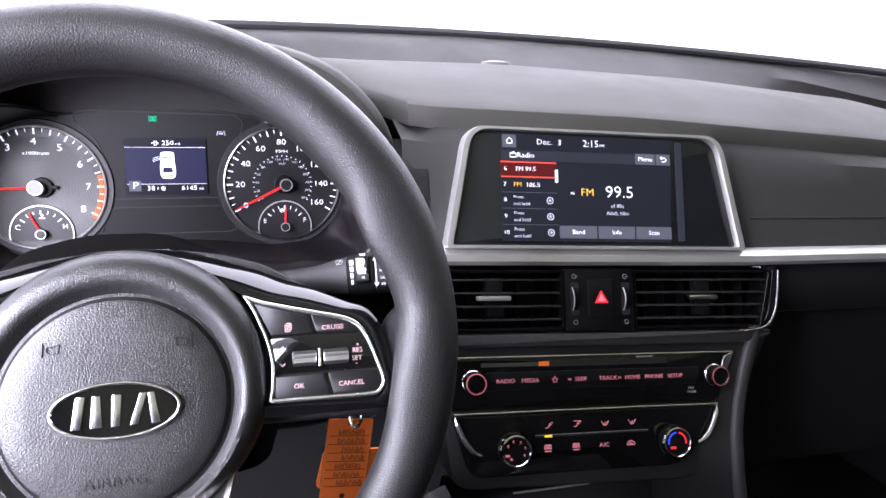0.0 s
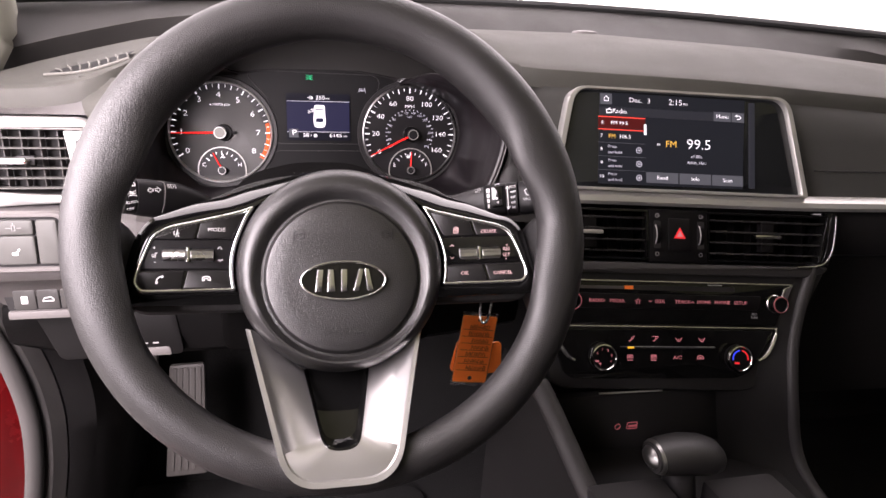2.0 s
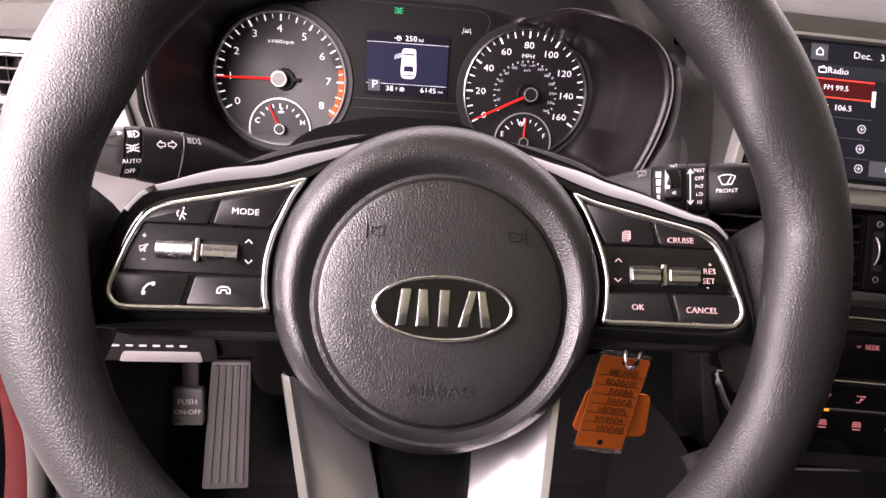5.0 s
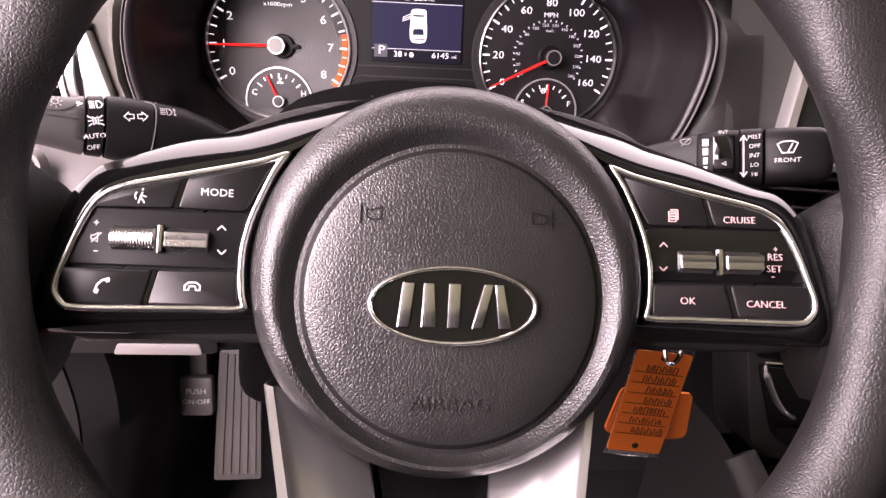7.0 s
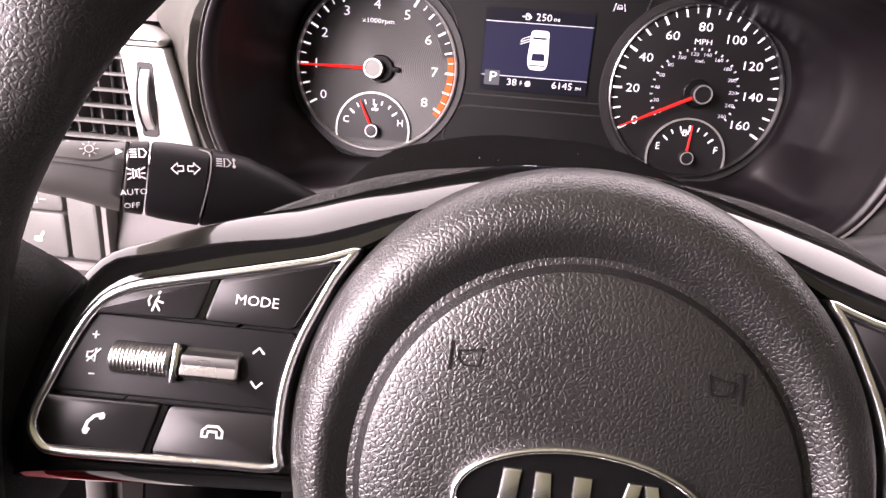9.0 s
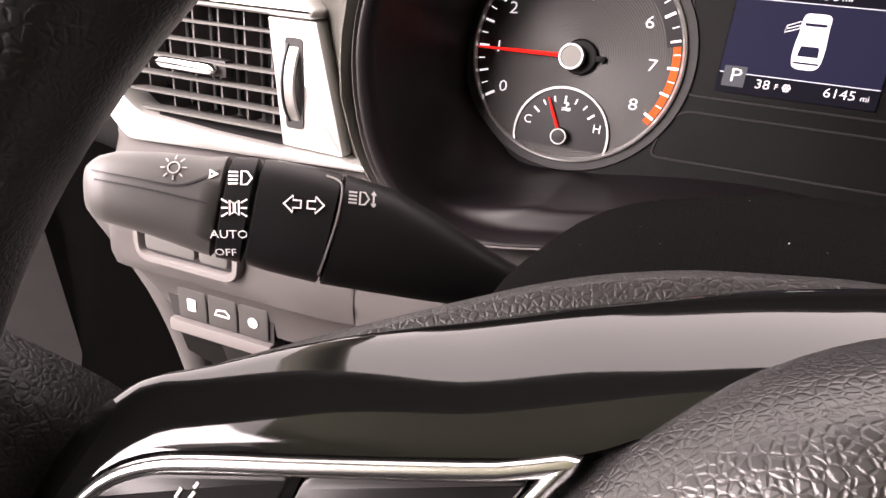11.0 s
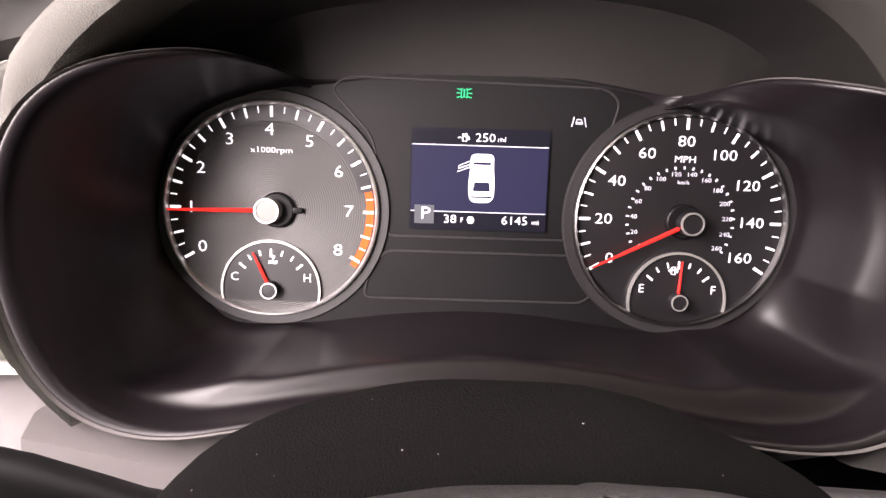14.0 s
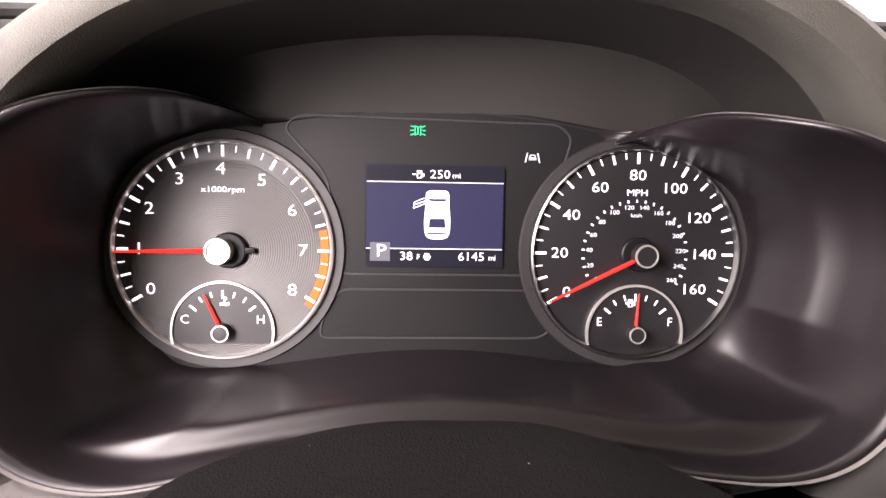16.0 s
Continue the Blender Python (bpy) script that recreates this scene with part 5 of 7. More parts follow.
icon([[(-.5, -.8), (-.5, .8), (.4, .8), (.4, -.8), (-.5, -.8)], [(-.4, .3), (.3, .3)], [(.4, .3), (.9, .1), (.9, -.5)], [(-1.6, 0), (-.8, 0)]], 0.0006, WHITE, lcd, -0.0150, 0.0592, 0.0012, 0.0023, "pump_symbol")
patch(-0.0404, -0.0300, 0.0138, 0.0236, 0.0015, LCDGREY, lcd, "gear_field")
text("P", 0.0066, WHITE, lcd, -0.0346, 0.0190, 0.0017, wide=1.2)
text("38", 0.0044, WHITE, lcd, -0.0215, 0.0163, 0.0012, wide=1.15)
text("F", 0.0026, WHITE, lcd, -0.0152, 0.0160, 0.0012)
icon([[(-1, 0), (1, 0)], [(-.5, -.87), (.5, .87)], [(-.5, .87), (.5, -.87)], [(.9, 0), (.45, .78), (-.45, .78), (-.9, 0), (-.45, -.78), (.45, -.78), (.9, 0)]], 0.0004, WHITE, lcd, -0.0106, 0.0162, 0.0012, 0.0020, "snowflake_symbol")
text("6145", 0.0044, WHITE, lcd, 0.0128, 0.0163, 0.0012, wide=1.15)
text("mi", 0.0028, WHITE, lcd, 0.0238, 0.0158, 0.0012)
# car seen from above, driver's door open
bm = bmesh.new()
slab(bm, rounded([(-0.0062, -0.0130), (0.0062, -0.0130), (0.0070, -0.004), (0.0060, 0.006), (0.0062, 0.0125), (-0.0062, 0.0125), (-0.0060, 0.006), (-0.0070, -0.004)], 0.0042, 4), 0.0010, 0.0014)
bm.transform(Matrix.Translation((-0.0055, 0.0385, 0)))
part("car_picture", bm, WHITE, lcd, "white car picture with one door open")
for pts in ([(-0.0044, 0.0068), (0.0044, 0.0068), (0.0050, 0.0082), (-0.0050, 0.0082)], [(-0.0046, -0.0070), (0.0046, -0.0070), (0.0040, -0.0022), (-0.0040, -0.0022)], [(-0.0055, -0.0105), (0.0055, -0.0105), (0.0058, -0.0096), (-0.0058, -0.0096)]):
    bm = bmesh.new()
    slab(bm, rounded(pts, 0.0006, 2), 0.0014, 0.0016)
    bm.transform(Matrix.Translation((-0.0055, 0.0385, 0)))
    part("car_picture_window", bm, LCDBLUE, lcd)
icon([[(0, 0), (-.9, -.35), (-.8, .1), (0, .45), (0, 0)], [(-.8, -.1), (0, .2)]], 0.0004, WHITE, lcd, -0.0120, 0.0440, 0.0014, 0.0070, "open_door_symbol")

# warning symbols on the plate
icon([[(-.9, .55), (-.45, .4)], [(-.95, 0), (-.5, 0)], [(-.9, -.55), (-.45, -.4)], [(-.35, -.6), (-.35, .6), (-.05, .4), (0, 0), (-.05, -.4), (-.35, -.6)], [(.9, .55), (.45, .4)], [(.95, 0), (.5, 0)], [(.9, -.55), (.45, -.4)], [(.35, -.6), (.35, .6), (.05, .4), (0.02, 0), (.05, -.4), (.35, -.6)]], 0.00045, GREEN, cluster, -0.0162, 0.0818, 0.0006, 0.0042, "side_lamp_symbol", label="glowing green side lamp symbol")
icon([[(-1, -.7), (-.7, .6)], [(1, -.7), (.7, .6)], [(-.45, -.3), (-.3, .3), (.3, .3), (.45, -.3), (-.45, -.3)], [(-.5, -.1), (.5, -.1)]], 0.0005, WHITEDIM, cluster, 0.0441, 0.0692, 0.0006, 0.0038, "lane_symbol", label="white lane symbol")

# ---- centre stack ----
KO = Vector((0.386, 0.181, 0.628))
KR = Vector((1, -0.05, 0)).normalized()
KU = (Vector((0, 0.29, 1)) - KR * Vector((0, 0.29, 1)).dot(KR)).normalized()
KN = KR.cross(KU)
K0 = Matrix.Translation(KO)
DROP = [(-0.25, -0.045), (-0.05, -0.045), (0.04, -0.036), (0.16, -0.028)]


def kf(p):
    """From the stack's own width, height and depth to its leaning, sloping face."""
    return KR * p.x + KU * (p.y + lerp(DROP, p.y) * p.x) + KN * p.z


def kpart(name, bm, mat, parent, label="", sharp=35):
    long = [e for e in bm.edges if abs(e.verts[0].co.y - e.verts[1].co.y) > 0.05]
    if long:
        bmesh.ops.subdivide_edges(bm, edges=long, cuts=2)
    warp(bm, kf)
    return part(name, bm, mat, parent, label, sharp)


def ktext(words, h, mat, parent, x, y, z, **kw):
    kw.setdefault("wide", 1.1)
    return text(words, h, mat, parent, x, y, z, f=kf, **kw)


def kicon(strokes, w, mat, parent, x, y, z, size, name="symbol", **kw):
    return icon(strokes, w, mat, parent, x, y, z, size, name, f=kf, **kw)


def kpatch(x0, x1, y0, y1, z, mat, parent, name, **kw):
    return patch(x0, x1, y0, y1, z, mat, parent, name, f=kf, **kw)


# display
display = thing("infotainment_display", K0, "wide touch screen with a lit radio page in satin frame", "display")
out = rounded([(-0.152, 0.0455), (0.163, 0.0455), (0.139, 0.1600), (-0.128, 0.1600)], [0.004, 0.004, 0.020, 0.020], 6)
inn = rounded([(-0.143, 0.0490), (0.153, 0.0490), (0.131, 0.1565), (-0.121, 0.1565)], [0.003, 0.003, 0.017, 0.017], 6)
bm = bmesh.new()
band(bm, out, inn, -0.010, 0.0065, 0.003)
kpart("frame", bm, SATIN, display, "satin chrome frame")
bm = bmesh.new()
slab(bm, inn, -0.010, 0.0015, 0.001)
glass = kpart("glass", bm, SCREENGLASS, display, "black glass front")
bm = bmesh.new()
box(bm, 0.0880, 0.0955, 0.0545, 0.1520, 0.0005, 0.0026, 0.0006)
kpart("edge_bar", bm, UIBAR, display)
bm = bmesh.new()
slab(bm, [(-0.0955, 0.0530), (0.0800, 0.0530), (0.0830, 0.1540), (-0.0930, 0.1540)], 0.0012, 0.0019)
page = kpart("lit_page", bm, UIBLACK, display, "dark lit radio page")
Z = 0.0022
kpatch(-0.0930, 0.0810, 0.1395, 0.1540, Z, UIBLACK, page, "status_bar")
kpatch(-0.0935, 0.0820, 0.1290, 0.1385, Z, UIBAR, page, "title_bar")
kpatch(-0.0925, -0.0790, 0.1410, 0.1530, Z + 0.0001, LCDGREY, page, "home_key")
kicon([[(-.7, -.6), (-.7, .2), (0, .9), (.7, .2), (.7, -.6), (-.7, -.6)]], 0.0009, WHITE, page, -0.0857, 0.1470, Z + 0.0004, 0.0036, "home_symbol")
ktext("Dec.", 0.0052, WHITE, page, -0.0510, 0.1470, Z)
ktext("3", 0.0052, WHITE, page, -0.0352, 0.1470, Z)
ktext("2:15", 0.0066, WHITE, page, -0.0030, 0.1470, Z, wide=1.05)
ktext("PM", 0.0026, WHITE, page, 0.0088, 0.1455, Z)
ktext("Radio", 0.0048, WHITE, page, -0.0700, 0.1338, Z + 0.0002)
kicon([[(-.9, -.6), (.9, -.6), (.9, .5), (-.9, .5), (-.9, -.6)], [(-.5, .5), (.4, 1)]], 0.0011, WHITE, page, -0.0825, 0.1338, Z + 0.0003, 0.0032, "radio_symbol")
kpatch(0.0440, 0.0650, 0.1290, 0.1395, Z + 0.0002, LCDGREY, page, "menu_key")
ktext("Menu", 0.0044, WHITE, page, 0.0545, 0.1342, Z + 0.0004)
kpatch(0.0665, 0.0820, 0.1290, 0.1395, Z + 0.0002, LCDGREY, page, "back_key")
kicon([[(-.9, .5), (.5, .5), (.9, 0), (.5, -.5), (-.4, -.5)], [(-.4, .9), (-.9, .5), (-.4, .1)]], 0.0009, WHITE, page, 0.0743, 0.1342, Z + 0.0004, 0.0036, "back_symbol")
kpatch(-0.0950, -0.0397, 0.1150, 0.1265, Z, UIRED, page, "chosen_line")
kpatch(-0.0950, -0.0397, 0.1267, 0.1279, Z + 0.0003, UIREDLINE, page, "row_rule")
kpatch(-0.0950, -0.0397, 0.1128, 0.1140, Z + 0.0003, UIREDLINE, page, "row_rule")
kpatch(-0.0412, -0.0384, 0.1090, 0.1210, Z + 0.0005, WHITE, page, "scroll_bar")
ktext("6", 0.0040, WHITE, page, -0.0905, 0.1208, Z + 0.0003)
ktext("FM 99.5", 0.0040, WHITE, page, -0.0704, 0.1208, Z + 0.0003)
ktext("7", 0.0040, WHITE, page, -0.0915, 0.1060, Z)
ktext("FM", 0.0042, UIYELLOW, page, -0.0790, 0.1060, Z)
ktext("106.5", 0.0042, WHITE, page, -0.0636, 0.1060, Z)
for i in range(3):
    y = 0.0915 - 0.0152 * i
    kpatch(-0.0955, -0.0397, y + 0.0072, y + 0.0076, Z, LCDGREY, page, "row_rule")
    ktext(str(8 + i), 0.0038, WHITE, page, -0.0915, y, Z)
    ktext("Press", 0.0030, WHITEDIM, page, -0.0838, y + 0.0030, Z, align="LEFT")
    ktext("and hold", 0.0030, WHITEDIM, page, -0.0838, y - 0.0034, Z, align="LEFT")
    ring = [(math.cos(a), math.sin(a)) for a in np.linspace(0, 2 * math.pi, 17)]
    ring[-1] = ring[0]
    kicon([ring, [(-.5, 0), (.5, 0)], [(0, -.5), (0, .5)]], 0.0007, WHITEDIM, page, -0.0472, y, Z, 0.0030, "plus_symbol")
ktext("P6", 0.0026, WHITE, page, -0.0236, 0.0990, Z)
ktext("FM", 0.0072, UIYELLOW, page, -0.0084, 0.1000, Z)
ktext("99.5", 0.0112, WHITE, page, 0.0255, 0.1008, Z, wide=1.12)
ktext("of 80s", 0.0036, WHITEDIM, page, 0.0225, 0.0875, Z)
ktext("Adult_Hits", 0.0034, WHITEDIM, page, 0.0225, 0.0805, Z)
for i, w in enumerate(("Band", "Info", "Scan")):
    x = -0.0385 + 0.0402 * i
    kpatch(x, x + 0.0385, 0.0560, 0.0680, Z, LCDGREY, page, "page_key")
    ktext(w, 0.0042, WHITE, page, x + 0.0192, 0.0620, Z + 0.0003)

# body of the stack
stack = thing("centre_stack", K0, "black centre stack body between the front seats", "centre stack")
bm = bmesh.new()
slab(bm, rounded([(-0.150, -0.176), (0.105, -0.180), (0.150, -0.115), (0.193, -0.036), (0.193, -0.032), (-0.164, -0.032)], [0.02, 0.03, 0.02, 0.004, 0.001, 0.002], 5), -0.06, -0.004, 0.002)
kpart("housing", bm, DARK, stack, "satin black housing")
bm = bmesh.new()
slab(bm, [(-0.164, -0.0318), (0.194, -0.0318), (0.203, 0.030), (-0.170, 0.030)], -0.06, -0.036)
kpart("vent_housing", bm, PLATE, stack, "dark hollow behind the vents")
bm = bmesh.new()
slab(bm, rounded([(0.181, -0.0316), (0.193, -0.0316), (0.1995, -0.010), (0.203, 0.030), (0.195, 0.030), (0.1942, 0.026)], 0.001, 2), -0.036, 0.000, 0.0008)
kpart("vent_cheek", bm, GLOSS, stack, "black cheek beside the vent")
bm = bmesh.new()
slab(bm, rounded([(-0.172, -0.046), (0.158, -0.046), (0.186, -0.040), (0.190, -0.034), (-0.172, -0.034)], 0.002, 3), -0.006, 0.0035, 0.002)
kpart("ledge", bm, SOFT, stack)
bm = bmesh.new()
tube(bm, [(q.x, q.y, 0.004) for q in smooth([(0.2005, 0.026, 0), (0.1985, 0.004, 0), (0.1940, -0.016, 0), (0.186, -0.0275, 0), (0.172, -0.0328, 0), (0.150, -0.0340, 0)], 5)], 0.0010, 8)
kpart("vent_trim", bm, TRIM, stack, "thin chrome vent trim")

# centre air vents
for x0, x1, tab in ((-0.165, -0.036, -0.106), (0.036, 0.194, 0.112)):
    vent = thing("air_vent", K0, "black slatted centre air vent with a chrome tab", "air vent", "centre air vents")
    bm = bmesh.new()
    sx = -0.014 if x0 > 0 else 0
    o = rounded([(x0, -0.031), (x1 + sx, -0.031), (x1, 0.026), (x0, 0.026)], 0.004)
    band(bm, o, inset2(o, 0.003), -0.030, 0.002, 0.001)
    kpart("vent_frame", bm, GLOSS, vent)
    bm = bmesh.new()
    slab(bm, o, -0.0355, -0.031)
    kpart("vent_back", bm, PLATE, vent)
    for i in range(4):
        y = 0.0165 - 0.0125 * i
        bm = bmesh.new()
        box(bm, x0 + 0.003, x1 - 0.004 + sx * (i + 1) / 5, y - 0.0009, y + 0.0009, -0.012, 0.0005, 0.0005)
        kpart("slat", bm, DARK, vent)
    for x in np.linspace(x0 + 0.02, x1 - 0.025, 6):
        bm = bmesh.new()
        box(bm, x, x + 0.0015, -0.026, 0.022, -0.026, -0.014)
        kpart("vane", bm, BUTTON, vent)
    bm = bmesh.new()
    box(bm, tab - 0.016, tab + 0.016, -0.0028, 0.0016, -0.004, 0.004, 0.0012)
    kpart("tab", bm, CHROME if tab > 0 else SATIN, vent, "chrome tab")
    bm = bmesh.new()
    box(bm, tab - 0.006, tab + 0.010, -0.018, 0.018, -0.010, -0.001, 0.001)
    kpart("tab_carrier", bm, BUTTON, vent)

# hazard switch block
block = thing("hazard_switch", K0, "black hazard warning switch with a red triangle between two vent wheels", "switch")
bm = bmesh.new()
slab(bm, rrect(-0.0355, 0.0355, -0.0325, 0.027, 0.002), -0.006, 0.003, 0.001)
kpart("block", bm, BUTTON, block)
bm = bmesh.new()
slab(bm, rrect(-0.0135, 0.0135, -0.020, 0.017, 0.002), 0.001, 0.0048, 0.001)
key = kpart("key", bm, BUTTON, block)
bm = bmesh.new()
o = rounded([(-0.0072, -0.0055), (0.0072, -0.0055), (0.0, 0.0070)], 0.001, 2)
band(bm, o, inset2(o, 0.0016), 0.0046, 0.0052)
kpart("triangle", bm, REDLIT, block, "glowing red triangle")
bm = bmesh.new()
slab(bm, inset2(o, 0.0018), 0.0046, 0.0051)
kpart("triangle_field", bm, PINK, block)
for x in (-0.0265, 0.0265):
    bm = bmesh.new()
    slab(bm, rrect(x - 0.0042, x + 0.0042, -0.017, 0.014, 0.002), 0.0022, 0.0034)
    kpart("wheel_slot", bm, DARK, block)
    bm = bmesh.new()
    rings = [[(x - 0.0022, -0.0015 + r * math.cos(a), -0.006 + r * math.sin(a)) for a in np.linspace(0.25 * math.pi, 0.75 * math.pi, 17)] for r in (0.0145,)] + [[(x + 0.0022, -0.0015 + 0.0145 * math.cos(a), -0.006 + 0.0145 * math.sin(a)) for a in np.linspace(0.25 * math.pi, 0.75 * math.pi, 17)]]
    loft(bm, rings, closed=False)
    bmesh.ops.solidify(bm, geom=bm.faces[:], thickness=0.002)
    kpart("vent_wheel", bm, BUTTON, block)
    bm = bmesh.new()
    tube(bm, [(x - 0.0030, -0.0015 + 0.0148 * math.cos(a), -0.006 + 0.0148 * math.sin(a)) for a in np.linspace(0.25 * math.pi, 0.75 * math.pi, 13)], 0.0006, 6)
    kpart("wheel_edge", bm, SATIN, block)
    ring = [(math.cos(a), math.sin(a)) for a in np.linspace(0, 2 * math.pi, 13)]
    ring[-1] = ring[0]
    kicon([ring], 0.0005, DIMPRINT, block, x, -0.0235, 0.0031, 0.0021, "closed_symbol")
    kicon([ring, [(0, 0), (1.6, 0)]], 0.0005, DIMPRINT, block, x, 0.0198, 0.0031, 0.0021, "open_symbol")

# radio panel
radio = thing("radio_panel", K0, "piano black radio panel with lit pink lettering and two knobs", "radio")
bm = bmesh.new()
slab(bm, rounded([(-0.152, -0.103), (0.122, -0.103), (0.145, -0.056), (-0.152, -0.056)], 0.003), -0.006, 0.001, 0.0008)
kpart("front", bm, GLOSS, radio)
bm = bmesh.new()
slab(bm, rounded([(-0.118, -0.0855), (0.100, -0.0855), (0.104, -0.0690), (-0.118, -0.0690)], 0.002), 0.0005, 0.0018, 0.0005)
kpart("key_bar", bm, BUTTON, radio)
for pts in ([(-0.152, -0.0550), (0.143, -0.0550)],):
    bm = bmesh.new()
    tube(bm, [(x, y, 0.0012) for x, y in pts], 0.0011, 8)
    kpart("chrome_line", bm, TRIM, radio, "thin chrome line")
bm = bmesh.new()
slab(bm, rounded([(0.1330, -0.0590), (0.1452, -0.0550), (0.1330, -0.0800), (0.1270, -0.0800)], 0.001, 2), 0.000, 0.0022, 0.0006)
kpart("chrome_hook", bm, TRIM, radio)
bm = bmesh.new()
slab(bm, rrect(-0.060, 0.070, -0.0648, -0.0592, 0.001, 2), 0.0008, 0.0013)
kpart("disc_slot", bm, DARK, radio, "narrow disc slot")
kpatch(-0.121, -0.0655, -0.0640, -0.0605, 0.0014, BAND, radio, "slot_strip", label="dull grey strip in the disc slot")
kpatch(-0.0650, -0.0545, -0.0640, -0.0600, 0.0015, ORANGE, radio, "slot_tab", label="small orange tab at the strip's end")
for x, w in ((-0.098, "RADIO"), (-0.074, "MEDIA"), (-0.023, "SEEK"), (0.005, "TRACK"), (0.031, "HOME"), (0.054, "PHONE"), (0.077, "SETUP")):
    ktext(w, 0.0038, PINK, radio, x, -0.0772, 0.0021)
kicon([[(1.0 * math.sin(a) * (1 if i % 2 == 0 else .45), 1.0 * math.cos(a) * (1 if i % 2 == 0 else .45)) for i, a in enumerate(np.linspace(0, 2 * math.pi, 11))][:-1] + [(0.0, 1.0)]], 0.0006, PINK, radio, -0.0495, -0.0772, 0.0021, 0.0032, "star_symbol")
kicon([[(-1, .5), (0, -.5), (1, .5)]], 0.0005, PINK, radio, -0.0345, -0.0772, 0.0021, 0.0017, "chevron")
kicon([[(-1, -.5), (0, .5), (1, -.5)]], 0.0005, PINK, radio, 0.0170, -0.0772, 0.0021, 0.0017, "chevron")
ktext("FILE", 0.0024, DIMPRINT, radio, 0.0950, -0.0900, 0.0014)
ktext("TUNE", 0.0024, DIMPRINT, radio, 0.0950, -0.0938, 0.0014)
kpatch(0.036, 0.054, -0.0582, -0.0570, 0.0014, DIMPRINT, radio, "printed_bar")
for x, y in ((-0.1290, -0.0770), (0.1210, -0.0775)):
    bm = bmesh.new()
    lathe(bm, [(0.0100, 0.0), (0.0100, 0.010), (0.0094, 0.0125), (0.0080, 0.0132), (0.0076, 0.0125), (0.0003, 0.0125)], x, y, 32)
    k = kpart("knob", bm, GLOSS, radio, "black knob")
    bm = bmesh.new()
    lathe(bm, [(0.0101, 0.0005), (0.0106, 0.0012), (0.0106, 0.0025), (0.0101, 0.003)], x, y, 32, caps=False)
    kpart("knob_ring", bm, CHROME, radio, "chrome knob ring")
    bm = bmesh.new()
    lathe(bm, [(0.0096, 0.0124), (0.0094, 0.0130), (0.0088, 0.0134), (0.0085, 0.0130)], x, y, 32, caps=False)
    kpart("knob_glow", bm, PINKFAINT if x > 0 else PINKDIM, radio, "glowing pink ring")

# climate panel
climate = thing("climate_panel", K0, "piano black climate control panel with two chrome-ringed knobs", "climate control")
bm = bmesh.new()
slab(bm, rounded([(-0.135, -0.164), (0.085, -0.164), (0.122, -0.108), (-0.150, -0.108)], [0.014, 0.02, 0.004, 0.004], 5), -0.006, 0.0012, 0.0008)
kpart("front", bm, GLOSS, climate)
bm = bmesh.new()
tube(bm, [(x, y, 0.002) for x, y in ((-0.148, -0.1055), (-0.05, -0.1055), (0.05, -0.1058), (0.1235, -0.1062))], 0.0011, 8)
kpart("chrome_line", bm, TRIM, climate, "thin chrome line")
for s in (-1, 1):
    x = -0.147 if s < 0 else 0.1225
    bm = bmesh.new()
    tube(bm, smooth([(x, -0.1070, 0.002), (x - s * 0.001, -0.114, 0.0025), (x - s * 0.008, -0.130, 0.0028), (x - s * 0.015, -0.139, 0.0025), (x - s * 0.023, -0.1435, 0.002)], 4), [0.0012] * 4 + [0.0024] * 9 + [0.0016] * 4, 8)
    kpart("chrome_hook", bm, TRIM, climate, "curved chrome hook")
for x, y, kind in ((-0.0930, -0.1390, "fan"), (0.0715, -0.1400, "heat")):
    bm = bmesh.new()
    lathe(bm, [(0.0152, 0.0), (0.0152, 0.006), (0.0146, 0.0095), (0.0130, 0.0105), (0.0122, 0.0095), (0.0003, 0.0095)], x, y, 40)
    kpart("knob", bm, BUTTON, climate, "black rotary knob")
    bm = bmesh.new()
    lathe(bm, [(0.0153, 0.0060), (0.0153, 0.0085), (0.0146, 0.0106), (0.0134, 0.0110), (0.0128, 0.0102)], x, y, 40, caps=False)
    kpart("knob_ring", bm, CHROME, climate, "chrome knob ring")
    if kind == "fan":
        for i in range(5):
            a = radians(150 - 45 * i)
            ktext(str(i), 0.0026, PINK, climate, x + 0.0088 * math.cos(a), y + 0.0088 * math.sin(a), 0.0097)
        kpatch(x - 0.0105, x - 0.0065, y - 0.0050, y - 0.0030, 0.0098, PINK, climate, "fan_symbol")
        kicon([[(-1, 0), (1, 0)], [(0, -1), (0, 1)]], 0.0006, PINK, climate, x - 0.005, y - 0.007, 0.0097, 0.0016, "fan_symbol")
    else:
        for a0, a1, mat in ((95, 190, BLUELIT), (-10, 80, REDLIT)):
            bm = bmesh.new()
            line(bm, circle(x, y, 0.0094, 16, a0, a1), 0.0016, 0.0092, 0.0098)
            kpart("lit_arc", bm, mat, climate, "lit blue arc" if mat is BLUELIT else "lit red arc")
        kpatch(x + 0.0118, x + 0.0138, y - 0.0030, y - 0.0012, 0.0108, REDLIT, climate, "pointer")
        kpatch(x - 0.0075, x - 0.0015, y - 0.0062, y - 0.0038, 0.0098, REDLIT, climate, "lit_bar")
MODE = [[(-.9, -.5), (-.2, -.5), (.1, .5)], [(-.2, -.1), (.6, .2)], [(.3, .6), (.9, .6)]]
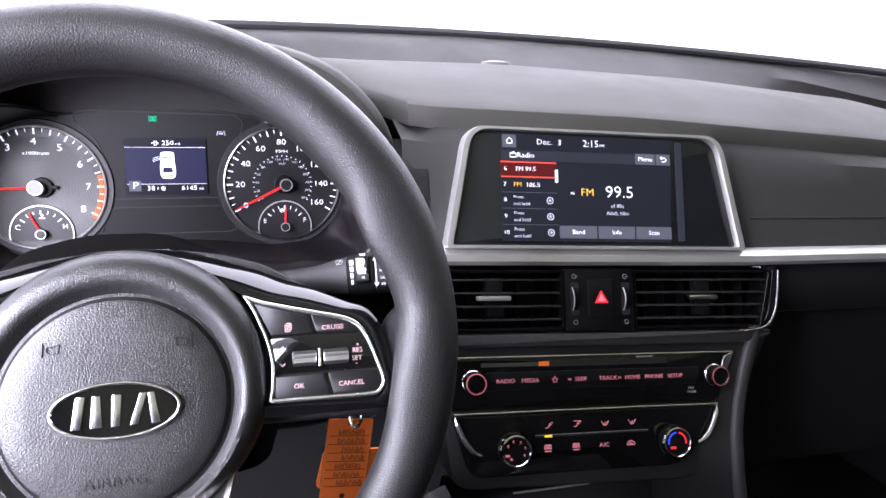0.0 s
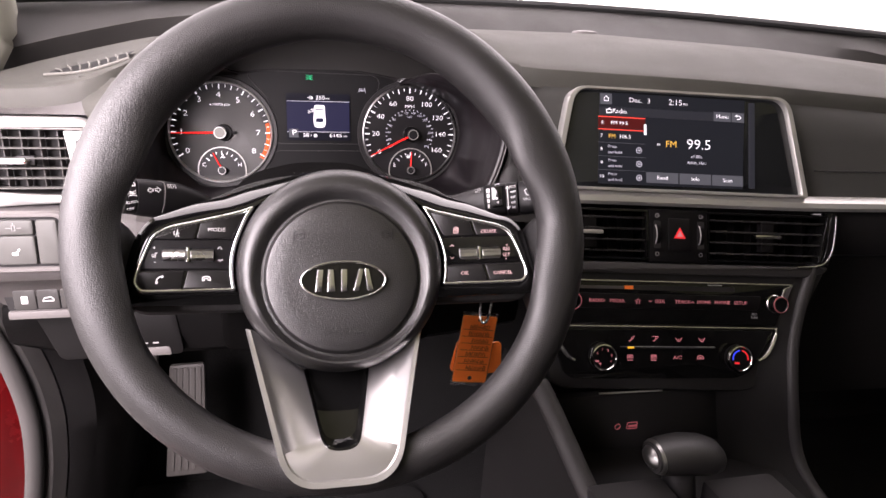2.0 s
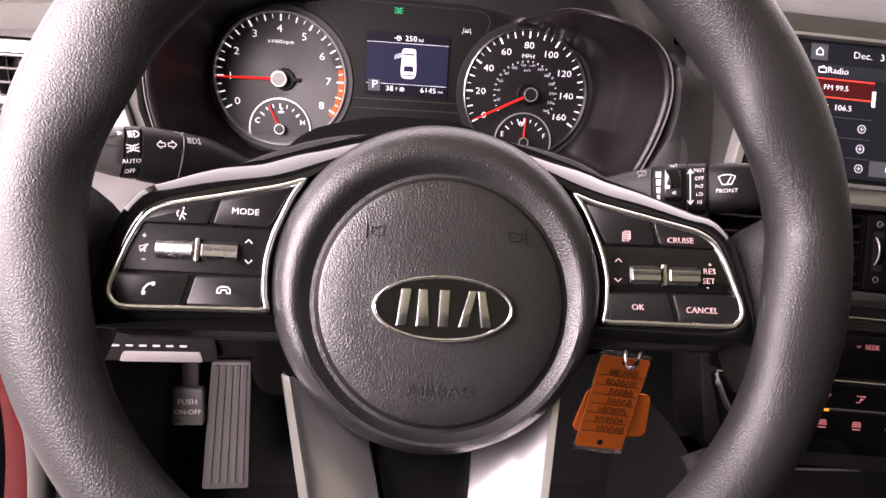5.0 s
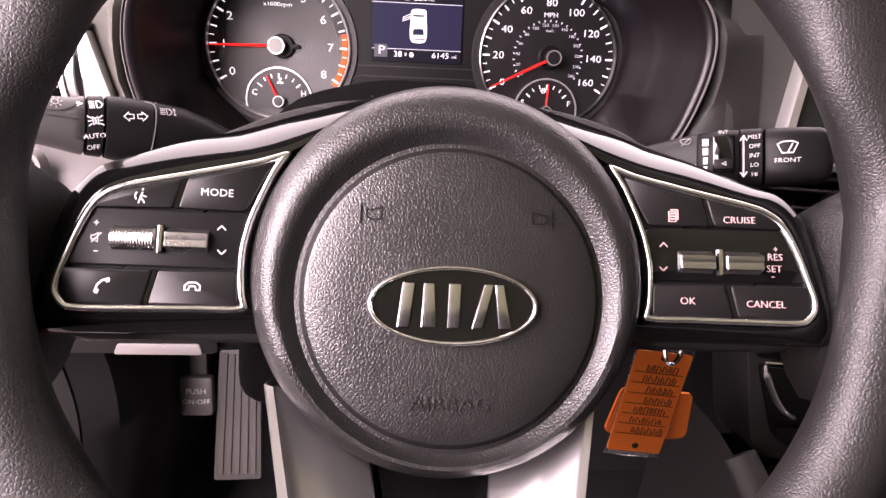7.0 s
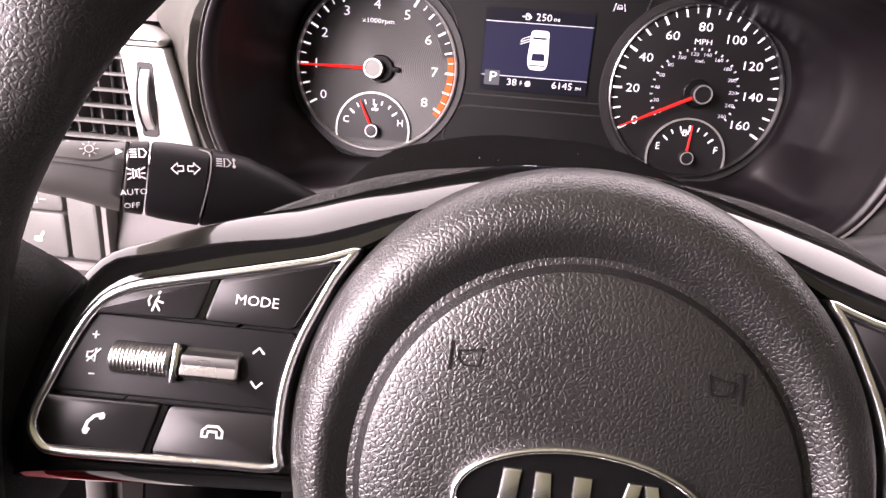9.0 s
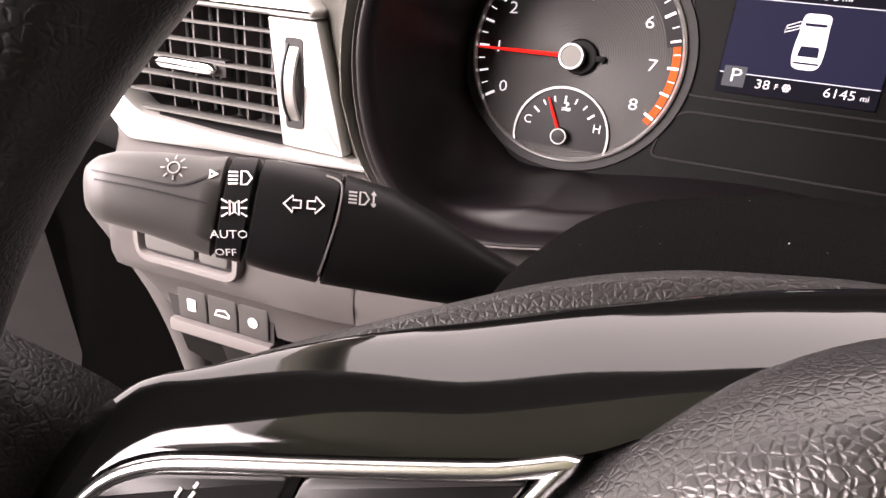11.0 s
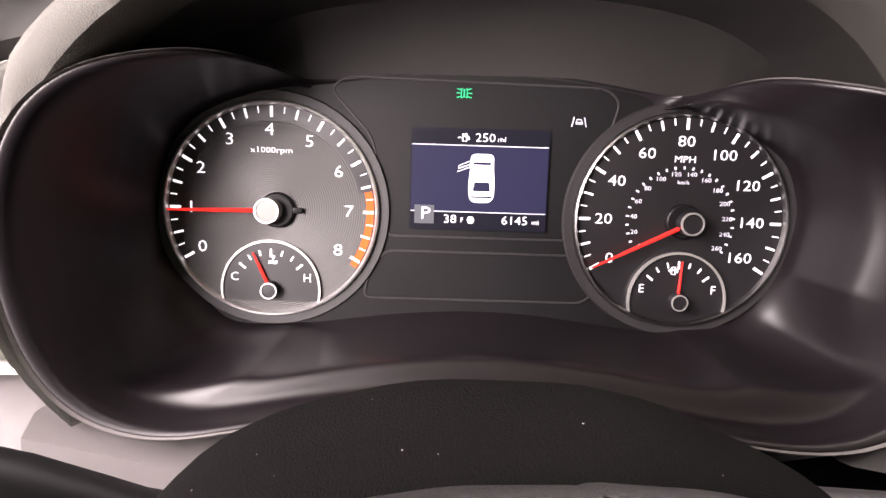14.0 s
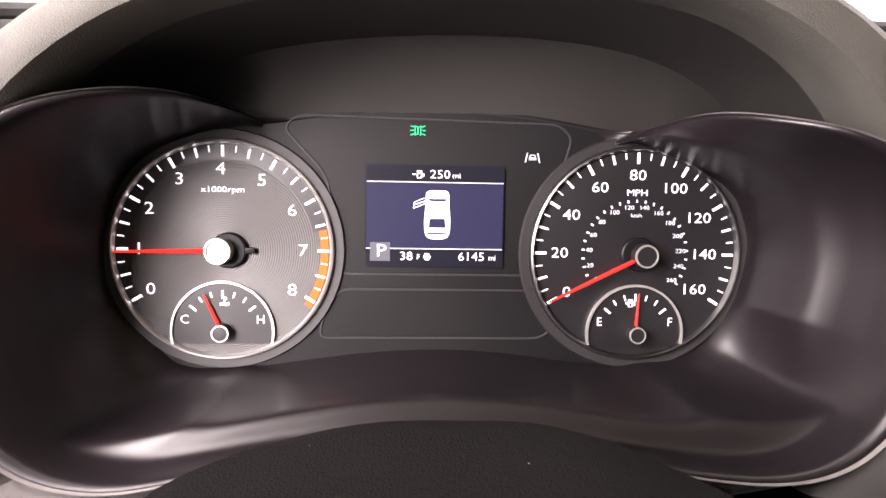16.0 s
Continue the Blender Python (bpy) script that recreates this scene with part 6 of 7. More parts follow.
for i, x in enumerate((-0.0570, -0.0285, 0.0, 0.0285)):
    kicon(MODE if i < 2 else [[(-.9, .4), (-.3, -.6), (.3, -.6), (.9, .4)], [(-.1, -.6), (.1, .2)]], 0.0007, PINK, climate, x, -0.1195, 0.0015, 0.0042, "air_symbol")
    if i == 1:
        kicon([[(-.9, .7), (.9, .7)]], 0.0006, PINK, climate, x, -0.1195, 0.0015, 0.0042, "air_symbol")
for x in (-0.0590, -0.0305):
    kicon([[(-.9, -.1), (-.7, .7), (.7, .7), (.9, -.1), (-.9, -.1)], [(-.6, .3), (.6, .3)], [(-.8, -.7), (.8, -.7)]], 0.0010, PINK, climate, x, -0.1405, 0.0015, 0.0040, "defrost_symbol")
ktext("A/C", 0.0040, PINK, climate, -0.0015, -0.1405, 0.0015)
kicon([[(-1, -.3), (-.8, .3), (-.2, .6), (.5, .5), (1, .0), (1, -.3), (-1, -.3)], [(-.4, 0), (.4, 0)]], 0.0008, PINK, climate, 0.0265, -0.1405, 0.0015, 0.0042, "recirculation_symbol")
kpatch(-0.071, 0.0450, -0.1300, -0.1285, 0.0016, DARK, climate, "groove")
kpatch(-0.071, 0.0450, -0.1284, -0.1278, 0.0018, SATIN, climate, "silver_line")
kpatch(-0.0620, -0.0545, -0.1302, -0.1282, 0.0021, AMBER, climate, "indicator", label="glowing amber indicator")

# ---- console below ----
console = thing("centre_console", Matrix.Translation((0.36, 0.05, 0.30)), "black centre console with a storage niche", "centre console")


def cpart(name, bm, mat, label=""):
    bm.transform(Matrix.Translation((-0.36, -0.05, -0.30)))
    return part(name, bm, mat, console, label)


bm = bmesh.new()
sweep(bm, [[(x, 0.160, 0.470), (x, 0.185, 0.455), (x, 0.20, 0.42), (x, 0.19, 0.385), (x, 0.13, 0.365), (x, 0.02, 0.358)] for x in np.linspace(0.235, 0.505, 8)], 0.004)
cpart("niche", bm, DARK, "black storage niche")
bm = bmesh.new()
tube(bm, [(x, 0.145, 0.452 - 0.03 * (x - 0.33)) for x in np.linspace(0.293, 0.372, 8)], 0.0011, 8)
cpart("niche_lid_edge", bm, SATIN, "thin silver lid edge")
for x, w in ((0.3255, 0), (0.3440, 1)):
    if w:
        bm = bmesh.new()
        o = rrect(x - 0.0068, x + 0.0068, 0.3985, 0.4075, 0.002)
        band(bm, o, inset2(o, 0.0008), 0, 0.0012)
        bm.transform(Matrix.Translation((0, 0.1525, 0)) @ Matrix.Rotation(radians(90), 4, "X"))
        cpart("usb_socket", bm, PINKDIM, "glowing red outlined socket")
        bm = bmesh.new()
        box(bm, x - 0.005, x + 0.005, 0.1495, 0.1515, 0.4022, 0.4040)
        cpart("usb_tongue", bm, PINKDIM)
    else:
        bm = bmesh.new()
        band(bm, circle(x, 0.4030, 0.0036, 20), circle(x, 0.4030, 0.0030, 20), 0, 0.0012)
        bm.transform(Matrix.Translation((0, 0.1525, 0)) @ Matrix.Rotation(radians(90), 4, "X"))
        cpart("aux_socket", bm, PINKDIM)
bm = bmesh.new()
box(bm, 0.238, 0.500, 0.152, 0.165, 0.372, 0.446, 0.003)
cpart("socket_panel", bm, DARK)
# side walls with a padded edge
LW = smooth([(0.190, 0.170, 0.505), (0.208, 0.120, 0.487), (0.241, 0.05, 0.403), (0.262, -0.02, 0.35), (0.270, -0.12, 0.33), (0.27, -0.4, 0.32)], 5)
bm = bmesh.new()
tube(bm, [q for q in LW if q.x > 0.206], 0.011, 12)
cpart("padded_edge", bm, SOFT, "grey padded console edge")
bm = bmesh.new()
sweep(bm, [[(q.x - 0.004, q.y, q.z), (q.x - 0.012, q.y + 0.01, q.z - 0.05), (q.x - 0.02, q.y + 0.03, 0.05)] for q in LW], 0.004)
cpart("side_wall", bm, DARK)
RW = smooth([(0.560, 0.165, 0.590), (0.530, 0.140, 0.52), (0.520, 0.115, 0.455), (0.530, 0.09, 0.37), (0.545, 0.02, 0.33), (0.55, -0.12, 0.32), (0.55, -0.4, 0.32)], 5)
bm = bmesh.new()
tube(bm, RW, 0.0075, 12)
cpart("padded_edge", bm, DARK)
bm = bmesh.new()
sweep(bm, [[(q.x - 0.006, q.y - 0.002, q.z), (q.x - 0.05, q.y + 0.02, q.z - 0.005), (q.x - 0.075, q.y + 0.03, min(q.z, 0.47) - 0.02)] for q in RW], 0.004)
cpart("stack_cheek", bm, DARK, "grey-black stack cheek")
bm = bmesh.new()
sweep(bm, [[(q.x + 0.004, q.y, q.z), (q.x + 0.012, q.y + 0.02, q.z - 0.06), (q.x + 0.02, q.y + 0.03, 0.05)] for q in RW], 0.004)
cpart("side_wall", bm, DARK)
bm = bmesh.new()
sweep(bm, [[(x, 0.04, 0.352), (x, -0.05, 0.347), (x, -0.20, 0.342), (x, -0.42, 0.342)] for x in np.linspace(0.255, 0.55, 6)], 0.004)
cpart("top_plate", bm, GLOSS, "glossy black shift plate")

shifter = thing("gear_lever", pose(0.338, 0.045, 0.377) @ Matrix.Diagonal((0.87, 0.87, 0.9, 1)), "black leather gear lever knob with a chrome cap at its end", "gear lever")


def knob_ring(s, rx, rz):
    return [(s, rx * 1.1 * math.cos(2 * math.pi * k / 28), 0.068 + rz * math.sin(2 * math.pi * k / 28) - 0.12 * max(0, s)) for k in range(28)]


bm = bmesh.new()
loft(bm, [knob_ring(*q) for q in ((-0.035, 0.0215, 0.0170), (-0.025, 0.0240, 0.0195), (0.0, 0.0265, 0.0210), (0.026, 0.0260, 0.0205), (0.040, 0.0215, 0.0170), (0.047, 0.014, 0.0110), (0.050, 0.004, 0.004))])
part("knob", bm, LEATHER, shifter, "black leather knob")
bm = bmesh.new()
loft(bm, [knob_ring(*q) for q in ((-0.0475, 0.004, 0.003), (-0.0468, 0.008, 0.006), (-0.045, 0.0115, 0.0088), (-0.0412, 0.0145, 0.0112), (-0.0400, 0.0145, 0.0112))])
part("chrome_cap", bm, DULL, shifter, "chrome end cap")
bm = bmesh.new()
loft(bm, [knob_ring(*q) for q in ((-0.0402, 0.0188, 0.0145), (-0.0385, 0.0190, 0.0147))])
part("groove", bm, DARK, shifter)
bm = bmesh.new()
loft(bm, [knob_ring(*q) for q in ((-0.0385, 0.0190, 0.0147), (-0.0382, 0.0208, 0.0162), (-0.0350, 0.0222, 0.0175), (-0.0340, 0.0214, 0.0168))])
part("collar", bm, DULL, shifter, "chrome collar")
bm = bmesh.new()
tube(bm, [(0, 0, -0.03), (0, 0, 0.05)], [0.030, 0.016], 16)
part("stem", bm, DARK, shifter)
for x0, x1 in ((0.236, 0.318), (0.366, 0.446)):
    bm = bmesh.new()
    box(bm, x0, x1, -0.12, 0.046, 0.360, 0.414 - 0.08 * (x0 - 0.236), 0.005)
    cpart("armrest_block", bm, DARK, "grey-black padded block")

# ---- left air vent and switches ----
VENT = pose(-0.285, 0.245, 0.70, 90, 0, 0)  # x right, y up, z towards the driver
lv = thing("air_vent", VENT, "driver's side air vent with grey slats in a satin silver surround", "air vent")
hole = rounded([(-0.062, -0.020), (-0.052, -0.030), (0.000, -0.0335), (0.040, -0.0345), (0.0335, 0.027), (0.033, 0.0285), (-0.068, 0.0285), (-0.070, 0.0)], [0.01, 0.012, 0.01, 0.001, 0.002, 0.002, 0.006, 0.01], 4)
bm = bmesh.new()
slab(bm, rounded([(-0.090, 0.0292), (0.060, 0.0288), (0.0625, 0.033), (0.050, 0.0400), (-0.085, 0.0400)], [0.004, 0.002, 0.003, 0.010, 0.004], 5), -0.012, 0.0070, 0.0030)
part("upper_bar", bm, SATIN, lv, "satin silver upper bar")
bm = bmesh.new()
slab(bm, rounded([(0.0412, -0.0336), (0.0765, -0.0345), (0.0610, 0.0280), (0.0342, 0.0280)], 0.0012, 3), -0.010, 0.0035, 0.0010)
part("side_plate", bm, SATIN, lv, "flat satin silver side plate")
bm = bmesh.new()
slab(bm, rounded([(-0.070, 0.0290), (-0.070, 0.0), (-0.062, -0.020), (-0.050, -0.0300), (0.0, -0.0340), (0.040, -0.0352), (0.080, -0.0358), (0.098, -0.0360), (0.098, -0.0398), (0.078, -0.0402), (0.0, -0.0440), (-0.060, -0.0475), (-0.082, -0.024), (-0.092, 0.0), (-0.090, 0.0290)][::-1], 0.006, 4), -0.012, 0.0060, 0.0022)
part("lower_bar", bm, SATIN, lv, "curved satin silver lower bar")
bm = bmesh.new()
rings = [[(q.x, q.y, 0.001) for q in hole], [(q.x * 0.99, q.y * 0.99, -0.03) for q in hole]]
loft(bm, rings, caps=False)
slab(bm, hole, -0.034, -0.030)
part("duct", bm, DARK, lv)
for i in range(6):
    y = 0.0205 - 0.0098 * i
    x0, x1 = -0.067 + 0.0022 * i, 0.0335 + 0.0011 * i
    bm = bmesh.new()
    loft(bm, [[(x, y + 0.0009, -0.0004), (x, y + 0.0005, 0.0006), (x, y - 0.0005, 0.0006), (x, y - 0.0009, -0.0004), (x, y - 0.0016, -0.013), (x, y - 0.0004, -0.013)] for x in (x0, -0.02, x1)])
    slat = part("slat", bm, SKIN, lv, "grey plastic slat with a pale front edge")
for i in range(6):
    x = -0.060 + 0.0165 * i
    bm = bmesh.new()
    box(bm, x, x + 0.0012, -0.031, 0.027, -0.028, -0.0155, 0.0003)
    part("vane", bm, PANEL, lv)
bm = bmesh.new()
slab(bm, rounded([(-0.037, -0.0016), (-0.033, 0.0012), (-0.002, 0.0012), (0.002, -0.0016), (-0.002, -0.0044), (-0.033, -0.0044)], 0.001, 3), -0.004, 0.0045, 0.0012)
part("tab", bm, CHROME, lv, "chrome tab")
bm = bmesh.new()
box(bm, -0.012, 0.005, -0.006, 0.003, -0.008, -0.001, 0.0015)
part("tab_carrier", bm, DARK, lv)
bm = bmesh.new()
slab(bm, rrect(0.0440, 0.0540, -0.024, 0.020, 0.0025), 0.0025, 0.0042)
part("wheel_slot", bm, DARK, lv)
bm = bmesh.new()
rings = [[(0.049 + dx, -0.002 + r * math.cos(a), -0.020 + r * math.sin(a)) for a in np.linspace(0.27 * math.pi, 0.73 * math.pi, 21)] for dx, r in ((-0.0035, 0.0290), (-0.0028, 0.0300), (0.0028, 0.0300), (0.0035, 0.0290))]
loft(bm, rings, closed=False)
bmesh.ops.solidify(bm, geom=bm.faces[:], thickness=0.002)
part("thumb_wheel", bm, SATIN, lv, "satin silver thumb wheel")
bm = bmesh.new()
tube(bm, [(0.0460, -0.002 + 0.0303 * math.cos(a), -0.020 + 0.0303 * math.sin(a)) for a in np.linspace(0.29 * math.pi, 0.71 * math.pi, 15)], 0.0008, 6)
part("wheel_edge", bm, DARK, lv)
SW = pose(-0.2835, 0.2125, 0.626, 88, 0, 0)
sw = thing("mirror_switch", SW, "grey dash switch block with dimmer keys in a raised bezel", "switch")
bm = bmesh.new()
o = rrect(-0.034, 0.034, -0.029, 0.029, 0.011, 5)
band(bm, o, inset2(o, 0.0045), -0.006, 0.0035, 0.0015)
part("bezel", bm, PANEL, sw)
bm = bmesh.new()
slab(bm, inset2(o, 0.004), -0.008, -0.001)
part("well", bm, DARK, sw)
for x0, x1, y0, y1 in ((-0.0265, 0.0065, 0.0075, 0.0220), (-0.0265, 0.0065, -0.0215, 0.0065), (0.0085, 0.0270, -0.0215, 0.0220)):
    bm = bmesh.new()
    slab(bm, rrect(x0, x1, y0, y1, 0.003), -0.003, 0.003, 0.0015)
    part("key", bm, SKIN, sw)
icon([[(-1, 0), (-.4, 0)], [(.4, 0), (1, 0)], [(-.2, -.4), (.2, -.4), (.2, .4), (-.2, .4), (-.2, -.4)], [(0, .4), (0, .8)]], 0.0007, DIMPRINT, sw, -0.010, 0.0145, 0.0032, 0.0065, "dimmer_symbol")
icon([[(-.8, -.6), (.2, -.6), (.2, .1), (.7, .8)], [(-.8, -.6), (-.8, -.2), (-.2, -.1)]], 0.0014, GREYPRINT, sw, -0.010, -0.009, 0.0032, 0.0040, "lane_key_symbol")

ROW = pose(-0.283, 0.2335, 0.560, 90, 0, 0)
rowsw = thing("release_buttons", ROW, "row of three grey fuel door and boot release buttons", "switch")
bm = bmesh.new()
slab(bm, rounded([(-0.036, -0.012), (0.036, -0.012), (0.036, 0.0125), (-0.040, 0.0125)], 0.003), -0.008, -0.0005)
part("well", bm, DARK, rowsw)
for x in (-0.020, 0.0015, 0.0230):
    bm = bmesh.new()
    slab(bm, rrect(x - 0.0102, x + 0.0102, -0.0105, 0.0105, 0.002), -0.003, 0.0010, 0.0008)
    part("button", bm, LINING, rowsw)
bm = bmesh.new()
box(bm, -0.036, 0.036, -0.0200, -0.0115, -0.012, 0.004, 0.002)
part("lower_ledge", bm, PANEL, rowsw)
bm = bmesh.new()
slab(bm, rrect(-0.0230, -0.0170, -0.004, 0.004, 0.001, 2), 0.001, 0.0016)
part("fuel_symbol", bm, GREYPRINT, rowsw)
icon([[(-1, -.3), (-.6, .3), (.5, .5), (1, .0), (1, -.3), (-1, -.3)]], 0.0012, GREYPRINT, rowsw, 0.0015, 0.0, 0.0014, 0.0052, "boot_symbol")
bm = bmesh.new()
slab(bm, circle(0.023, 0.0, 0.0033, 16), 0.001, 0.0016)
part("lamp_symbol", bm, GREYPRINT, rowsw)


# ---- stalks ----
def stalk_matrix(origin, ax, zz):
    ax = Vector(ax).normalized()
    zz = Vector(zz)
    zz = (zz - ax * zz.dot(ax)).normalized()
    m = Matrix((ax, zz.cross(ax), zz)).transposed().to_4x4()
    m.translation = origin
    return m


LAMP = [[(.1, -.6), (.1, .6), (.6, .55), (1, 0), (.6, -.55), (.1, -.6)], [(-.2, .5), (-1, .5)], [(-.2, .17), (-1, .17)], [(-.2, -.17), (-1, -.17)], [(-.2, -.5), (-1, -.5)]]


def light_stalk():
    """Local x along the stalk towards the column, y up its face, z towards the driver."""
    ob = thing("light_stalk", stalk_matrix((-0.1575, 0.0915, 0.6985), (0.853, 0.522, 0), (0, -0.97, 0.24)), "black turn signal and headlamp stalk with white symbols", "stalk", "column stalks")
    CENTRE = [(-0.0365, 0.0030), (-0.030, 0.0031), (-0.021, 0.0018), (-0.009, -0.0008), (0.004, -0.0025), (0.0253, -0.0071), (0.040, -0.0105), (0.051, -0.0142), (0.0645, -0.0195), (0.075, -0.0240), (0.092, -0.0320)]
    HALF = [(-0.0365, 0.0040), (-0.0358, 0.0062), (-0.0340, 0.0080), (-0.030, 0.0093), (-0.021, 0.0106), (-0.009, 0.0123), (-0.004, 0.0132), (0.004, 0.0140), (0.0115, 0.0148), (0.0253, 0.0150), (0.040, 0.0146), (0.051, 0.0130), (0.0645, 0.0102), (0.075, 0.0080), (0.092, 0.0075)]
    DEEP = [(-0.0365, 0.0040), (-0.0358, 0.0070), (-0.0335, 0.0092), (-0.030, 0.0102), (-0.021, 0.0110), (0.0, 0.0116), (0.0253, 0.0116), (0.051, 0.0105), (0.075, 0.0085), (0.092, 0.0080)]
    LEAN = [(-0.0365, 0.0), (-0.028, 0.10), (-0.006, 0.19), (0.004, 0.19), (0.0253, 0.24), (0.06, 0.1), (0.092, 0.0)]
    N = 2.7

    def ring(x, grow=0.0):
        c, h, d, k = lerp(CENTRE, x), lerp(HALF, x) + grow, lerp(DEEP, x) + grow, lerp(LEAN, x)
        out = []
        for i in range(40):
            u = 2 * math.pi * i / 40
            cy, cz = math.cos(u), math.sin(u)
            y = c + h * math.copysign(abs(cy) ** (2 / N), cy)
            out.append((x + k * y, y, -0.0116 + d * math.copysign(abs(cz) ** (2 / N), cz)))
        return out

    def on_face(p):
        """Lays a print on the stalk's curved front."""
        x = p.x - lerp(LEAN, p.x) * p.y
        c, h, d = lerp(CENTRE, x), lerp(HALF, x), lerp(DEEP, x)
        v = min(0.97, abs((p.y - c) / h))
        return Vector((p.x, p.y, -0.0116 + d * (1 - v ** N) ** (1 / N) + p.z))

    def piece(name, xs, mat, label=""):
        bm = bmesh.new()
        ends = (xs[0], xs[-1])
        loft(bm, [ring(ends[0], -0.0009)] + [ring(x + (0.0005 if x == ends[0] else -0.0005 if x == ends[1] else 0)) for x in xs] + [ring(ends[1], -0.0009)])
        return part(name, bm, mat, ob, label, sharp=50)

    bm = bmesh.new()
    loft(bm, [ring(x) for x in (-0.0365, -0.0358, -0.0347, -0.0335, -0.030, -0.025, -0.021, -0.015, -0.009, -0.0046)] + [ring(-0.0040, -0.0009)])
    knob = part("twist_end", bm, LINING, ob, "satin grey-black twist end", sharp=60)
    collar = piece("collar", (-0.0034, 0.0, 0.0036), BUTTON)
    body = piece("body", (0.0044, 0.010, 0.017, 0.0252), BUTTON)
    bm = bmesh.new()
    loft(bm, [ring(0.0258, -0.0009)] + [ring(x) for x in (0.0262, 0.032, 0.040, 0.0455, 0.051, 0.058, 0.0645, 0.070, 0.075, 0.084, 0.092)])
    arm = part("arm", bm, BUTTON, ob, "satin black tapering arm", sharp=50)
    for pts in ([(-0.0325, 0.0056, 0), (-0.020, 0.0034, 0), (-0.0065, 0.0002, 0)],):
        bm = bmesh.new()
        line(bm, smooth(pts, 6), 0.0005, -0.0002, 0.0003)
        warp(bm, on_face)
        part("crease", bm, DARK, knob)
    bm = bmesh.new()
    line(bm, smooth([(-0.0335, 0.0078, 0), (-0.024, 0.0062, 0), (-0.014, 0.0046, 0), (-0.0085, 0.0060, 0), (-0.0035, 0.0085, 0)], 6), 0.0005, -0.0002, 0.0003)
    warp(bm, on_face)
    part("crease", bm, DARK, knob)
    # thin pale line painted as the glint on the body's edge
    bm = bmesh.new()
    line(bm, smooth([(0.0225, 0.0075, 0), (0.0262, 0.0056, 0), (0.0258, 0.0, 0), (0.0240, -0.0070, 0), (0.0202, -0.0185, 0)], 6), 0.0005, -0.0002, 0.0003)
    warp(bm, on_face)
    part("edge_glint", bm, PANEL, body)
    icon(LAMP, 0.00045, GREYPRINT, collar, 0.0012, 0.0066, 0.0002, 0.0028, "headlamp_symbol", f=on_face)
    icon([[(-.35, -.6), (-.35, .6), (-.05, .35), (-.05, -.35), (-.35, -.6)], [(.35, -.6), (.35, .6), (.05, .35), (.05, -.35), (.35, -.6)], [(.5, .4), (1, .7)], [(.5, 0), (1, 0)], [(.5, -.4), (1, -.7)], [(-.5, .4), (-1, .7)], [(-.5, 0), (-1, 0)], [(-.5, -.4), (-1, -.7)]], 0.0004, GREYPRINT, collar, -0.0002, -0.0008, 0.0002, 0.0031, "side_lamp_symbol", f=on_face)
    text("AUTO", 0.0021, GREYPRINT, collar, -0.0016, -0.0076, 0.0002, f=on_face, wide=1.1)
    text("OFF", 0.0020, GREYPRINT, collar, -0.0028, -0.0125, 0.0002, f=on_face, wide=1.1)
    icon([[(-1.05, 0), (-.58, .45), (-.58, .2), (-.17, .2), (-.17, -.2), (-.58, -.2), (-.58, -.45), (-1.05, 0)], [(1.05, 0), (.58, .45), (.58, .2), (.17, .2), (.17, -.2), (.58, -.2), (.58, -.45), (1.05, 0)]], 0.00045, GREYPRINT, body, 0.0168, 0.0002, 0.0002, 0.0048, "turn_signal_symbol", turn=-3, f=on_face)
    icon(LAMP + [[(1.45, -.6), (1.45, .6)], [(1.25, .4), (1.45, .7), (1.65, .4)], [(1.25, -.4), (1.45, -.7), (1.65, -.4)]], 0.00045, DIMPRINT, arm, 0.0308, 0.0019, 0.0002, 0.0027, "beam_level_symbol", turn=-6, f=on_face)
    icon([[(math.cos(t) * .45, math.sin(t) * .45) for t in np.linspace(0, 2 * math.pi, 13)][:-1] + [(.45, 0.0)]] + [[(math.cos(t) * .65, math.sin(t) * .65), (math.cos(t), math.sin(t))] for t in np.linspace(0, 2 * math.pi, 9)[:-1]], 0.0003, DIMPRINT, knob, -0.0145, 0.0088, 0.0002, 0.0030, "lamp_symbol", f=on_face)
    icon([[(-.5, -.5), (.6, 0), (-.5, .5), (-.5, -.5)]], 0.0008, GREYPRINT, knob, -0.0052, 0.0074, 0.0002, 0.0016, "pointer", f=on_face)
    return ob


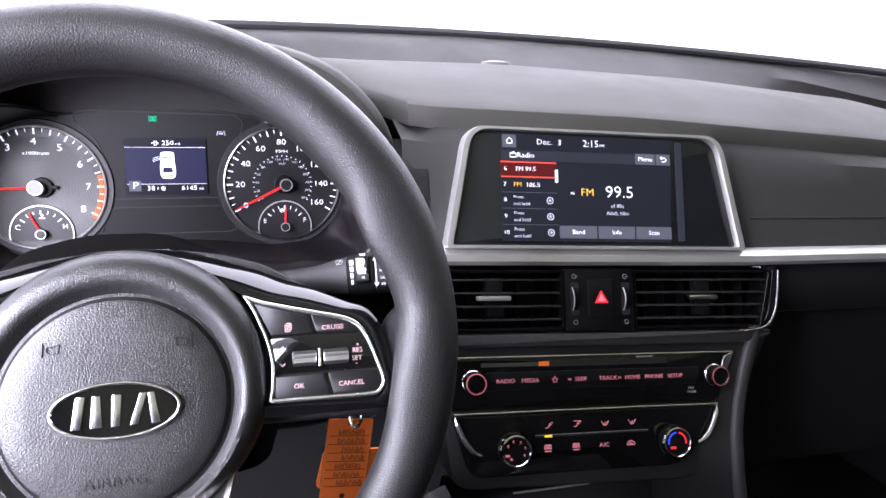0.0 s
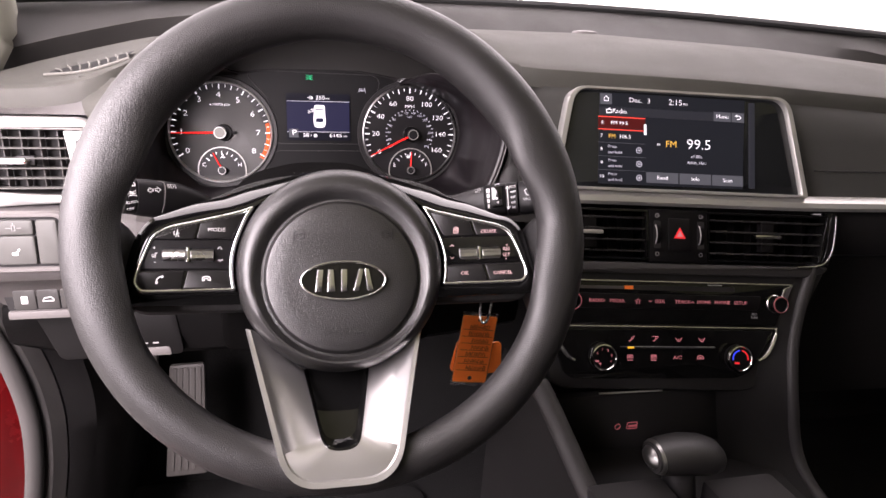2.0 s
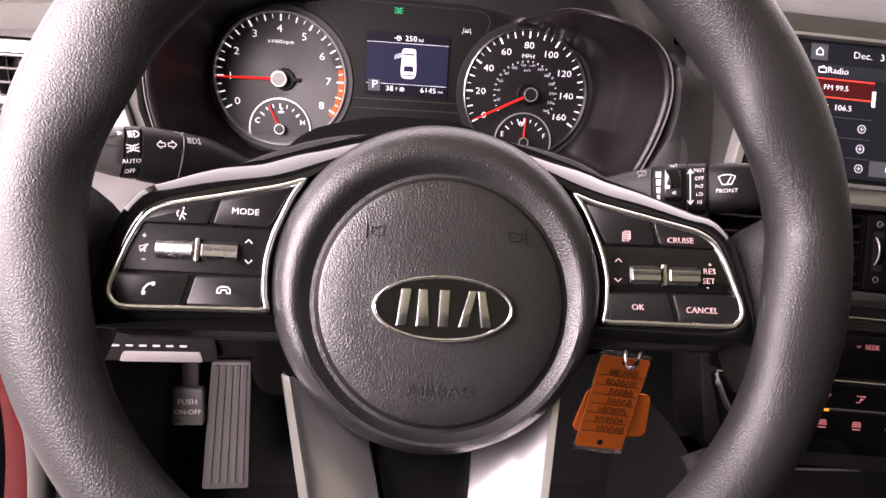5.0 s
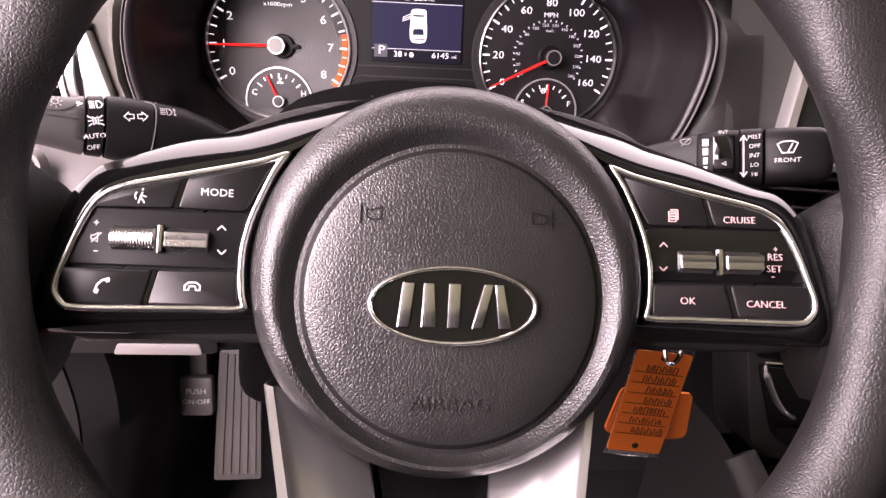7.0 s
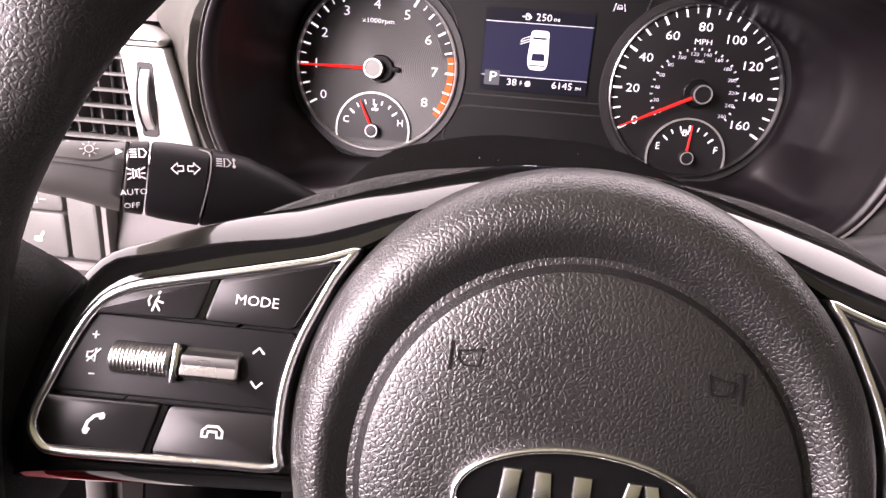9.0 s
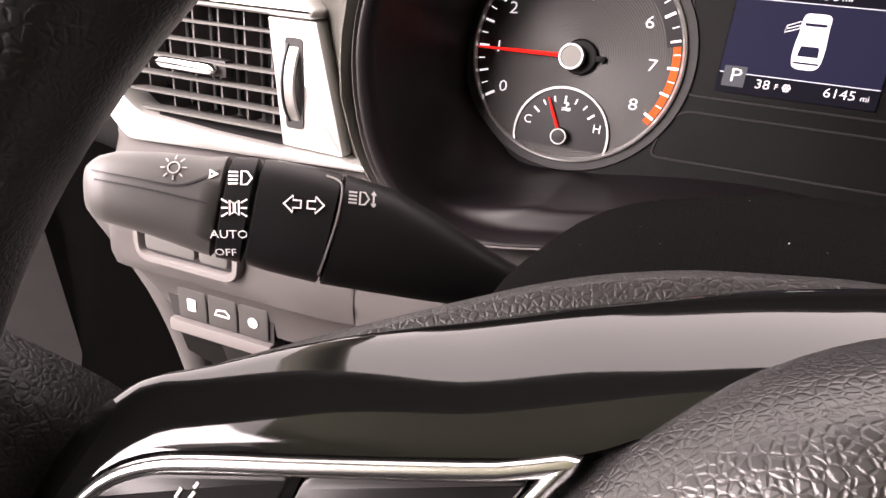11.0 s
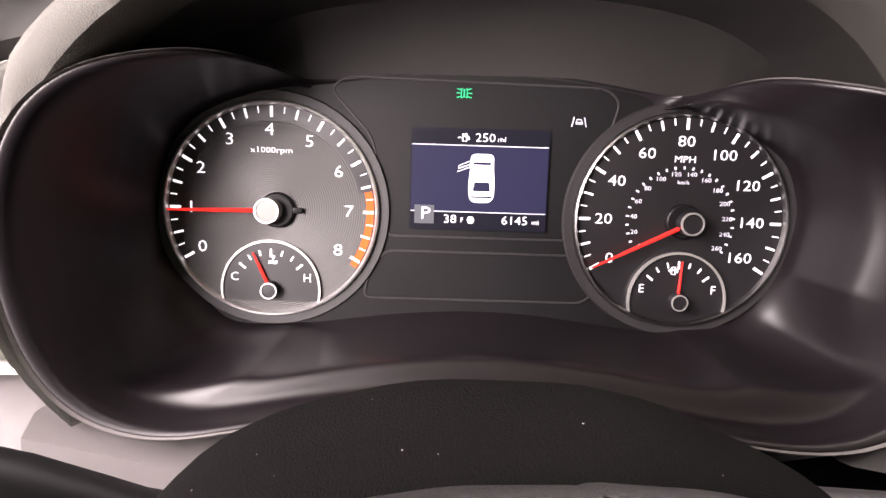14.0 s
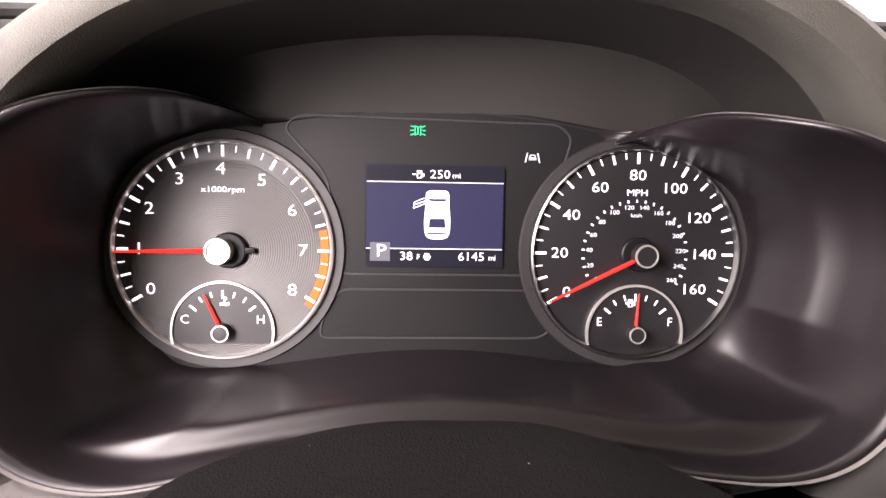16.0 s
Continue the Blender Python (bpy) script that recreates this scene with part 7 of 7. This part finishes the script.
def wiper_stalk():
    """Local x from the column to the tip, counted down from zero at the tip."""
    tip, root = Vector((0.2000, 0.088, 0.6945)), Vector((0.078, 0.145, 0.670))
    ob = thing("wiper_stalk", stalk_matrix(tip, tip - root, (0, -0.93, 0.37)), "black wiper stalk with white lettering", "stalk", "column stalks")

    def rings(table):
        out = []
        for x, h, d, n in table:
            row = []
            for i in range(40):
                u = 2 * math.pi * i / 40
                cy, cz = math.cos(u), math.sin(u)
                row.append((-x, h * math.copysign(abs(cy) ** (2 / n), cy), d * math.copysign(abs(cz) ** (2 / n), cz)))
            out.append(row)
        return out

    bm = bmesh.new()
    loft(bm, rings([(0.0058, 0.0070, 0.0050, 3), (0.0064, 0.0100, 0.0080, 3.2), (0.0080, 0.0125, 0.0102, 3.4), (0.0115, 0.0138, 0.0112, 3.6), (0.022, 0.0146, 0.0117, 3.6), (0.0355, 0.0149, 0.0119, 3.6), (0.0363, 0.0143, 0.0113, 3.6)]))
    knob = part("twist_end", bm, BUTTON, ob, "satin black twist end", sharp=50)
    a, b, c, e, h = 0.0372, 0.0472, (root - tip).length, 0.0200, 0.0150
    bm = bmesh.new()
    loft(bm, rings([(a, h - 0.0008, 0.0110, 3.6), (a + 0.0005, h, 0.0118, 3.6), (b, h + 0.0003, 0.0119, 3.6), (b + 0.0005, h - 0.0005, 0.0112, 3.6)]))
    collar = part("collar", bm, BUTTON, ob, sharp=50)
    bm = bmesh.new()
    loft(bm, rings([(b + 0.001, h - 0.0004, 0.0114, 3.6), (b + 0.002, h + 0.0002, 0.0120, 3.6), (b + e, h - 0.0006, 0.0117, 3.4), (b + e + 0.0005, h - 0.0010, 0.0113, 3.4)]))
    body = part("body", bm, BUTTON, ob, sharp=50)
    bm = bmesh.new()
    loft(bm, rings([(b + e + 0.001, h - 0.0008, 0.0115, 3.2), (b + e + 0.012, h * 0.84, 0.0105, 2.8), (b + e + 0.028, h * 0.64, 0.0090, 2.5), (c, 0.0085, 0.0080, 2.3), (c + 0.012, 0.0085, 0.008, 2.3)]))
    arm = part("arm", bm, DARK, ob, "matt black tapering arm", sharp=50)
    zc = 0.0121
    icon([[(-1, .5), (-.5, .75), (.5, .75), (1, .5), (.55, -.5), (-.55, -.5), (-1, .5)], [(0, -.5), (.5, .5)]], 0.0006, GREYPRINT, knob, -0.0265, 0.0030, zc - 0.0003, 0.0045, "wiper_symbol")
    text("FRONT", 0.0022, GREYPRINT, knob, -0.0265, -0.0030, zc - 0.0003, wide=1.15)
    for i, w in enumerate(("MIST", "OFF", "INT", "LO", "HI")):
        text(w, 0.0021, GREYPRINT, collar, -0.0412, 0.0095 - 0.0047 * i, zc - 0.0002, wide=1.0)
    icon([[(0, -1), (0, 1)], [(-.15, .75), (0, 1), (.15, .75)], [(-.15, -.75), (0, -1), (.15, -.75)]], 0.0006, GREYPRINT, collar, -0.0462, 0.0, zc - 0.0002, 0.0105, "arrow")
    bm = bmesh.new()
    box(bm, -0.0605, -0.0505, -0.0080, 0.0110, zc - 0.004, zc + 0.0016, 0.0008)
    part("ring_switch", bm, GLOSS, body, "glossy black interval ring")
    bm = bmesh.new()
    box(bm, -0.0600, -0.0510, -0.0060, -0.0010, zc + 0.0014, zc + 0.0022, 0.0003)
    part("ring_pointer", bm, BUTTON, body)
    icon([[(-.6, 0), (.6, .6), (.6, -.6), (-.6, 0)]], 0.0007, GREYPRINT, body, -0.0552, -0.0035, zc + 0.0023, 0.0014, "pointer")
    for i, w in enumerate((0.0030, 0.0026, 0.0022, 0.0018)):
        patch(-0.0640 - w / 2, -0.0640 + w / 2, 0.0062 - 0.0047 * i, 0.0098 - 0.0047 * i, zc + 0.0002, GREYPRINT, body, "interval_bar")
    text("INT", 0.0020, GREYPRINT, body, -0.0555, 0.0130, zc - 0.0010)
    icon([[(-1, .4), (-.5, .6), (.5, .6), (1, .4), (.55, -.4), (-.55, -.4), (-1, .4)], [(-.8, -.7), (.8, .8)]], 0.0004, DIMPRINT, arm, -0.0735, 0.0090, 0.0110, 0.0028, "rear_wiper_symbol")
    bm = bmesh.new()
    lathe(bm, [(0.004, -0.003), (0.004, 0.002), (0.003, 0.003), (0.0003, 0.003)], 0, 0, 16)
    bm.transform(Matrix.Translation((-0.0052, 0.0, 0.0)) @ Matrix.Rotation(radians(90), 4, "Y"))
    part("end_button", bm, DARK, knob)
    return ob


light_stalk()
wiper_stalk()

# ---- keys hanging from the ignition ----
lock = thing("ignition_lock", pose(0.118, 0.130, 0.612, 65, 0, 0), "black ignition lock on the column", "ignition lock")
bm = bmesh.new()
lathe(bm, [(0.020, -0.04), (0.020, 0.0), (0.017, 0.004), (0.012, 0.005), (0.0005, 0.005)], 0, 0, 28)
part("barrel", bm, DARK, lock)
keyset = thing("key_tag", pose(0.1395, 0.104, 0.5855), "orange plastic key tag with dark handwriting hanging from a steel clip", "key tag")
TAG = Matrix.Rotation(radians(90), 4, "X") @ Matrix.Rotation(radians(-7), 4, "Z")
bm = bmesh.new()
tube(bm, smooth([(-0.004, 0.004, 0.020), (0.004, 0.0, 0.022), (0.006, -0.002, 0.006), (0.003, -0.004, -0.014), (-0.002, -0.003, -0.018), (-0.004, 0.0, -0.008), (-0.003, 0.002, 0.010)], 5), 0.0014, 8)
part("clip", bm, CHROME, keyset, "steel wire clip")
bm = bmesh.new()
tube(bm, [(0.006 * math.cos(a) - 0.001, 0.006 * math.sin(a), 0.018) for a in np.linspace(0, 2 * math.pi, 20)], 0.0011, 8)
part("split_ring", bm, CHROME, keyset)
bm = bmesh.new()
slab(bm, rrect(-0.0185, 0.0155, -0.083, -0.013, 0.002, 3), -0.0004, 0.0004)
bm.transform(TAG)
part("orange_card", bm, ORANGE, keyset, "orange card with dark handwriting")
bm = bmesh.new()
slab(bm, rrect(-0.0195, 0.0165, -0.087, -0.0095, 0.001, 2), -0.0007, -0.0005)
bm.transform(TAG)
part("sleeve", bm, CLEAR, keyset, "clear plastic sleeve")
for y, rad in ((-0.0785, 0.0021), (-0.0165, 0.0019)):
    bm = bmesh.new()
    slab(bm, circle(-0.0015, y, rad, 16), 0.0004, 0.0006)
    bm.transform(TAG)
    part("punched_hole", bm, DARK, keyset)
random.seed(4)
bm = bmesh.new()
for i in range(7):
    y = -0.0240 - 0.0072 * i
    line(bm, [(-0.0165, y - 0.0030), (0.0135, y - 0.0030)], 0.0004, 0.0004, 0.0006)
    x = -0.0110 + random.uniform(0, 0.006)
    while x < 0.0105:
        w = random.uniform(0.0016, 0.0030)
        h = random.uniform(0.0018, 0.0026)
        line(bm, [(x, y - h), (x + w * 0.2, y + h), (x + w, y + h * random.uniform(-0.4, 0.8)), (x + w * 0.8, y - h)], 0.00055, 0.0004, 0.0007)
        x += w + 0.0012
bm.transform(TAG)
part("handwriting", bm, INK, keyset, "rows of dark ink strokes")
for dx, dz, a in ((0.003, -0.003, 9), (-0.002, -0.002, -6)):
    bm = bmesh.new()
    slab(bm, rrect(-0.013, 0.0165, -0.073, -0.040, 0.005, 3), -0.0030, -0.0012)
    bm.transform(Matrix.Translation((dx, 0.002, dz)) @ TAG @ Matrix.Rotation(radians(a), 4, "Z"))
    part("rear_tag", bm, ORANGE, keyset, "second orange tag behind")

# ---- pedals ----
pb = thing("parking_brake_pedal", pose(-0.251, 0.45, 0.308, 80, 0, 0), "grey parking brake pedal with printed words", "pedal")
bm = bmesh.new()
slab(bm, rrect(-0.019, 0.019, -0.024, 0.024, 0.005), -0.008, 0.003, 0.002)
part("pad", bm, STEEL, pb)
text("PUSH", 0.0070, GREYPRINT, pb, 0, 0.007, 0.0033)
text("ON-OFF", 0.0062, GREYPRINT, pb, 0, -0.006, 0.0033)
bm = bmesh.new()
box(bm, -0.010, 0.010, 0.010, 0.16, -0.018, -0.009, 0.002)
part("arm", bm, STEEL, pb)
fr = thing("foot_rest", pose(-0.208, 0.455, 0.275, 84, 0, 2), "ribbed grey metal foot rest", "foot rest")
bm = bmesh.new()
slab(bm, rounded([(-0.032, -0.088), (0.026, -0.088), (0.032, 0.088), (-0.016, 0.088)], 0.004), -0.008, 0.0, 0.001)
part("plate", bm, STEEL, fr)
for i in range(5):
    k = (i - 2) / 2
    bm = bmesh.new()
    line(bm, [(-0.003 + k * 0.020, -0.078), (0.008 + k * 0.0165, 0.084)], 0.0050, -0.001, 0.0022)
    part("rib", bm, STEEL, fr)
lever = thing("hood_release_lever", pose(-0.305, 0.40, 0.385, 80, 8, 0), "black bonnet release handle below the dashboard", "lever")
bm = bmesh.new()
slab(bm, rrect(-0.009, 0.009, -0.045, 0.03, 0.004), -0.006, 0.004, 0.002)
part("grip", bm, DARK, lever)
bm = bmesh.new()
box(bm, -0.007, 0.007, -0.006, -0.002, 0.003, 0.005, 0.0008)
part("white_mark", bm, GREYPRINT, lever)
mat = thing("floor_mat", pose(-0.05, 0.15, 0.056), "black carpet floor mat in the driver's footwell", "floor mat")
bm = bmesh.new()
slab(bm, rrect(-0.20, 0.22, -0.45, 0.38, 0.04), -0.004, 0.006, 0.003)
part("carpet_top", bm, CARPET, mat)
